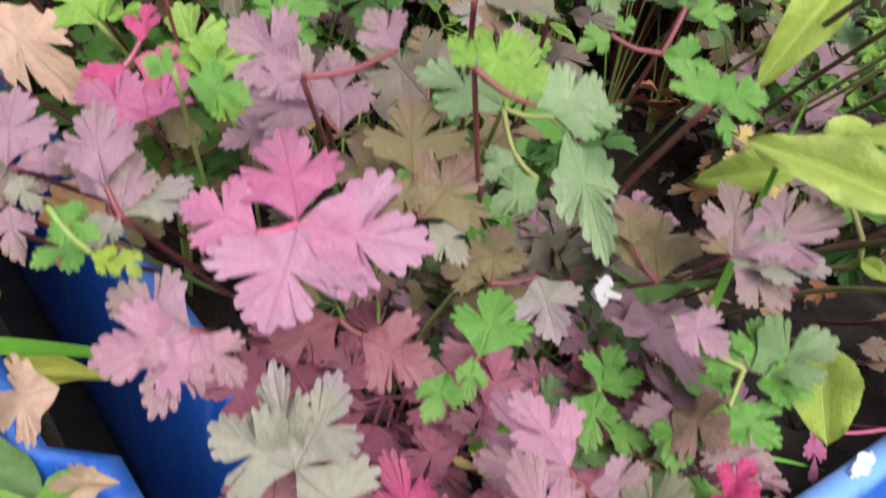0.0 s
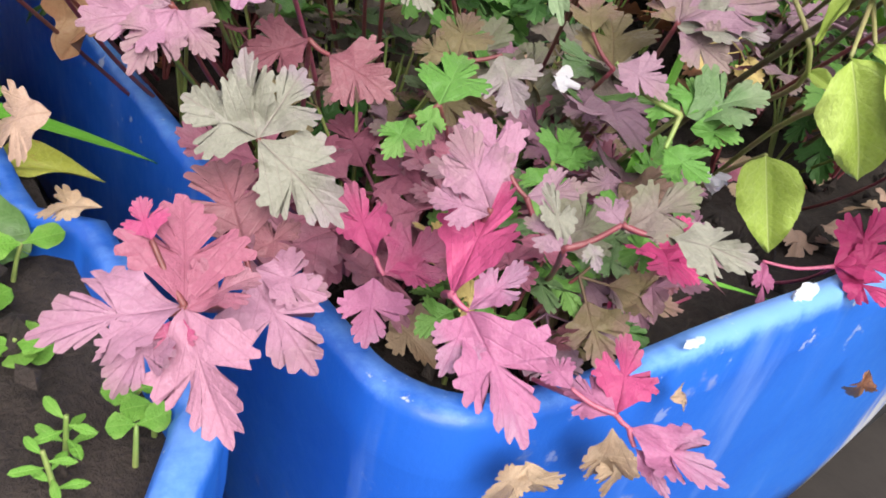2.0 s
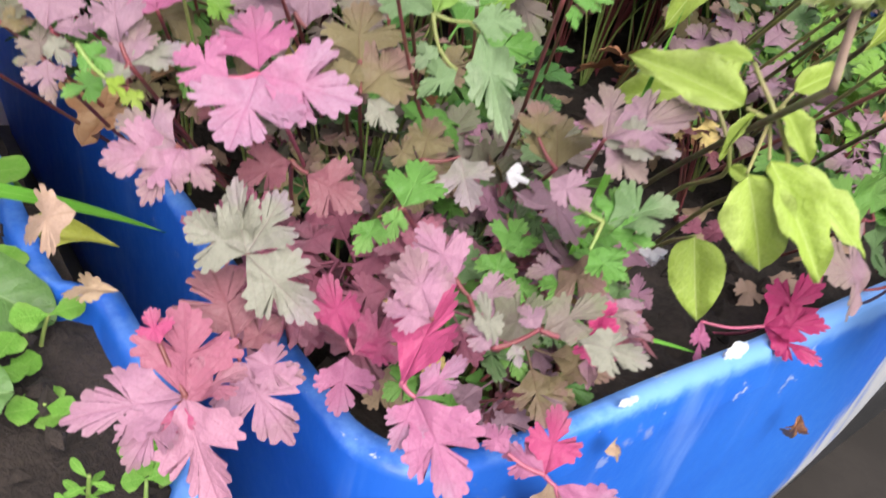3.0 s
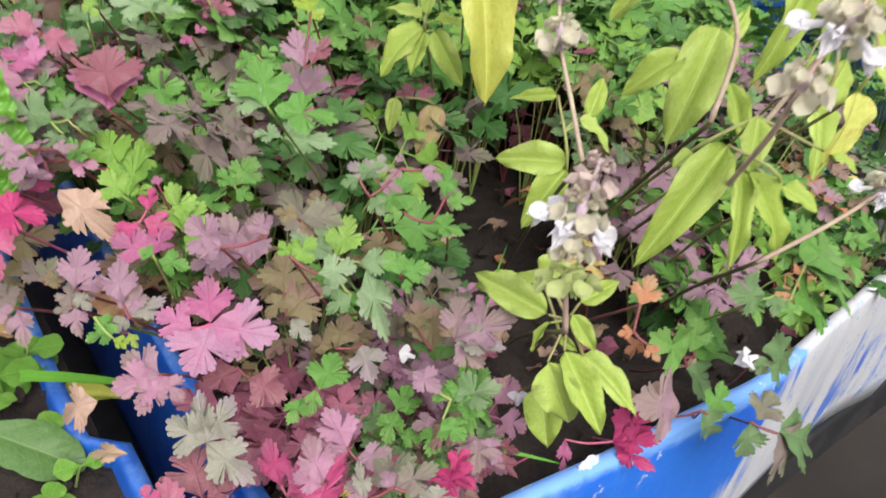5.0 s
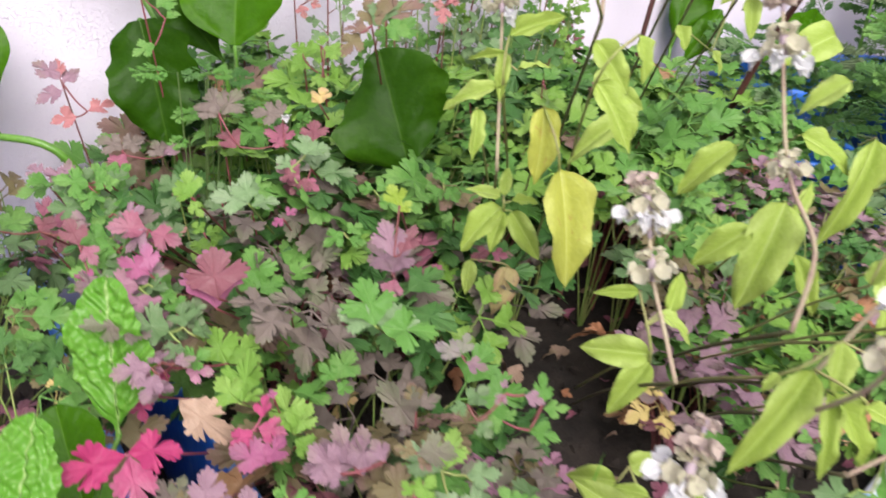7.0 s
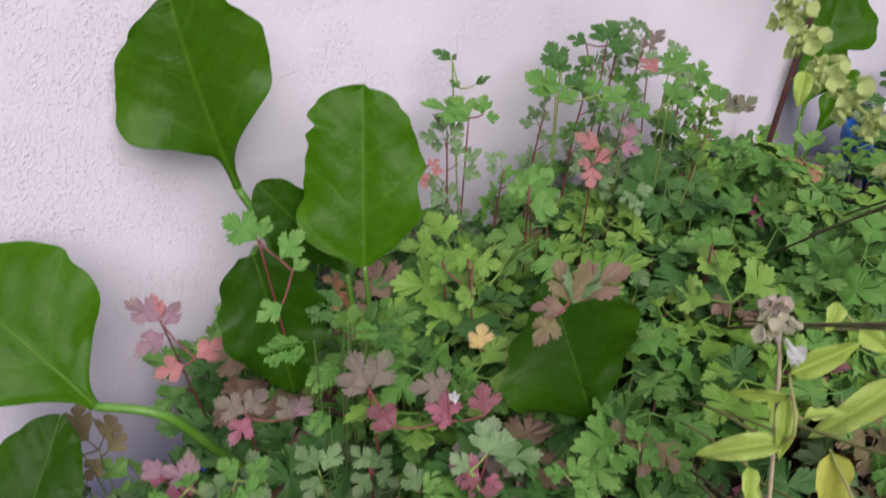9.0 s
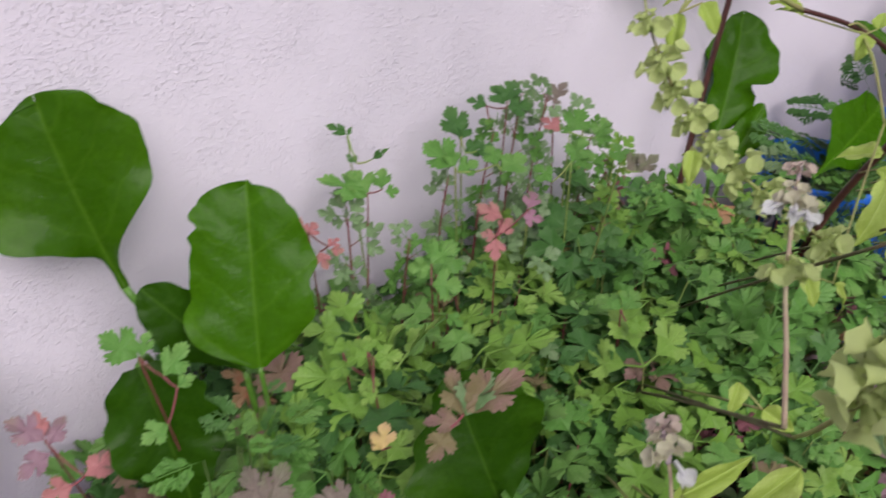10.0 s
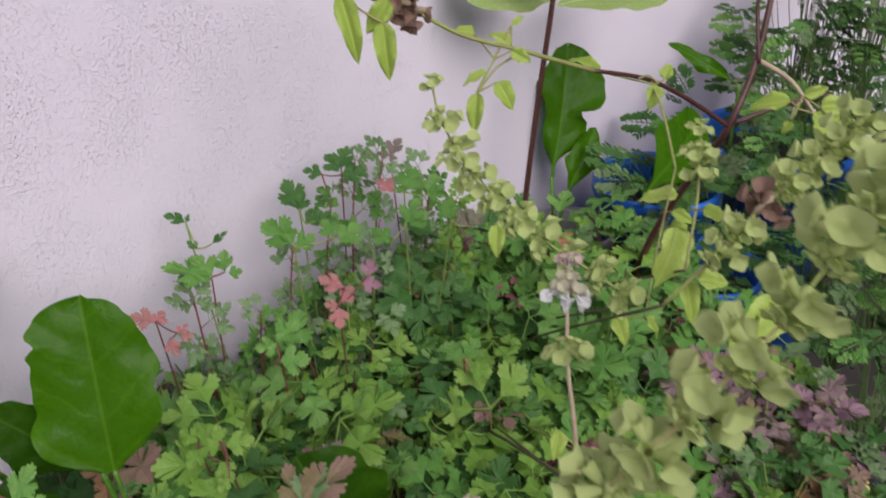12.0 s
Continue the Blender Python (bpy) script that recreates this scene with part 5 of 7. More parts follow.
coriander([
    ((-0.001, -0.392, 0.385), (-0.013, -0.383, 0.386), "pale", 0.9),
    ((0.001, -0.392, 0.386), (0.007, -0.388, 0.393), "pale", 0.9),
    ((0.000, -0.393, 0.385), (0.024, -0.406, 0.385), "pale", 0.75),
])
coriander([
    ((-0.037, -0.419, 0.374), (-0.042, -0.409, 0.380), "green", 0.9),
    ((-0.037, -0.419, 0.374), (-0.024, -0.411, 0.386), "green", 0.9),
    ((-0.037, -0.420, 0.373), (-0.031, -0.427, 0.370), "green", 0.9),
])
coriander([
    ((-0.070, -0.158, 0.406), (-0.082, -0.144, 0.413), "greymauve", 0.9),
    ((-0.070, -0.158, 0.406), (-0.053, -0.153, 0.414), "greymauve", 0.9),
    ((-0.068, -0.161, 0.403), (-0.084, -0.166, 0.396), "rosemauve", 0.9),
    ((-0.047, -0.175, 0.405), (-0.034, -0.169, 0.413), "mauve", 0.9),
    ((-0.047, -0.175, 0.405), (-0.051, -0.161, 0.413), "greymauve", 0.9),
])
coriander([
    ((-0.078, -0.198, 0.393), (-0.096, -0.193, 0.392), "greengrey", 0.9),
    ((-0.078, -0.198, 0.393), (-0.078, -0.183, 0.403), "greengrey", 0.9),
    ((-0.076, -0.202, 0.391), (-0.088, -0.205, 0.385), "greengrey", 0.9),
])
coriander([
    ((-0.048, -0.207, 0.392), (-0.055, -0.191, 0.399), "greengrey", 0.9),
    ((-0.046, -0.209, 0.392), (-0.033, -0.200, 0.401), "pale", 0.9),
    ((-0.049, -0.208, 0.389), (-0.060, -0.216, 0.381), "greengrey", 0.9),
])
coriander([
    ((-0.021, -0.217, 0.388), (-0.025, -0.202, 0.395), "pale", 0.9),
    ((-0.021, -0.217, 0.388), (-0.004, -0.214, 0.395), "greengrey", 0.9),
    ((-0.022, -0.218, 0.385), (-0.035, -0.223, 0.377), "greengrey", 0.9),
    ((-0.019, -0.220, 0.385), (-0.010, -0.232, 0.381), "greengrey", 0.9),
])
coriander([
    ((-0.020, -0.266, 0.413), (-0.019, -0.252, 0.422), "greengrey", 0.9),
    ((-0.019, -0.267, 0.413), (-0.006, -0.266, 0.419), "green", 0.9),
    ((-0.019, -0.268, 0.412), (-0.012, -0.282, 0.407), "green", 0.9),
])
coriander([
    ((0.017, -0.273, 0.426), (0.004, -0.259, 0.428), "grey", 0.8),
    ((0.018, -0.274, 0.426), (0.029, -0.260, 0.439), "pale", 0.8),
    ((0.019, -0.276, 0.425), (0.041, -0.290, 0.428), "greengrey", 0.7),
    ((0.007, -0.279, 0.410), (0.001, -0.265, 0.415), "redbrown", 0.9),
    ((0.008, -0.280, 0.410), (0.019, -0.285, 0.412), "rosemauve", 0.9),
])
coriander([
    ((-0.126, -0.177, 0.401), (-0.131, -0.166, 0.407), "mauve", 0.9),
    ((-0.124, -0.178, 0.401), (-0.115, -0.176, 0.404), "rosemauve", 0.9),
    ((-0.129, -0.203, 0.363), (-0.131, -0.190, 0.371), "redbrown", 0.9),
    ((-0.127, -0.206, 0.361), (-0.114, -0.206, 0.363), "redbrown", 0.9),
])
coriander([
    ((-0.073, -0.244, 0.377), (-0.089, -0.242, 0.374), "rosemauve", 0.9),
    ((-0.071, -0.246, 0.377), (-0.054, -0.240, 0.384), "coral", 0.8),
    ((-0.071, -0.244, 0.379), (-0.071, -0.234, 0.384), "rosemauve", 0.9),
])
coriander([
    ((-0.043, -0.243, 0.377), (-0.048, -0.233, 0.381), "limegreen", 0.9),
    ((-0.042, -0.245, 0.376), (-0.031, -0.243, 0.380), "limegreen", 0.9),
    ((-0.042, -0.246, 0.374), (-0.055, -0.253, 0.366), "limegreen", 0.9),
    ((-0.040, -0.247, 0.375), (-0.033, -0.258, 0.371), "limegreen", 0.9),
])
coriander([
    ((-0.018, -0.309, 0.413), (-0.025, -0.310, 0.410), "rose", 0.9),
    ((-0.016, -0.309, 0.415), (-0.009, -0.308, 0.418), "rose", 0.9),
])
coriander([
    ((0.049, -0.300, 0.418), (0.041, -0.291, 0.418), "green", 0.9),
    ((0.050, -0.301, 0.418), (0.063, -0.301, 0.425), "green", 0.9),
    ((0.051, -0.303, 0.415), (0.058, -0.319, 0.412), "green", 0.8),
])
coriander([
    ((0.102, -0.301, 0.416), (0.104, -0.289, 0.424), "green", 0.9),
    ((0.103, -0.304, 0.414), (0.104, -0.316, 0.409), "green", 0.9),
    ((0.101, -0.304, 0.412), (0.087, -0.300, 0.406), "green", 0.9),
])
coriander([
    ((0.090, -0.333, 0.406), (0.085, -0.325, 0.406), "green", 0.9),
    ((0.091, -0.335, 0.405), (0.092, -0.345, 0.402), "green", 0.9),
    ((0.105, -0.356, 0.390), (0.094, -0.350, 0.386), "redbrown", 0.9),
    ((0.106, -0.357, 0.390), (0.112, -0.366, 0.390), "rosemauve", 0.9),
])
coriander([
    ((0.013, -0.328, 0.407), (0.000, -0.327, 0.401), "green", 0.9),
    ((0.015, -0.329, 0.407), (0.025, -0.327, 0.412), "green", 0.9),
    ((0.015, -0.331, 0.404), (0.023, -0.339, 0.404), "green", 0.9),
])
coriander([
    ((0.065, -0.156, 0.467), (0.062, -0.143, 0.473), "limegreen", 0.9),
    ((0.066, -0.158, 0.465), (0.081, -0.156, 0.471), "limegreen", 0.9),
    ((0.065, -0.159, 0.463), (0.053, -0.162, 0.457), "limegreen", 0.9),
    ((0.071, -0.170, 0.456), (0.069, -0.183, 0.448), "limegreen", 0.9),
])
coriander([
    ((0.166, -0.119, 0.466), (0.190, -0.109, 0.484), "green", 1.0),
    ((0.165, -0.119, 0.465), (0.155, -0.105, 0.469), "green", 0.9),
    ((0.164, -0.135, 0.443), (0.168, -0.147, 0.438), "green", 0.9),
])
coriander([
    ((0.184, -0.201, 0.454), (0.166, -0.189, 0.451), "green", 0.9),
    ((0.184, -0.201, 0.454), (0.191, -0.191, 0.462), "green", 0.9),
    ((0.185, -0.205, 0.451), (0.187, -0.219, 0.445), "greengrey", 0.9),
])
coriander([
    ((0.257, -0.210, 0.451), (0.253, -0.192, 0.457), "green", 0.9),
    ((0.258, -0.212, 0.451), (0.274, -0.210, 0.461), "green", 0.9),
    ((0.257, -0.216, 0.444), (0.266, -0.231, 0.443), "limegreen", 0.9),
])
coriander([
    ((0.115, -0.215, 0.448), (0.112, -0.198, 0.455), "olive", 0.9),
    ((0.116, -0.216, 0.448), (0.134, -0.213, 0.457), "greymauve", 0.8),
    ((0.116, -0.219, 0.445), (0.133, -0.230, 0.447), "olive", 0.8),
])
basil_leaves([
    ((0.091, -0.507, 0.409), (0.065, -0.483, 0.406), "basil", 0.45),
    ((0.090, -0.508, 0.406), (0.066, -0.509, 0.383), "basil", 0.42),
    ((0.102, -0.503, 0.429), (0.114, -0.497, 0.447), "basil", 0.4),
    ((0.098, -0.500, 0.428), (0.109, -0.519, 0.421), "basil", 0.4),
    ((0.092, -0.490, 0.436), (0.074, -0.476, 0.432), "basil", 0.3),
])
basil_leaves([
    ((0.032, -0.571, 0.378), (0.014, -0.540, 0.385), "basil", 0.38),
    ((0.035, -0.566, 0.389), (0.025, -0.554, 0.390), "basil", 0.4),
    ((0.025, -0.583, 0.365), (0.033, -0.597, 0.338), "basil", 0.56),
    ((0.033, -0.583, 0.368), (0.033, -0.612, 0.348), "basil", 0.36),
    ((0.045, -0.583, 0.362), (0.050, -0.613, 0.357), "basil", 0.36),
    ((0.028, -0.577, 0.379), (0.019, -0.575, 0.368), "basil", 0.2),
    ((0.038, -0.578, 0.381), (0.043, -0.590, 0.369), "basil", 0.42),
    ((0.043, -0.576, 0.384), (0.060, -0.580, 0.394), "basil", 0.4),
])
basil_leaves([
    ((0.092, -0.586, 0.451), (0.055, -0.590, 0.408), "basil", 0.30),
    ((0.096, -0.592, 0.443), (0.087, -0.612, 0.411), "basil", 0.24),
    ((0.097, -0.594, 0.443), (0.111, -0.620, 0.414), "basil", 0.30),
    ((0.093, -0.589, 0.445), (0.078, -0.577, 0.437), "basil", 0.4),
    ((0.103, -0.598, 0.443), (0.100, -0.602, 0.437), "basil", 0.6),
    ((0.108, -0.604, 0.439), (0.115, -0.619, 0.437), "basil", 0.5),
])
basil_leaves([
    ((0.195, -0.475, 0.447), (0.167, -0.462, 0.423), "basil", 0.45),
    ((0.213, -0.479, 0.463), (0.182, -0.492, 0.403), "basil", 0.42),
    ((0.196, -0.450, 0.488), (0.167, -0.437, 0.459), "basil", 0.4),
    ((0.226, -0.467, 0.497), (0.245, -0.500, 0.488), "basil", 0.4),
    ((0.250, -0.526, 0.434), (0.242, -0.552, 0.402), "basil", 0.4),
    ((0.212, -0.495, 0.437), (0.210, -0.520, 0.410), "basil", 0.3),
])
basil_leaves([
    ((0.145, -0.600, 0.499), (0.143, -0.629, 0.469), "basil", 0.36),
    ((0.132, -0.578, 0.517), (0.131, -0.591, 0.501), "basil", 0.5),
    ((0.122, -0.600, 0.471), (0.134, -0.600, 0.488), "basil", 0.6),
])
basil_leaves([
    ((0.087, -0.423, 0.477), (0.084, -0.458, 0.423), "basilold", 0.42),
    ((0.086, -0.404, 0.505), (0.079, -0.421, 0.467), "basilold", 0.4),
])
basil_leaves([
    ((0.114, -0.430, 0.514), (0.117, -0.444, 0.498), "basil", 0.5),
    ((0.052, -0.390, 0.502), (0.048, -0.402, 0.477), "basil", 0.3),
])
basil_leaves([
    ((0.084, -0.385, 0.438), (0.057, -0.381, 0.418), "basil", 0.45),
    ((0.085, -0.386, 0.436), (0.072, -0.393, 0.415), "basil", 0.4),
    ((0.088, -0.389, 0.437), (0.096, -0.412, 0.414), "basil", 0.4),
    ((0.085, -0.382, 0.443), (0.069, -0.368, 0.446), "basil", 0.4),
    ((0.089, -0.387, 0.442), (0.103, -0.395, 0.444), "basil", 0.35),
    ((0.086, -0.383, 0.444), (0.093, -0.376, 0.459), "basil", 0.4),
])
basil_leaves([
    ((0.095, -0.350, 0.384), (0.086, -0.360, 0.365), "basil", 0.4),
    ((0.114, -0.365, 0.383), (0.100, -0.379, 0.356), "drybasil", 0.5),
])
basil_leaves([
    ((0.215, -0.485, 0.457), (0.229, -0.484, 0.476), "basil", 0.4),
    ((0.261, -0.492, 0.501), (0.233, -0.507, 0.438), "basil", 0.3),
])
basil_leaves([
    ((0.176, -0.551, 0.508), (0.170, -0.575, 0.477), "basil", 0.3),
    ((0.167, -0.520, 0.548), (0.150, -0.508, 0.531), "basil", 0.45),
    ((0.191, -0.549, 0.530), (0.188, -0.567, 0.507), "basil", 0.4),
    ((0.158, -0.565, 0.465), (0.168, -0.564, 0.479), "basil", 0.5),
    ((0.175, -0.561, 0.492), (0.188, -0.556, 0.515), "basil", 0.35),
])
basil_leaves([
    ((0.084, -0.440, 0.529), (0.096, -0.467, 0.503), "basil", 0.4),
    ((0.087, -0.431, 0.547), (0.098, -0.452, 0.527), "basil", 0.45),
    ((0.105, -0.442, 0.552), (0.107, -0.455, 0.532), "basil", 0.4),
])
basil_leaves([
    ((0.104, -0.587, 0.462), (0.095, -0.597, 0.444), "basil", 0.5),
    ((0.125, -0.609, 0.453), (0.130, -0.620, 0.452), "basil", 0.5),
    ((0.081, -0.579, 0.447), (0.073, -0.577, 0.440), "basil", 0.5),
])
basil_leaves([
    ((0.133, -0.606, 0.477), (0.121, -0.618, 0.452), "basilold", 0.5),
    ((0.142, -0.597, 0.502), (0.152, -0.598, 0.517), "basil", 0.5),
])
basil_leaves([
    ((0.055, -0.557, 0.324), (0.048, -0.573, 0.302), "basil", 0.62),
])
basil_leaves([
    ((0.058, -0.536, 0.373), (0.066, -0.543, 0.381), "basil", 0.9),
    ((0.052, -0.536, 0.366), (0.037, -0.514, 0.360), "basil", 0.4),
    ((0.060, -0.556, 0.349), (0.062, -0.565, 0.347), "basil", 0.5),
])
basil_leaves([
    ((0.062, -0.397, 0.515), (0.037, -0.375, 0.502), "basil", 0.28),
    ((0.068, -0.390, 0.530), (0.053, -0.372, 0.525), "basil", 0.2),
    ((0.067, -0.389, 0.530), (0.056, -0.402, 0.512), "basil", 0.32),
    ((0.070, -0.386, 0.538), (0.094, -0.399, 0.554), "basil", 0.3),
    ((0.070, -0.397, 0.523), (0.082, -0.406, 0.531), "basil", 0.3),
])
basil_leaves([
    ((0.269, -0.207, 0.653), (0.257, -0.215, 0.632), "basil", 0.42),
    ((0.280, -0.214, 0.659), (0.280, -0.229, 0.646), "basil", 0.6),
    ((0.277, -0.208, 0.664), (0.265, -0.197, 0.659), "basil", 0.45),
    ((0.294, -0.213, 0.679), (0.291, -0.199, 0.688), "basil", 0.5),
    ((0.293, -0.214, 0.676), (0.298, -0.226, 0.670), "basil", 0.6),
    ((0.282, -0.193, 0.685), (0.274, -0.181, 0.688), "basil", 0.6),
    ((0.299, -0.209, 0.690), (0.307, -0.213, 0.696), "basil", 0.35),
], (0.305, -0.216, 0.674))
basil_leaves([
    ((0.433, -0.243, 0.624), (0.424, -0.248, 0.608), "basil", 0.6),
    ((0.440, -0.247, 0.627), (0.447, -0.245, 0.638), "basil", 0.7),
    ((0.409, -0.209, 0.632), (0.405, -0.187, 0.644), "basil", 0.3),
    ((0.409, -0.209, 0.632), (0.402, -0.192, 0.636), "basil", 0.4),
], (0.42, -0.236, 0.63))
basil_leaves([
    ((0.187, -0.175, 0.724), (0.183, -0.195, 0.692), "basil", 0.33),
    ((0.197, -0.198, 0.711), (0.189, -0.211, 0.684), "basil", 0.4),
    ((0.204, -0.197, 0.722), (0.189, -0.194, 0.706), "basil", 0.5),
], (0.235, -0.187, 0.707))
basil_leaves([
    ((0.332, -0.325, 0.575), (0.307, -0.336, 0.543), "basil", 0.55),
    ((0.388, -0.296, 0.567), (0.372, -0.272, 0.562), "basil", 0.45),
    ((0.313, -0.353, 0.555), (0.322, -0.369, 0.557), "basil", 0.65),
    ((0.321, -0.342, 0.545), (0.310, -0.359, 0.526), "basil", 0.45),
    ((0.280, -0.362, 0.621), (0.284, -0.376, 0.619), "basil", 0.6),
    ((0.289, -0.311, 0.520), (0.284, -0.327, 0.508), "basil", 0.5),
    ((0.369, -0.302, 0.563), (0.373, -0.318, 0.558), "basil", 0.5),
    ((0.361, -0.389, 0.53), (0.319, -0.386, 0.516), "basil", 0.6),
    ((0.328, -0.314, 0.5), (0.335, -0.328, 0.486), "basil", 0.45),
    ((0.369, -0.303, 0.55), (0.393, -0.309, 0.536), "basil", 0.6),
], (0.39, -0.29, 0.585))
basil_leaves([
    ((0.380, -0.363, 0.656), (0.369, -0.341, 0.652), "basil", 0.5),
    ((0.386, -0.367, 0.659), (0.394, -0.379, 0.665), "basil", 0.45),
    ((0.375, -0.367, 0.646), (0.370, -0.365, 0.639), "basil", 0.6),
    ((0.386, -0.375, 0.650), (0.386, -0.398, 0.639), "basil", 0.7),
    ((0.390, -0.377, 0.653), (0.401, -0.398, 0.659), "basil", 0.5),
], (0.56, -0.31, 0.592))
basil_leaves([
    ((0.197, -0.335, 0.498), (0.185, -0.342, 0.487), "basil", 0.5),
    ((0.201, -0.349, 0.487), (0.205, -0.367, 0.483), "basil", 0.6),
    ((0.218, -0.267, 0.601), (0.208, -0.275, 0.587), "basil", 0.5),
])
basil_leaves([
    ((0.177, -0.386, 0.489), (0.138, -0.374, 0.459), "basil", 0.3),
    ((0.123, -0.364, 0.464), (0.135, -0.347, 0.478), "basil", 0.3),
])

# low sprigs at the open soil
coriander([
    ((0.049, -0.492, 0.325), (0.028, -0.498, 0.33), "greengrey", 1.01),
    ((0.049, -0.492, 0.325), (0.067, -0.482, 0.33), "greymauve", 0.86),
    ((0.049, -0.492, 0.325), (0.043, -0.515, 0.331), "greymauve", 0.88),
    ((0.049, -0.492, 0.325), (0.03, -0.515, 0.325), "greymauve", 1.07),
])
coriander([
    ((0.014, -0.528, 0.33), (0.005, -0.522, 0.325), "mauve", 0.96),
    ((0.014, -0.528, 0.33), (0.038, -0.506, 0.324), "green", 1.07),
    ((0.014, -0.528, 0.33), (0.013, -0.545, 0.332), "mauve", 0.9),
    ((0.014, -0.528, 0.33), (-0.008, -0.554, 0.338), "mauve", 0.86),
])
coriander([
    ((0.031, -0.537, 0.315), (0.02, -0.534, 0.313), "green", 1.05),
    ((0.031, -0.537, 0.315), (0.046, -0.53, 0.319), "green", 0.94),
    ((0.031, -0.537, 0.315), (0.035, -0.548, 0.312), "green", 0.89),
    ((0.031, -0.537, 0.315), (0.008, -0.563, 0.322), "green", 0.95),
])
coriander([
    ((0.0, -0.553, 0.32), (-0.011, -0.55, 0.319), "mauve", 0.86),
    ((0.0, -0.553, 0.32), (0.019, -0.538, 0.317), "mauve", 0.94),
    ((0.0, -0.553, 0.32), (-0.002, -0.57, 0.325), "olive", 1.04),
    ((0.0, -0.553, 0.32), (-0.01, -0.565, 0.315), "green", 0.9),
])
coriander([
    ((0.018, -0.562, 0.31), (0.009, -0.557, 0.306), "mauve", 1.03),
    ((0.018, -0.562, 0.31), (0.035, -0.551, 0.308), "greengrey", 0.89),
    ((0.018, -0.562, 0.31), (0.023, -0.574, 0.306), "mauve", 1.1),
    ((0.018, -0.562, 0.31), (0.007, -0.574, 0.307), "mauve", 1.06),
])
coriander([
    ((-0.007, -0.575, 0.315), (-0.014, -0.569, 0.31), "green", 1.05),
    ((-0.007, -0.575, 0.315), (-0.0, -0.575, 0.323), "crimson", 0.88),
    ((-0.007, -0.575, 0.315), (-0.0, -0.585, 0.311), "crimson", 0.86),
    ((-0.007, -0.575, 0.315), (-0.022, -0.592, 0.322), "crimson", 0.89),
])

# ---- the coriander thicket between ----
def canopy(x, y):
    """Height of the leaves' top over the bed."""
    far = (y + 0.58) / 0.56
    clump = 0.022 * noise.noise((x * 16, y * 16, 4.0)) + 0.012 * noise.noise((x * 41, y * 41, 9.0))
    return 0.305 + 0.145 * min(1.0, far * 1.35) - 0.02 * max(0, x - 0.3) + clump - (0.025 if y > -0.12 and x > 0.1 else 0.0)


def thicket_plant(roots, r, shades, size, reach=0.045):
    """A bushy coriander plant of compound leaves; roots: place and top of each of its stems in the soil."""
    roots = [(Vector((x, y, SOIL_Z - 0.003)), top) for x, y, top in roots]
    colour = r.choice(shades)
    ob = thing("coriander_plant", roots[0][0], f"bushy coriander plant with {WORDS[colour]} lobed leaves", "herb", "coriander in the trough")
    mat = STEM_RED if r.random() < 0.35 else STEM_GREEN
    for root, top in roots:
        height = top - root.z
        main = colour if root is roots[0][0] else r.choice(shades)
        verts, faces = [], []
        for k in range(r.randint(5, 6)):
            a, spread = r.uniform(0, 6.28), r.uniform(0.13, 1.0) * reach
            h = height * (r.uniform(0.72, 1.0) if r.random() < 0.86 else r.uniform(0.4, 0.7))
            tip = root + Vector((math.cos(a) * spread, math.sin(a) * spread, h))
            out = Vector((math.cos(a), math.sin(a), r.uniform(-0.2, 0.6))).normalized()
            s = size * r.uniform(0.65, 1.3)
            v, f = tube([root, root.lerp(tip, 0.6) - Vector((math.cos(a), math.sin(a), 0)) * spread * 0.2, tip], [0.0009, 0.0007, 0.0005], 5, False, 3)
            faces += [tuple(len(verts) + i for i in q) for q in f]
            verts += v
            n = Vector((-0.2 + r.uniform(-0.6, 0.6), -0.25 + r.uniform(-0.6, 0.6), 0.95))
            c = main if r.random() < 0.7 else r.choice(shades)
            # low leaves: withered browns, and dark green that paints in shade between stems
            if h < 0.72 * height and r.random() < 0.5:
                c = r.choice(["rust", "olive", "redbrown", "darkgreen", "darkgreen", "redbrown"])
            elif r.random() < 0.05:
                c, s = r.choice(["rust", "olive", "redbrown", "yellow", "olive"]), s * 0.7
            part("leaf", r.choice(COMPOUND), ob, leaf_pose(tip, tip + out * s, 1.0, r, n), "", LEAF[c])
        part("stem", made("stem", verts, faces, mat), ob)
    return ob


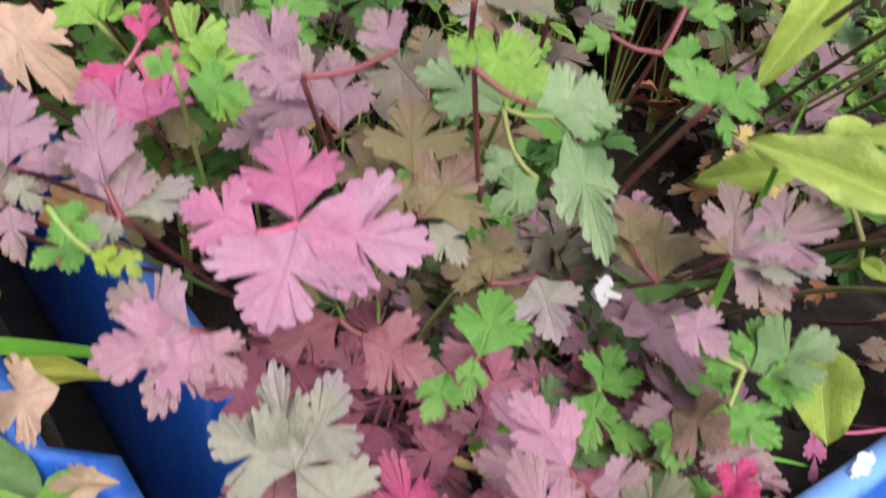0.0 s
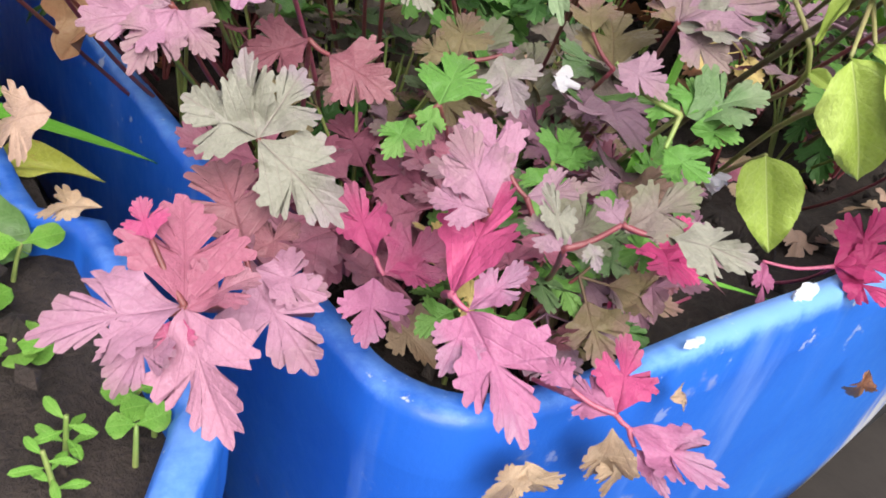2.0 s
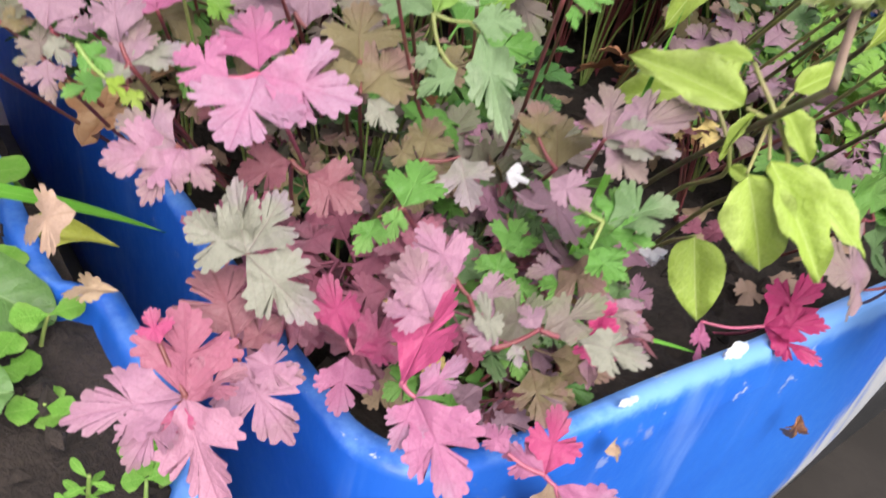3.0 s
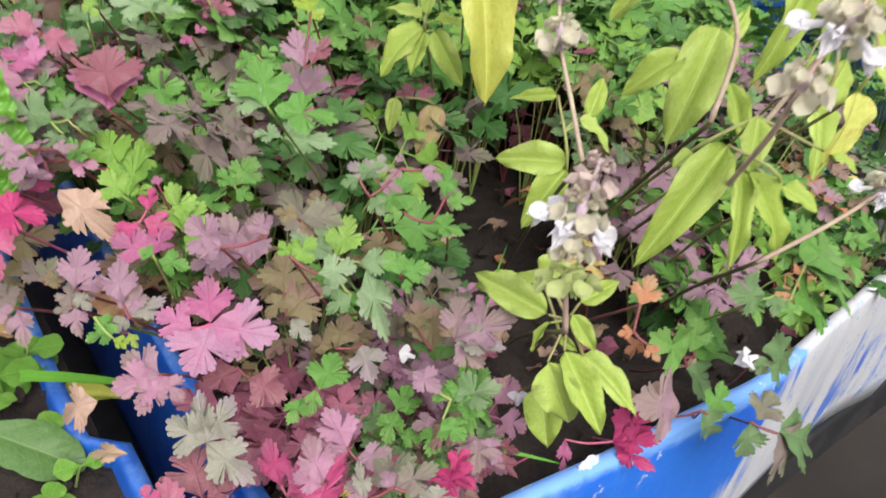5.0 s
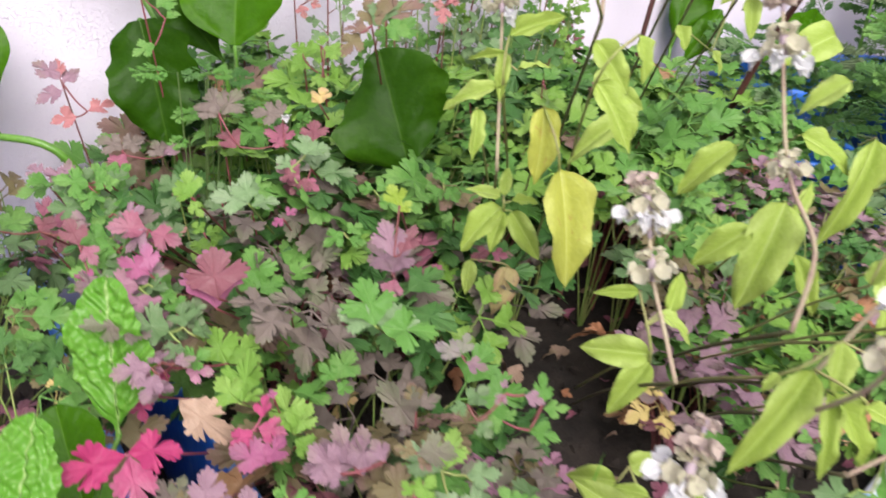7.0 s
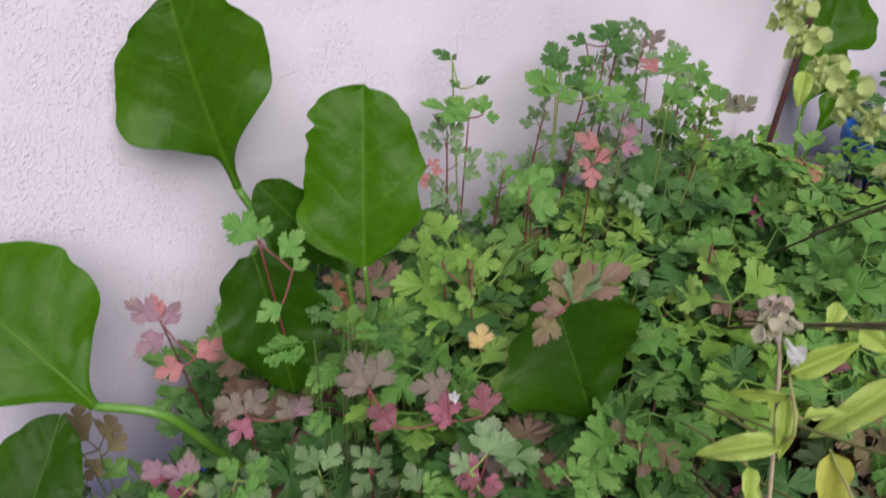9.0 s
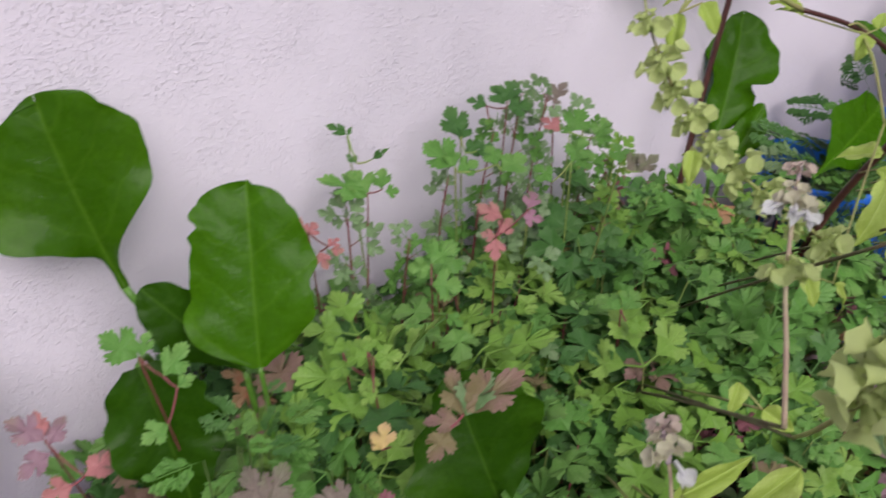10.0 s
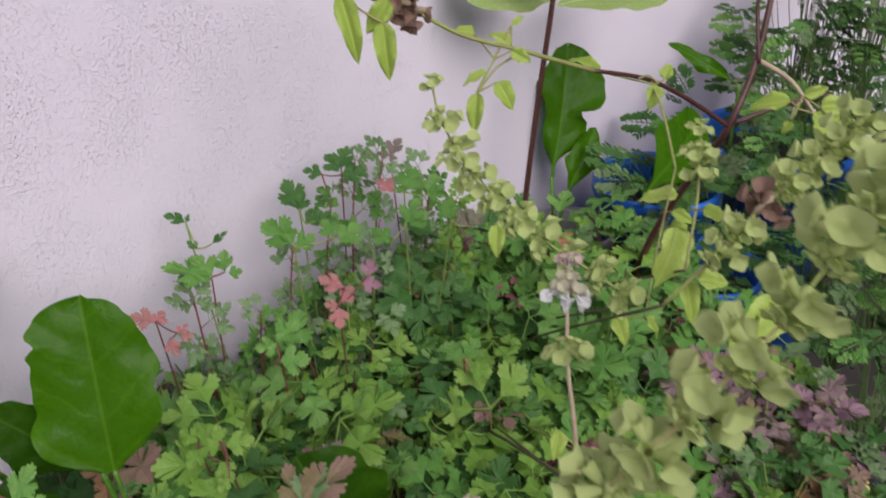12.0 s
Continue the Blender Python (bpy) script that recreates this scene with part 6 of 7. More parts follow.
def thicket():
    r = random.Random(11)
    spots = []
    tries = 0
    while len(spots) < 240 and tries < 9000:
        tries += 1
        x, y = r.uniform(-0.05, 0.54), r.uniform(-0.55, -0.045)
        along = min(max(((x - 0.05) * 0.17 + (y + 0.5) * 0.17) / 0.0578, 0), 1)
        if math.hypot(x - 0.05 - 0.17 * along, y + 0.5 - 0.17 * along) < 0.058:
            continue
        if y < -0.515 or (y < -0.49 and x > 0.0) or (y < -0.46 and 0.02 < x < 0.22):
            continue
        if y < -0.38 and x < -0.026:
            continue
        gap = 0.029 if y > -0.3 else 0.03
        if all((x - a) ** 2 + (y - b) ** 2 > gap * gap for a, b in spots):
            spots.append((x, y))
    while spots:
        x, y = spots.pop(0)
        near = sorted(spots, key=lambda p: (p[0] - x) ** 2 + (p[1] - y) ** 2)[:2 if y > -0.3 else 1]
        for p in near:
            spots.remove(p)
        if y < -0.43 and x < 0.05:
            shades = ["mauve", "mauve", "olive", "greymauve", "green", "greengrey", "rosemauve"]
        elif y < -0.3 and x < 0.12:
            shades = ["green", "green", "darkgreen", "greymauve", "olive", "darkgreen", "limegreen"]
        elif x < 0.03 and y > -0.2:
            shades = ["green", "darkgreen", "darkgreen", "green", "darkgreen", "olive"]
        elif y > -0.27:
            shades = ["green", "green", "limegreen", "darkgreen", "green", "green", "limegreen", "darkgreen"] if x > 0.06 else ["green", "darkgreen", "greengrey", "darkgreen"]
        elif x < 0.1:
            shades = ["green", "darkgreen", "rosemauve", "greymauve", "olive", "greymauve", "redbrown", "green", "mauve"]
        else:
            shades = ["green", "darkgreen", "limegreen", "greengrey", "olive", "darkgreen", "mauve", "green"]
        roots = []
        for px, py in [(x, y), *near]:
            low = 0.02 if py < -0.42 and px < 0.06 else 0.0
            low += 0.05 if py > -0.24 and -0.02 < px < 0.03 else 0.085 if py > -0.3 and px <= -0.02 else 0.0
            roots.append((px, py, canopy(px, py) - r.uniform(0.0, 0.03) - low))
        thicket_plant(roots, r, shades, 0.051 if y > -0.3 else 0.041)
    # small plants in front
    for k in range(22):
        x, y = -0.028 + 0.08 * r.random(), -0.545 + 0.095 * r.random()
        if x > 0.03 and y < -0.5:
            continue
        thicket_plant([(x, y, 0.295 + 0.2 * (y + 0.545) + r.uniform(0, 0.015))], r, ["mauve", "rosemauve", "olive", "greymauve", "green", "greengrey", "mauvepink"], 0.027, 0.022)
    # herbs at the back of the side trough
    for k in range(16):
        x, y = r.uniform(-0.24, -0.125), r.uniform(-0.34, -0.08)
        thicket_plant([(x, y, r.uniform(0.33, 0.37))], r, ["mauve", "green", "darkgreen", "greengrey", "olive", "rosemauve"], 0.034)


thicket()


def fringe():
    """Leaves that hang out over the trough's end, towards the wall."""
    r = random.Random(23)
    for k in range(22):
        y = -0.4 + 0.2 * k / 21
        far = (y + 0.4) / 0.2
        p = Vector((-0.08 - r.uniform(0, 0.04), y, 0.375 + 0.025 * far + r.uniform(-0.015, 0.02)))
        c = r.choice(["mauve", "greymauve", "pinkmauve", "olive", "greengrey", "green"] if far < 0.55 else ["green", "darkgreen", "greengrey", "greymauve", "green", "coral"])
        rows = []
        for i in range(r.randint(4, 6)):
            a = i * 1.4 + r.uniform(-0.3, 0.3)
            d = Vector((math.cos(a) * 0.8 - 0.2, math.sin(a) * 0.8, r.uniform(-0.2, 0.5))) * r.uniform(0.014, 0.022)
            q = p + d * 0.35
            rows.append((q, q + d, c if r.random() < 0.7 else r.choice(["green", "mauve", "greengrey"]), r.uniform(0.8, 1.05)))
        coriander(rows)


fringe()


def litter():
    """Dead pink and tan leaves strewn over the soil."""
    r = random.Random(41)
    for n, mat in ((46, "dry"), (34, "cream"), (30, "rosemauve"), (26, "rust")):
        verts, uvs, faces = [], [], []
        for k in range(n):
            x, y = r.uniform(-0.05, 0.5), r.uniform(-0.56, -0.25)
            y = max(y, -0.555 + bowed(x))
            v, u, f = lobed(k + 900, 1, 2, 0.4, 1.0, r.uniform(0.3, 1.2))
            m = Matrix.Translation((x, y, SOIL_Z + r.uniform(0.006, 0.014))) @ Euler((r.uniform(-0.5, 0.5), r.uniform(-0.5, 0.5), r.uniform(0, 6.28))).to_matrix().to_4x4() @ Matrix.Scale(r.uniform(0.008, 0.019), 4)
            faces += [tuple(len(verts) + i for i in q) for q in f]
            verts += [m @ Vector(p) for p in v]
            uvs += u
        solid("leaf_litter", made("leaf_litter", verts, faces, LEAF[mat], uvs), f"{WORDS[mat]} fallen leaves strewn over the soil", "leaf litter", "stuff")


litter()


def tall_coriander(x, y, top, r, shades, lean=0.0):
    """A coriander plant run up to flower: an upright dark stem with small cut leaves on short side shoots."""
    root = Vector((x, y, SOIL_Z - 0.003))
    tip = Vector((x + lean, y - r.uniform(0.0, 0.012), top))
    colour = r.choice(shades)
    ob = thing("coriander_plant", root, f"tall coriander stem before the wall with {WORDS[colour]} leaves", "herb", "coriander in the trough")
    side = Vector((r.uniform(-0.008, 0.008), 0, 0))
    mat = STEM_RED if r.random() < 0.6 else STEM_GREEN
    stem(ob, [root, root.lerp(tip, 0.5) + side, root.lerp(tip, 0.8) + side, tip], 0.0012, 0.0006, mat)
    count = r.randint(7, 9)
    for k in range(count):
        f = 0.55 + 0.45 * k / (count - 1)
        p = root.lerp(tip, f) + (side * (1 - abs(f - 0.65) / 0.35) if f > 0.3 else side)
        a = k * 2.4 + r.uniform(-0.4, 0.4)
        out = Vector((math.cos(a), 0.6 * math.sin(a) - 0.2, r.uniform(0.5, 1.1))).normalized()
        reach = r.uniform(0.008, 0.022) * (1.35 - f)
        q = p + out * reach
        part("stalk", STALK, ob, axis_pose(p, q, 0.0005), "", mat)
        s = r.uniform(0.021, 0.031) * (1.4 - 0.6 * f)
        c = colour if r.random() < 0.75 else r.choice(shades)
        part("leaf", r.choice(COMPOUND), ob, leaf_pose(q, q + out * s, 1.0, r, Vector((-0.4, -0.6, 0.6))), "", LEAF[c])
    return ob


tr = random.Random(19)
GREENS = ["green", "limegreen", "green", "greengrey", "pale"]
for tx, ty, tz, tl in ((0.225, -0.05, 0.525, 0.0), (0.25, -0.06, 0.555, 0.012), (0.285, -0.05, 0.575, 0.01), (0.322, -0.045, 0.56, 0.015),
                       (0.35, -0.05, 0.54, 0.02), (0.372, -0.05, 0.52, 0.01), (0.395, -0.06, 0.5, 0.01), (0.415, -0.05, 0.48, 0.01), (0.18, -0.06, 0.49, 0.0), (0.145, -0.06, 0.53, -0.015), 
                       (0.27, -0.09, 0.52, 0.0), (0.24, -0.1, 0.5, 0.0), (0.36, -0.1, 0.49, 0.0), (0.43, -0.09, 0.46, 0.0)):
    tall_coriander(tx, ty, tz - 0.024, tr, GREENS if tx < 0.36 else GREENS + ["redbrown"], tl)


# ---- chard ----
def chard(base, tip, width, foot, mat, label, seed, face=OPEN_SIDE, wave=0.03, droop=0.12, blister=0.0, wide=18, long=44, fold=0.2, neck=0.3, bite=None, curl=0.0, stretch=0.0, thick=0.0019, ground_at=None, sides=None):
    """One big leaf: a blade with wavy edge and midrib, on a stalk down to the soil."""
    base, tip, foot = Vector(base), Vector(tip), Vector(foot)
    root = Vector((*(ground_at or (foot.x + 0.01, foot.y)), SOIL_Z - 0.004))
    ob = thing("chard_leaf", root, label, "leaf vegetable")
    v, u, f = chard_blade(seed, width / (tip - base).length, long, wide, wave, droop, fold, blister, neck, bite, curl, stretch, sides)
    m = leaf_pose(base, tip, 1.0, random.Random(seed), face, 0.05)
    part("blade", made("blade", v, f, LEAF[mat], u), ob, m)
    along = [m @ (Vector(v[i * (wide + 1) + wide // 2]) - Vector((0, 0, 0.006))) for i in range(0, long, 5)]
    stem(ob, [root, root.lerp(foot, 0.7), foot, base], thick * 1.3, thick, STEM_CHARD, "stalk", 8)
    stem(ob, [base] + along[1:-3], thick * 0.24, 0.00005, CHARD_RIB, "midrib", 8)
    return ob


CHARD_RIB = plain_material("chard_rib", (0.055, 0.15, 0.012), (0.07, 0.175, 0.018), 50, 0.4)
STEM_CHARD = plain_material("stem_chard", (0.09, 0.23, 0.025), (0.12, 0.27, 0.04), 50, 0.4)
NEAR_WALL = Vector((-0.45, -0.75, 0.5))
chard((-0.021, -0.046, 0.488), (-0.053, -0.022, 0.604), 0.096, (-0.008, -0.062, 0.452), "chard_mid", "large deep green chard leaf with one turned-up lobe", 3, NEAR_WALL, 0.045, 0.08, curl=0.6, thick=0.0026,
      sides=((0.055, 0.08, 0.16, 0.48, 0.98, 1.05, 1.03, 0.92, 0.66, 0.0), (0.055, 0.08, 0.2, 0.5, 0.84, 1.0, 1.02, 0.94, 0.7, 0.0)))
chard((0.016, -0.145, 0.472), (0.032, -0.113, 0.571), 0.071, (0.018, -0.148, 0.44), "chard", "large glossy green chard leaf with a nibbled edge", 4, NEAR_WALL, 0.04, 0.06, bite=(-1, 0.78, 0.22), thick=0.0014,
      sides=((0.1, 0.8, 1.06, 1.08, 1.0, 0.94, 0.93, 0.98, 0.76, 0.0), (0.1, 0.5, 0.8, 0.96, 0.9, 1.0, 0.95, 0.83, 0.6, 0.0)))
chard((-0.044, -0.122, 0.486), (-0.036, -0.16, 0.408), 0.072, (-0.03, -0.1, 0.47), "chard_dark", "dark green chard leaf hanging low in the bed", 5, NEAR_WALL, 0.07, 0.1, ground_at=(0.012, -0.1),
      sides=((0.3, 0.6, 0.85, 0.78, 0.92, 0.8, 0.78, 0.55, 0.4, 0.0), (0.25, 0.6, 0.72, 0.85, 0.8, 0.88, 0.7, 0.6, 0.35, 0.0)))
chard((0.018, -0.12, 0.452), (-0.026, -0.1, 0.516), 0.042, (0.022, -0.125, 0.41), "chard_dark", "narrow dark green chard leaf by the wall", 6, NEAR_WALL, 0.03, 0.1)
chard((-0.14, -0.11, 0.406), (-0.197, -0.045, 0.492), 0.1, (-0.108, -0.13, 0.40), "chard", "broad green chard leaf leaning outwards over the trough edge", 7, Vector((-0.3, -0.5, 0.8)), 0.03, 0.15, neck=0.2, ground_at=(0.0, -0.14), thick=0.0027)
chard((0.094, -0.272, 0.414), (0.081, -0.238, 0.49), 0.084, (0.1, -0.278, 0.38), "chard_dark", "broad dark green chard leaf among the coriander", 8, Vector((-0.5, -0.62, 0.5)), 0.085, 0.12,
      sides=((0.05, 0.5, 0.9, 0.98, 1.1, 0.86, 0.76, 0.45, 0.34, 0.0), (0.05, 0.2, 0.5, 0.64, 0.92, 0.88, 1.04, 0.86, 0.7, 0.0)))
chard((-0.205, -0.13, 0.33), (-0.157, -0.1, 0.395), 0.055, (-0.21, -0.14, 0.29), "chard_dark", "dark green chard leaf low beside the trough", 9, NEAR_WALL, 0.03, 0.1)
chard((-0.138, -0.393, 0.356), (-0.133, -0.362, 0.424), 0.038, (-0.152, -0.401, 0.33), "savoy", "bright green crinkled lettuce leaf", 10, Vector((-0.5, -0.6, 0.5)), 0.05, 0.1, 0.026, 40, 80, neck=0.12, thick=0.0013)
chard((-0.2, -0.47, 0.36), (-0.182, -0.44, 0.415), 0.032, (-0.205, -0.48, 0.31), "savoy", "bright green crinkled lettuce leaf at the trough edge", 12, Vector((-0.5, -0.6, 0.5)), 0.05, 0.1, 0.026, 40, 80, neck=0.12, thick=0.0013)
chard((-0.16, -0.42, 0.335), (-0.165, -0.385, 0.375), 0.04, (-0.17, -0.42, 0.3), "chard", "green lettuce leaf low beside the trough", 13, Vector((-0.4, -0.5, 0.7)), 0.04, 0.1)


chard((-0.185, -0.256, 0.405), (-0.178, -0.237, 0.45), 0.032, (-0.186, -0.258, 0.36), "chard", "fresh green lettuce leaf in the side trough", 15, Vector((-0.5, -0.6, 0.5)), 0.04, 0.1, 0.012, 24, 50, thick=0.0012)
chard((-0.21, -0.233, 0.395), (-0.195, -0.222, 0.435), 0.03, (-0.212, -0.235, 0.35), "chard", "green lettuce leaf in the side trough", 16, Vector((-0.5, -0.6, 0.5)), 0.04, 0.1, 0.0, thick=0.0012)


# ---- basil flowers and seed heads ----
def calyx_mesh(seed):
    """One seed cup: a bell that opens outwards along y, with a broad round lip above and two small teeth below."""
    r = random.Random(seed)
    verts, faces = tube([(0, 0.0, 0.0), (0, 0.3, -0.1), (0, 0.62, -0.16)], [0.07, 0.15, 0.2], 10, False, 2)
    seg, rows = 16, 3
    start = len(verts)
    ph = r.uniform(0, 6)

    verts.append(Vector((0, 0.6, 0.04)))
    for i in range(1, rows + 1):
        t = i / rows
        for j in range(seg):
            a = 2 * math.pi * j / seg
            rr = t * (1 + 0.05 * math.cos(5 * a + ph))
            x, v = rr * math.sin(a) * 0.43, rr * math.cos(a) * 0.4
            out = 0.22 * rr * rr + 0.04 * math.sin(3 * a + ph) + 0.5 * x * x
            verts.append(Vector((x, 0.6 - 0.55 * v + out, 0.04 + 0.8 * v + 0.5 * out)))
    for j in range(seg):
        q = (j + 1) % seg
        faces.append((start, start + 1 + q, start + 1 + j))
        for i in range(rows - 1):
            a = start + 1 + i * seg
            faces.append((a + j, a + q, a + seg + q, a + seg + j))
    for side in (-1, 1):
        k = len(verts)
        verts += [Vector((0.02 * side, 0.6, -0.36)), Vector((0.16 * side, 0.6, -0.32)), Vector((0.09 * side, 0.74, -0.42)), Vector((0.09 * side, 0.58, -0.3))]
        faces += [(k, k + 1, k + 2), (k, k + 2, k + 3), (k + 1, k + 3, k + 2)]
    return made("cup", verts, faces, CALYX_SEED)


CUP_SHAPES = [calyx_mesh(s) for s in range(4)]
cv, cf = tube([(0, 0, -0.5), (0, 0, -0.1), (0, 0, 0.22), (0, 0, 0.45)], [0.1, 0.16, 0.17, 0.1], 10, True, 2)
WHORL_CORE = made("whorl", cv, cf, STEM_PALE)
CUPS = {"seed": (CALYX_SEED, 6, -12.0, CALYX_SEED), "flower": (CALYX_FLOWER, 6, -10.0, WHORL_MAUVE), "bud": (CALYX_BUD, 6, 25.0, WHORL_MAUVE), "brown": (CALYX_BROWN, 6, -20.0, STEM_BASIL)}


def whorl(parent, m, kind, r, label=""):
    """A ring of seed cups round a node of the stem; radius about 1 before the pose m."""
    mat, count, close, core = CUPS[kind]
    ob = part("whorl", WHORL_CORE, parent, m, label, core)
    rings = ((-0.06, 0, 0.98), (0.3, 42, 0.5)) if kind == "seed" else ((0.0, 0, 0.92),) if kind != "flower" else ((-0.05, 0, 0.74), (0.3, 35, 0.5))
    for rise, more, size in rings:
        for k in range(count):
            turn = 360 * (k + (0.5 if rise > 0.05 else 0)) / count + r.uniform(-9, 9)
            c = m @ Euler((0, 0, radians(turn))).to_matrix().to_4x4() @ Matrix.Translation((0, 0.1, rise)) @ Euler((radians(close + more + r.uniform(-24, 20)), radians(r.uniform(-18, 18)), 0)).to_matrix().to_4x4() @ Matrix.Scale(size * r.uniform(0.88, 1.12), 4)
            part("cup", r.choice(CUP_SHAPES), ob, c, "", mat)
    return ob


def petal_shape():
    """A white two-lipped basil flower: a short tube, a four-lobed upper lip and a long lower lip, base at the origin, length 1 along y."""
    verts, faces = tube([(0, 0, 0), (0, 0.22, 0.03), (0, 0.42, 0.0)], [0.09, 0.11, 0.17], 10, False, 3)
    for tilt, long, wide, lobes in ((40, 0.46, 0.8, 4), (-30, 0.52, 0.5, 1), (5, 0.4, 0.26, 1)):
        start, rows, seg = len(verts), 6, 14
        m = Matrix.Translation((0.14 if lobes == 1 and wide < 0.3 else 0, 0.36, 0)) @ Euler((radians(tilt), 0, radians(-35 if wide < 0.3 else 0))).to_matrix().to_4x4()
        for i in range(rows + 1):
            t = i / rows
            half = wide * 0.5 * (0.3 + 0.85 * math.sin(math.pi * min(1, t * 0.75 + 0.1))) * math.sqrt(1 - 0.8 * t**5)
            for j in range(seg + 1):
                s = 2 * j / seg - 1
                notch = 0.1 * t**3 * (0.5 - 0.5 * math.cos(s * math.pi * lobes)) if lobes > 1 else 0.14 * t * s * s
                verts.append(m @ Vector((s * half, long * t - notch, 0.12 * s * s - 0.16 * t * t + 0.03 * math.sin(8 * s + t * 5))))
        for i in range(rows):
            for j in range(seg):
                a = start + i * (seg + 1) + j
                faces.append((a, a + 1, a + seg + 2, a + seg + 1))
    return made("petal", verts, faces, PETAL)


PETALS = petal_shape()


STEM_OLD = plain_material("stem_old", (0.12, 0.13, 0.05), (0.1, 0.07, 0.04), 90, 0.7, 0.0004)


def spike(points, whorls, label, mat=STEM_BASIL, root=None, thick=0.0012, drooping=False):
    """A flower or seed spike: a stem from tip to foot, and whorls (place along it from the tip, radius, kind, white flowers)."""
    global count_of_plants
    count_of_plants += 1
    r = random.Random(count_of_plants * 3)
    pts = [Vector(p) for p in points]
    if root is None:
        root = rooted(pts[-1], r)
    else:
        root = Vector(root)
    ob = thing("basil_spike", root, label, "herb", "basil in the trough")
    low = pts[-1]
    stem(ob, pts, thick * 0.5, thick * 0.9, mat)
    stem(ob, [low, low.lerp(root, 0.5) + Vector((0, 0, 0.006)), root], thick * 0.8, thick * 0.8, STEM_OLD, "lower_stem")
    long = [0.0]
    for a, b in zip(pts, pts[1:]):
        long.append(long[-1] + (b - a).length)
    for where, radius, kind, flowers in whorls:
        d = where * long[-1]
        i = max(k for k in range(len(pts) - 1) if long[k] <= d + 1e-9)
        f = (d - long[i]) / (long[i + 1] - long[i])
        p = pts[i].lerp(pts[i + 1], f)
        up = (pts[i] - pts[i + 1]).normalized() * (-1 if drooping else 1)
        turn = up.to_track_quat("Z", "Y").to_matrix().to_4x4() @ Euler((0, 0, r.uniform(0, 6.28))).to_matrix().to_4x4()
        w = whorl(ob, Matrix.Translation(p) @ turn @ Matrix.Diagonal((radius, radius, radius * (0.8 if kind == "seed" else 1.05), 1)), kind, r)
        for k in range(flowers):
            a = 2 * math.pi * (k + r.uniform(-0.2, 0.2)) / flowers + 3.6
            out = (Vector((math.cos(a), math.sin(a), 0)) + up * r.uniform(-0.9, -0.2)).normalized()
            face = OPEN_SIDE
            part("petal", PETALS, w, leaf_pose(p + out * radius * 0.5, p + out * radius * 1.75, 0.62, r, face, 0.3), "white flower" if k == 0 else "")
    return ob


FLOWERS = "mauve-green basil flower spike with white flowers"
spike([(0.011, -0.596, 0.457), (0.005, -0.599, 0.445), (0.000, -0.602, 0.434), (-0.002, -0.606, 0.422), (0.004, -0.606, 0.40)],
      [(0.0, 0.0055, "bud", 0), (0.14, 0.0085, "bud", 0), (0.27, 0.0115, "flower", 5), (0.45, 0.0095, "flower", 0), (0.63, 0.0105, "seed", 0)], FLOWERS)
spike([(0.053, -0.509, 0.508), (0.054, -0.514, 0.499), (0.050, -0.527, 0.475), (0.050, -0.540, 0.455), (0.050, -0.553, 0.435)],
      [(0.0, 0.007, "bud", 0), (0.09, 0.011, "flower", 6), (0.22, 0.0095, "flower", 0), (0.42, 0.0115, "flower", 0)], FLOWERS)
spike([(0.084, -0.628, 0.526), (0.070, -0.627, 0.511), (0.057, -0.628, 0.494), (0.062, -0.62, 0.472), (0.095, -0.585, 0.425)],
      [(0.0, 0.007, "bud", 0), (0.15, 0.0125, "flower", 4), (0.34, 0.012, "flower", 0)], FLOWERS, STEM_BASIL, None, 0.0013)
spike([(0.150, -0.612, 0.545), (0.142, -0.606, 0.53), (0.13, -0.595, 0.5), (0.11, -0.575, 0.43)],
      [(0.0, 0.007, "bud", 0), (0.12, 0.0115, "flower", 4), (0.4, 0.01, "flower", 0)], FLOWERS, STEM_BASIL, None, 0.0013)
spike([(0.153, -0.632, 0.459), (0.140, -0.629, 0.447), (0.119, -0.623, 0.431), (0.1, -0.61, 0.41)],
      [(0.0, 0.006, "bud", 0), (0.27, 0.009, "flower", 3)], FLOWERS, STEM_BASIL, None, 0.0012)
spike([(0.127, -0.500, 0.58), (0.120, -0.523, 0.531), (0.119, -0.536, 0.508), (0.126, -0.552, 0.482), (0.114, -0.560, 0.448)],
      [(0.0, 0.008, "bud", 0), (0.12, 0.0125, "flower", 4), (0.48, 0.0105, "flower", 0)], FLOWERS, STEM_BASIL, None, 0.0015)
spike([(0.072, -0.371, 0.560), (0.070, -0.377, 0.550), (0.067, -0.384, 0.536), (0.062, -0.402, 0.47)],
      [(0.0, 0.007, "bud", 0), (0.08, 0.0115, "flower", 1)], "budding basil spike over the coriander", STEM_BASIL, None, 0.0011)
spike([(0.161, -0.354, 0.637), (0.156, -0.358, 0.625), (0.144, -0.369, 0.597), (0.136, -0.380, 0.575), (0.128, -0.392, 0.545)],
      [(0.0, 0.0065, "bud", 0), (0.1, 0.01, "flower", 5), (0.38, 0.0105, "seed", 0)], FLOWERS, STEM_BASIL, None, 0.0014)
SEEDS = "basil spike with pale green ripening seed cups"
spike([(0.202, -0.230, 0.684), (0.199, -0.238, 0.668), (0.203, -0.246, 0.650), (0.212, -0.252, 0.632), (0.228, -0.258, 0.612), (0.240, -0.270, 0.593), (0.247, -0.290, 0.581), (0.258, -0.315, 0.567), (0.267, -0.338, 0.552)],
      [(0.0, 0.007, "seed", 0)] + [(0.11 + 0.105 * k, 0.0112 + 0.0012 * (k % 3), "seed", 0) for k in range(9)], SEEDS, STEM_PALE)
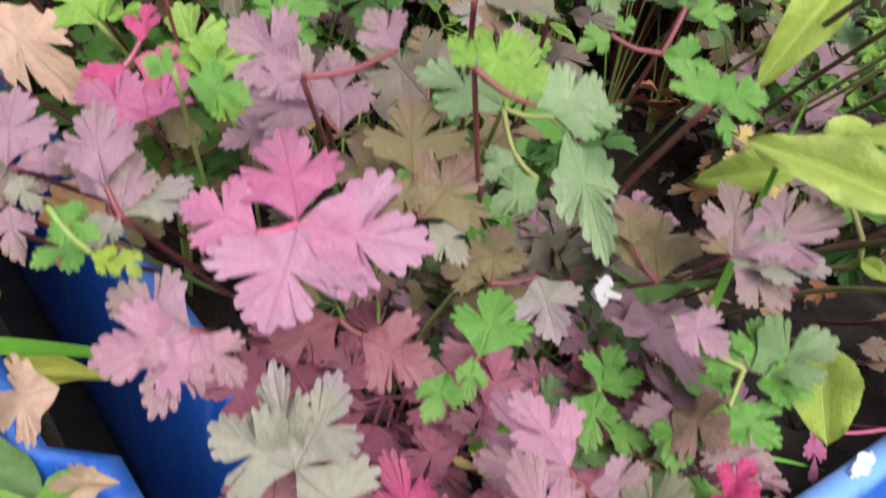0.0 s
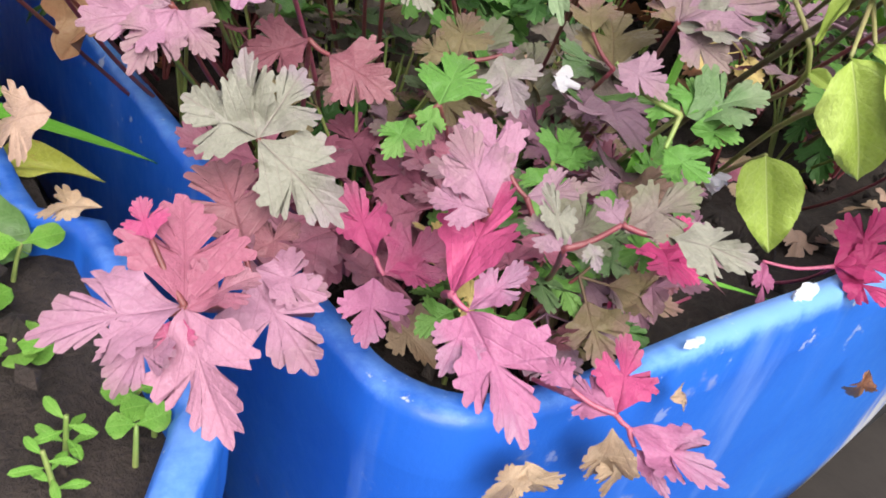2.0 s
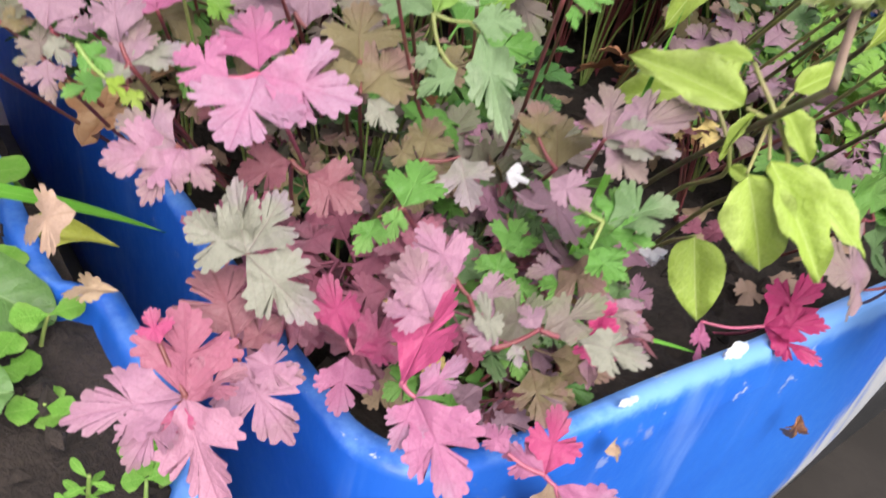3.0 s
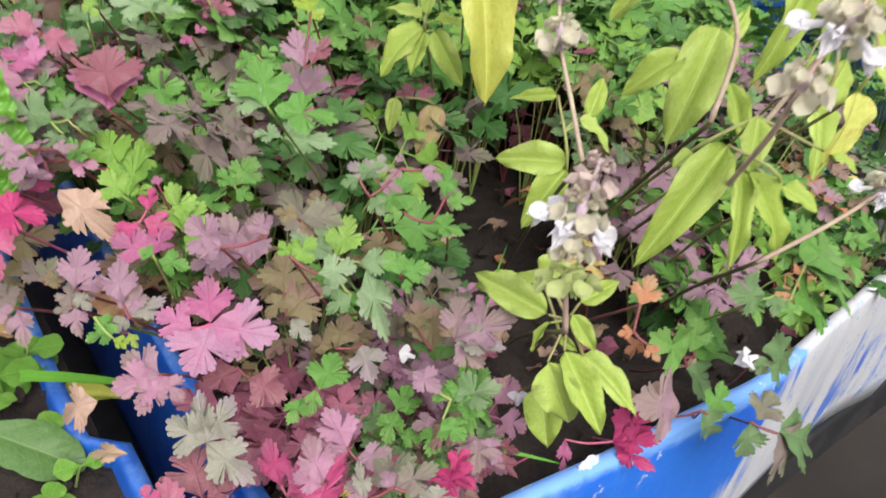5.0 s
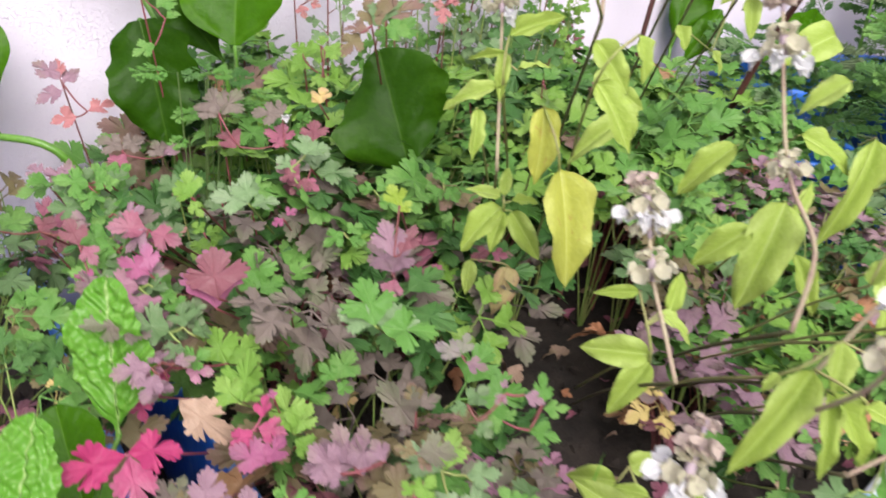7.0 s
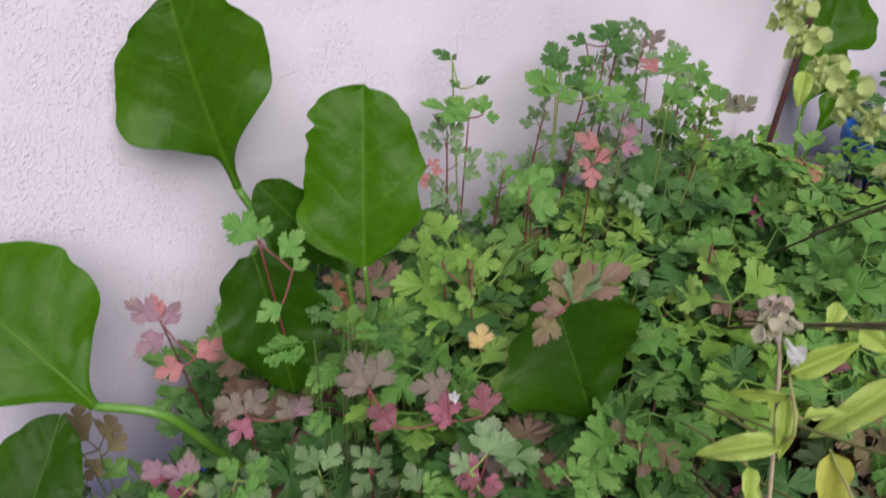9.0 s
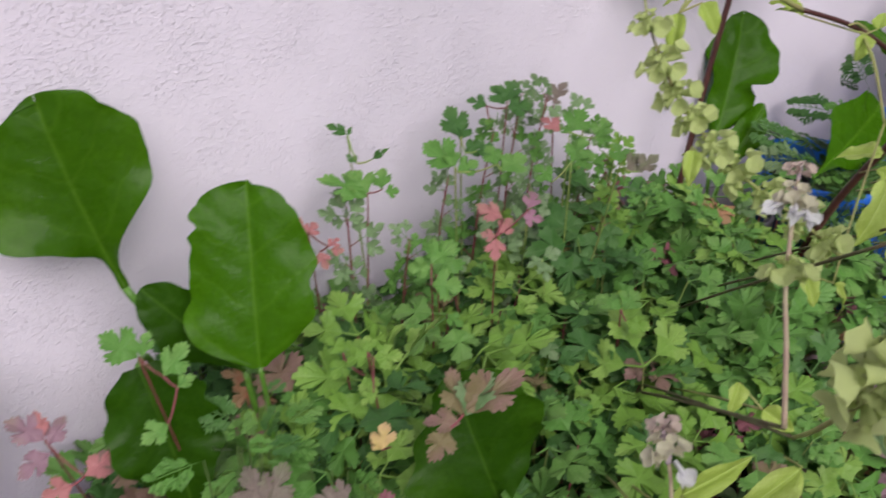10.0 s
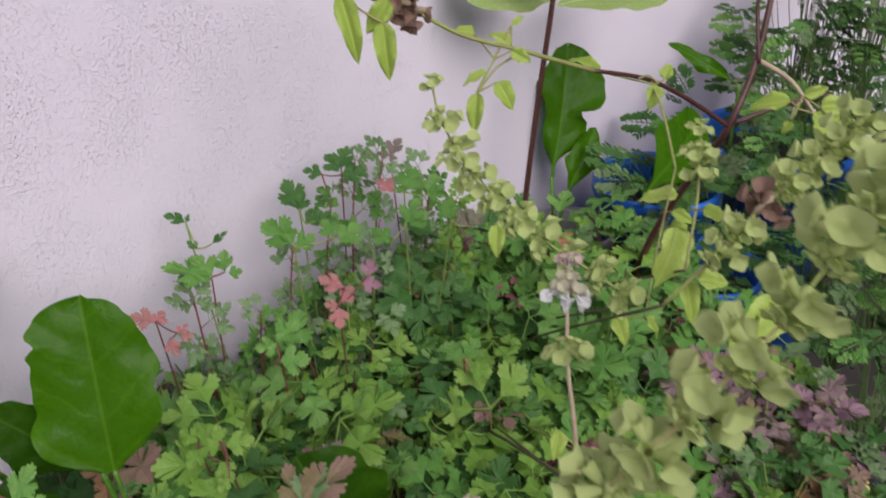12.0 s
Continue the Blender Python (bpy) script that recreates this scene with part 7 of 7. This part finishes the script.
spike([(0.350, -0.322, 0.638), (0.345, -0.326, 0.618), (0.335, -0.334, 0.596), (0.31, -0.345, 0.56)],
      [(0.0, 0.008, "seed", 0), (0.18, 0.0125, "seed", 0), (0.3, 0.0115, "seed", 0)], SEEDS, STEM_PALE)
spike([(0.292, -0.429, 0.690), (0.269, -0.418, 0.670), (0.250, -0.409, 0.657), (0.237, -0.403, 0.645), (0.226, -0.398, 0.632), (0.21, -0.38, 0.6)],
      [(0.02 + 0.115 * k, 0.0125, "seed" if k != 4 else "brown", 0) for k in range(7)], "drooping basil spike with pale green ripening seed cups", STEM_PALE, None, 0.0012, True)
spike([(0.120, -0.487, 0.738), (0.103, -0.481, 0.722), (0.085, -0.476, 0.704), (0.070, -0.470, 0.690), (0.054, -0.462, 0.674), (0.040, -0.452, 0.655), (0.06, -0.43, 0.61), (0.12, -0.4, 0.55)],
      [(0.02 + 0.076 * k, 0.0145, "seed", 0) for k in range(8)], "drooping basil spike with pale green ripening seed cups", STEM_PALE, None, 0.001, True)


# ---- the taller shrub by the wall ----
def shrub():
    ob = thing("basil_bush", (0.5, -0.24, SOIL_Z), "woody dark red basil bush with arching side branch and yellow-green leaves", "shrub")
    stem(ob, [(0.53, -0.16, SOIL_Z), (0.532, -0.21, 0.44), (0.522, -0.25, 0.53), (0.510, -0.273, 0.575), (0.547, -0.271, 0.624), (0.58, -0.26, 0.69)], 0.0036, 0.0024, STEM_WOOD, "trunk", 9)
    stem(ob, [(0.510, -0.273, 0.575), (0.475, -0.25, 0.603), (0.431, -0.236, 0.627), (0.38, -0.222, 0.643)], 0.002, 0.0016, STEM_WOOD, "branch", 8)
    stem(ob, [(0.38, -0.222, 0.643), (0.34, -0.218, 0.659), (0.298, -0.214, 0.676), (0.262, -0.2, 0.69), (0.235, -0.185, 0.708)], 0.0017, 0.0011, STEM_PALE, "branch", 8)
    stem(ob, [(0.512, -0.274, 0.577), (0.551, -0.304, 0.592), (0.58, -0.325, 0.597)], 0.0022, 0.0014, STEM_WOOD, "branch", 8)
    stem(ob, [(0.546, -0.271, 0.622), (0.558, -0.298, 0.607), (0.561, -0.325, 0.58)], 0.0024, 0.0014, STEM_BASIL, "branch", 8)
    stem(ob, [(0.543, -0.275, 0.62), (0.556, -0.26, 0.66), (0.56, -0.255, 0.7)], 0.0018, 0.0012, STEM_WOOD, "branch", 8)
    stem(ob, [(0.436, -0.238, 0.624), (0.415, -0.262, 0.612), (0.39, -0.29, 0.585)], 0.0013, 0.0009, STEM_PALE, "branch", 7)
    r = random.Random(77)
    for p in ((0.200, -0.190, 0.736), (0.216, -0.186, 0.726), (0.226, -0.190, 0.726), (0.219, -0.192, 0.717), (0.233, -0.190, 0.709)):
        whorl(ob, Matrix.Translation(p) @ Euler((r.uniform(0.4, 1.4), r.uniform(0, 3), 0)).to_matrix().to_4x4() @ Matrix.Scale(0.0125, 4), "brown", r, "dry brown seed cups")
    return ob


shrub()


TALL_LEAF = leaflet_mesh("broad_leaf", blade(31, 1.0, 26, 10, 0.02, 0.06, 0.3, 0.0, 1.0, 0.003, 0.0, True), LEAF["tallbasil"])


def tall_stem():
    ob = thing("tall_basil", (0.515, -0.06, SOIL_Z), "slender dark maroon stem with broad green leaves before the wall", "shrub")
    stem(ob, [(0.515, -0.06, SOIL_Z), (0.526, -0.062, 0.42), (0.538, -0.062, 0.53), (0.548, -0.066, 0.64), (0.553, -0.066, 0.72)], 0.0032, 0.0025, STEM_WOOD, "trunk", 9)
    r = random.Random(5)
    for a, b, w in (((0.549, -0.066, 0.631), (0.443, -0.035, 0.667), 0.5), ((0.552, -0.068, 0.628), (0.662, -0.130, 0.645), 0.48), ((0.547, -0.066, 0.649), (0.466, -0.090, 0.705), 0.5)):
        part("leaf", TALL_LEAF, ob, leaf_pose(a, b, w, r, Vector((-0.3, -0.6, 0.7)), 0.1), "", LEAF["tallbasil"])
    return ob


tall_stem()
chard((0.605, -0.04, 0.42), (0.668, -0.02, 0.552), 0.072, (0.598, -0.05, 0.38), "chard", "tall green chard leaf with a bitten edge by the wall", 21, NEAR_WALL, 0.05, 0.08, neck=0.35, bite=(1, 0.5, 0.55), sides=((0.05, 0.1, 0.4, 0.55, 0.6, 0.72, 0.95, 1.0, 0.7, 0.0), (0.05, 0.12, 0.5, 0.8, 0.85, 1.1, 1.35, 1.3, 0.9, 0.0)))
chard((0.605, -0.06, 0.40), (0.655, -0.06, 0.47), 0.036, (0.598, -0.06, 0.37), "chard", "small upright green chard leaf", 22, NEAR_WALL, 0.05, 0.1)
chard((0.618, -0.150, 0.431), (0.788, -0.140, 0.468), 0.072, (0.66, -0.13, 0.38), "chard", "green chard leaf hanging over the blue pot", 23, NEAR_WALL, 0.03, 0.12)
chard((0.812, -0.151, 0.50), (0.765, -0.09, 0.55), 0.02, (0.82, -0.15, 0.45), "chard", "narrow green leaf in the far pot", 24, NEAR_WALL, 0.05, 0.2)


# ---- pots beyond the trough ----
def pot(x, y, r, z0, z1, mat, label):
    """A round plastic pot with a rolled rim and soil in it."""
    ob = thing("plant_pot", (x, y, z0), label, "plant pot", "pots by the wall")
    prof = [(0.0, z0), (r * 0.78, z0), (r * 0.97, z1 - 0.02), (r * 1.05, z1 - 0.018), (r * 1.06, z1 - 0.004), (r * 1.03, z1), (r * 0.96, z1 - 0.004), (r * 0.93, z1 - 0.03), (r * 0.76, z0 + 0.01), (0.0, z0 + 0.01)]
    n, verts, faces = 40, [], []
    for rr, z in prof:
        verts += [(x + rr * math.cos(2 * math.pi * k / n), y + rr * math.sin(2 * math.pi * k / n), z) for k in range(n)]
    for i in range(len(prof) - 1):
        for k in range(n):
            j = (k + 1) % n
            faces.append((i * n + k, i * n + j, (i + 1) * n + j, (i + 1) * n + k))
    part("shell", made("shell", verts, faces, mat), ob)
    rr = r * 0.9
    top = [(x, y, z1 - 0.03)] + [(x + rr * math.cos(2 * math.pi * k / n), y + rr * math.sin(2 * math.pi * k / n), z1 - 0.035) for k in range(n)]
    part("earth", made("earth", top, [(0, 1 + k, 1 + (k + 1) % n) for k in range(n)], SOIL), ob, None, "dark soil")
    return ob


pot(0.715, -0.115, 0.072, 0.0, 0.405, BLUE_POT, "tall blue plastic pot beside the wall")
pot(0.655, -0.215, 0.06, 0.0, 0.355, BLUE_POT, "blue plastic pot with herbs")
pot(0.615, -0.07, 0.045, 0.0, 0.365, GREY_POT, "dark grey plastic pot before the wall")
pot(0.95, -0.16, 0.1, 0.0, 0.4, BLUE_POT, "blue plastic pot with feathery plants")


STEM_DARK = plain_material("stem_dark_green", (0.09, 0.16, 0.04), (0.12, 0.18, 0.06), 60, 0.5)


def feathery(x, y, z, height, r, count, spread=0.09):
    """A bushy plant with finely cut leaves."""
    root = Vector((x, y, z))
    ob = thing("feathery_plant", root, "bushy plant with finely divided green leaves", "plant", "feathery plants")
    for k in range(count):
        a, s = r.uniform(0, 6.28), r.uniform(0.1, 1.0) * spread
        tip = root + Vector((math.cos(a) * s, math.sin(a) * s, height * r.uniform(0.25 if spread > 0.05 else 0.8, 1)))
        part("stalk", STALK, ob, axis_pose(root, tip, 0.0007), "", STEM_DARK)
        out = Vector((math.cos(a), math.sin(a), r.uniform(-0.1, 0.5))).normalized()
        part("leaf", r.choice(FEATHERY), ob, leaf_pose(tip, tip + out * r.uniform(0.022, 0.06) * (1 if spread > 0.05 else 0.55), 1, r, Vector((r.uniform(-1, 0.6), r.uniform(-1, 0.2), r.uniform(0.2, 1)))), "", LEAF[r.choice(["darkgreen", "green", "greengrey", "darkgreen"])])


far = random.Random(31)
for px, py, pz, ph, pc in ((0.7, -0.15, 0.37, 0.07, 30), (0.655, -0.215, 0.33, 0.09, 30), (0.62, -0.17, 0.37, 0.06, 20), (0.98, -0.15, 0.36, 0.2, 26), (1.0, -0.22, 0.36, 0.22, 34), (0.9, -0.26, 0.3, 0.2, 40), (0.8, -0.28, 0.26, 0.22, 44), (0.72, -0.35, 0.24, 0.22, 44), (1.08, -0.12, 0.36, 0.3, 30), (0.84, -0.36, 0.2, 0.24, 40), (0.64, -0.42, 0.2, 0.2, 26), (0.72, -0.46, 0.1, 0.24, 26), (0.82, -0.12, 0.3, 0.16, 24), (1.02, -0.16, 0.36, 0.3, 44), (1.12, -0.2, 0.36, 0.36, 44), (0.9, -0.22, 0.34, 0.24, 40)):
    feathery(px, py, pz, ph, far, pc)
for px, py, ph in ((-0.002, -0.170, 0.223), (0.028, -0.210, 0.200), (-0.023, -0.190, 0.222)):
    feathery(px, py, SOIL_Z - 0.003, ph, far, 6, 0.022)


# ---- small things ----
def fallen(name, base, tip, w, mat, label, seed, shape=None, face=OPEN_SIDE):
    r = random.Random(seed)
    v, u, f = shape or lobed(seed + 300, 3, 3, 0.3, 1.0, 0.9)
    v = [(p[0], p[1], p[2] + 0.16 * math.sin(p[0] * 7 + seed) * p[1] + 0.35 * p[0] * p[0]) for p in v]
    ob = solid(name, made(name, v, f, LEAF[mat], u), label, "leaf")
    ob.matrix_basis = leaf_pose(base, tip, w, r, face)
    return ob


fallen("dried_leaf", (-0.113, -0.405, 0.377), (-0.097, -0.430, 0.364), 0.6, "cream", "curled cream dried leaf caught in the coriander", 1)
fallen("dried_leaf", (-0.119, -0.477, 0.314), (-0.136, -0.471, 0.308), 1.0, "cream", "pale pink drying coriander leaf over the trough edge", 2)
fallen("dried_leaf", (-0.112, -0.493, 0.296), (-0.128, -0.482, 0.294), 0.45, "dry", "curled brown dried leaf on the trough edge", 3)
fallen("dried_leaf", (-0.043, -0.586, 0.268), (-0.054, -0.588, 0.262), 0.6, "dry", "small brown dead leaf hanging on the blue trough", 4)
fallen("dried_leaf", (-0.043, -0.585, 0.268), (-0.040, -0.592, 0.254), 0.95, "dry", "brown dead leaf hanging on the blue trough", 5)
fallen("dried_leaf", (-0.018, -0.588, 0.272), (-0.022, -0.594, 0.254), 0.75, "dry", "withered brown leaf hanging before the trough", 6)
fallen("dried_leaf", (-0.012, -0.588, 0.266), (-0.014, -0.596, 0.247), 0.6, "dry", "withered brown leaf stuck to the trough", 7)
fallen("dried_leaf", (0.006, -0.586, 0.272), (0.018, -0.588, 0.27), 0.6, "dry", "dry leaf scrap at the trough rim", 8)
fallen("dried_leaf", (0.128, -0.588, 0.245), (0.129, -0.59, 0.228), 0.45, "rust", "small brown leaf scrap on the blue trough", 9)
fallen("dried_leaf", (-0.168, -0.45, 0.37), (-0.15, -0.455, 0.315), 0.6, "yellow", "big withered tan leaf beside the trough", 10)
fallen("dried_leaf", (-0.19, -0.52, 0.36), (-0.172, -0.5, 0.33), 0.8, "yellow", "withered tan leaf low beside the trough", 11)
fallen("dried_leaf", (-0.1, -0.41, 0.3), (-0.085, -0.425, 0.345), 0.5, "rust", "orange-brown dead leaf in the trough", 12)
fallen("yellowing_leaf", (-0.122, -0.402, 0.262), (-0.093, -0.42, 0.268), 0.38, "basilold", "yellow-green fallen leaf with a brown tip", 12, blade(12, 1.0))
chard((-0.165, -0.43, 0.282), (-0.124, -0.464, 0.27), 0.027, (-0.17, -0.427, 0.274), "broad", "broad rounded green leaf beside the trough", 13, Vector((-0.3, -0.4, 0.9)), 0.01, 0.1)
chard((-0.185, -0.5, 0.28), (-0.145, -0.51, 0.284), 0.028, (-0.19, -0.497, 0.272), "broad", "broad pale green leaf over the damp soil", 14, Vector((-0.3, -0.4, 0.9)), 0.01, 0.1)


def grass(points, width, label):
    verts, uvs, faces = [], [], []
    pts = [Vector(p) for p in points]
    d = pts[-1] - pts[0]
    side = d.cross(OPEN_SIDE).normalized() * width
    for i in range(13):
        t = i / 12
        p = pts[0].lerp(pts[1], t) + Vector((0, 0, 0.1 * d.length * t * (1 - t)))
        w = side * (1 - t**2.2)
        for s in (-1, 0, 1):
            verts.append(p + w * s + OPEN_SIDE * (width * 0.5 * abs(s))), uvs.append((s * 0.3, t))
    for i in range(12):
        for k in range(2):
            faces.append((i * 3 + k, i * 3 + k + 1, i * 3 + k + 4, i * 3 + k + 3))
    return solid("grass_blade", made("grass_blade", verts, faces, LEAF["grass"], uvs), label, "grass")


grass([(0.012, -0.545, 0.315), (0.031, -0.541, 0.396)], 0.0013, "bright green upright grass blade")
grass([(-0.14, -0.43, 0.3), (-0.075, -0.428, 0.27)], 0.0026, "long grass blade lying over the trough edge")
grass([(0.04, -0.533, 0.274), (0.08, -0.566, 0.272)], 0.0012, "thin grass blade on the soil")


def seedling(x, y, z, size, r, leaves=8, oval=False):
    ob = thing("seedling", (x, y, z), "small bright green seedling in the damp soil", "seedling", "seedlings beside the trough")
    top = Vector((x + r.uniform(-0.004, 0.004), y + r.uniform(-0.004, 0.004), z + size))
    stem(ob, [(x, y, z - 0.003), ((x + top.x) / 2, (y + top.y) / 2, z + size * 0.5), top], 0.0008, 0.0005, STEM_GREEN)
    for k in range(leaves):
        a = k * (3.1 if leaves == 2 else 2.4) + r.uniform(-0.3, 0.3)
        b = Vector((x, y, z)).lerp(top, 1.0 if leaves == 2 else 0.35 + 0.65 * k / leaves)
        out = Vector((math.cos(a), math.sin(a), 0.25)) * (size * r.uniform(0.75, 1.0) * (1.0 if oval else 0.5))
        part("leaf", ROUND_LEAF if oval else NARROW_LEAF, ob, leaf_pose(b, b + out, 1.0, r, Vector((-0.2, -0.3, 1))), "", LEAF["seedling"])


ROUND_LEAF = leaflet_mesh("round_leaf", blade(3, 0.9, 14, 8, 0.03, 0.1, 0.1, blunt=True), LEAF["seedling"])
NARROW_LEAF = leaflet_mesh("narrow_leaf", blade(4, 0.3, 14, 6, 0.02, 0.2, 0.3, blunt=True), LEAF["seedling"])
sr = random.Random(8)
for sx, sy, sz, ss, sl, so in ((-0.137, -0.549, 0.26, 0.014, 7, False), (-0.133, -0.537, 0.26, 0.016, 7, False), (-0.12, -0.543, 0.26, 0.008, 2, True), (-0.113, -0.535, 0.26, 0.009, 2, True),
                               (-0.118, -0.526, 0.26, 0.009, 2, True), (-0.111, -0.524, 0.26, 0.008, 2, True), (-0.135, -0.501, 0.26, 0.01, 6, True), (-0.14, -0.482, 0.26, 0.012, 4, True),
                               (-0.128, -0.465, 0.26, 0.012, 2, True), (-0.135, -0.44, 0.26, 0.014, 4, True), (-0.15, -0.4, 0.26, 0.022, 6, True), (-0.13, -0.38, 0.26, 0.018, 6, True),
                               (-0.15, -0.34, 0.26, 0.024, 7, True)):
    seedling(sx, sy, sz, ss, sr, sl, so)


def loose_flower(p, size, label, seed):
    r = random.Random(seed)
    ob = solid("fallen_flower", PETALS, label, "flower")
    d = Vector((r.uniform(-1, 1), r.uniform(-1, 1), r.uniform(-0.2, 0.2))).normalized() * size
    ob.matrix_basis = leaf_pose(p, Vector(p) + d, 1.0, r)


loose_flower((0.003, -0.527, 0.335), 0.0095, "white fallen basil flower on a leaf", 1)
loose_flower((0.049, -0.550, 0.310), 0.011, "white fallen basil flower over the soil", 2)
loose_flower((0.118, -0.615, 0.362), 0.012, "white fallen basil flower on green leaves", 3)
loose_flower((0.01, -0.25, 0.455), 0.008, "small white fallen flower among leaves", 4)


def scuff(p, q, width, seed):
    """A chip of bared white on the trough's lip."""
    r = random.Random(seed)
    a, b = Vector(p), Vector(q)
    bm = bmesh.new()
    top = []
    for k in range(30):
        t = 2 * math.pi * k / 30
        f = 0.5 + 0.5 * math.cos(t) * r.uniform(0.75, 1.0)
        across = (b - a).cross(Vector((0, 0, 1))).normalized()
        top.append(bm.verts.new(a.lerp(b, f) + across * math.sin(t) * width * r.uniform(0.35, 1.3)))
    bm.faces.new(top)
    ext = bmesh.ops.extrude_face_region(bm, geom=bm.faces[:])
    bmesh.ops.translate(bm, verts=[v for v in ext["geom"] if isinstance(v, bmesh.types.BMVert)], vec=(0, 0, -0.002))
    bmesh.ops.recalc_face_normals(bm, faces=bm.faces[:])
    part("scuff", from_bm("scuff", bm, SCUFF), main_trough, None, "white scuffed chip on the rim")


scuff((0.074, -0.5745, 0.2814), (0.09, -0.5735, 0.2818), 0.0026, 3)
scuff((0.018, -0.5775, 0.2806), (0.027, -0.5775, 0.2806), 0.0011, 4)
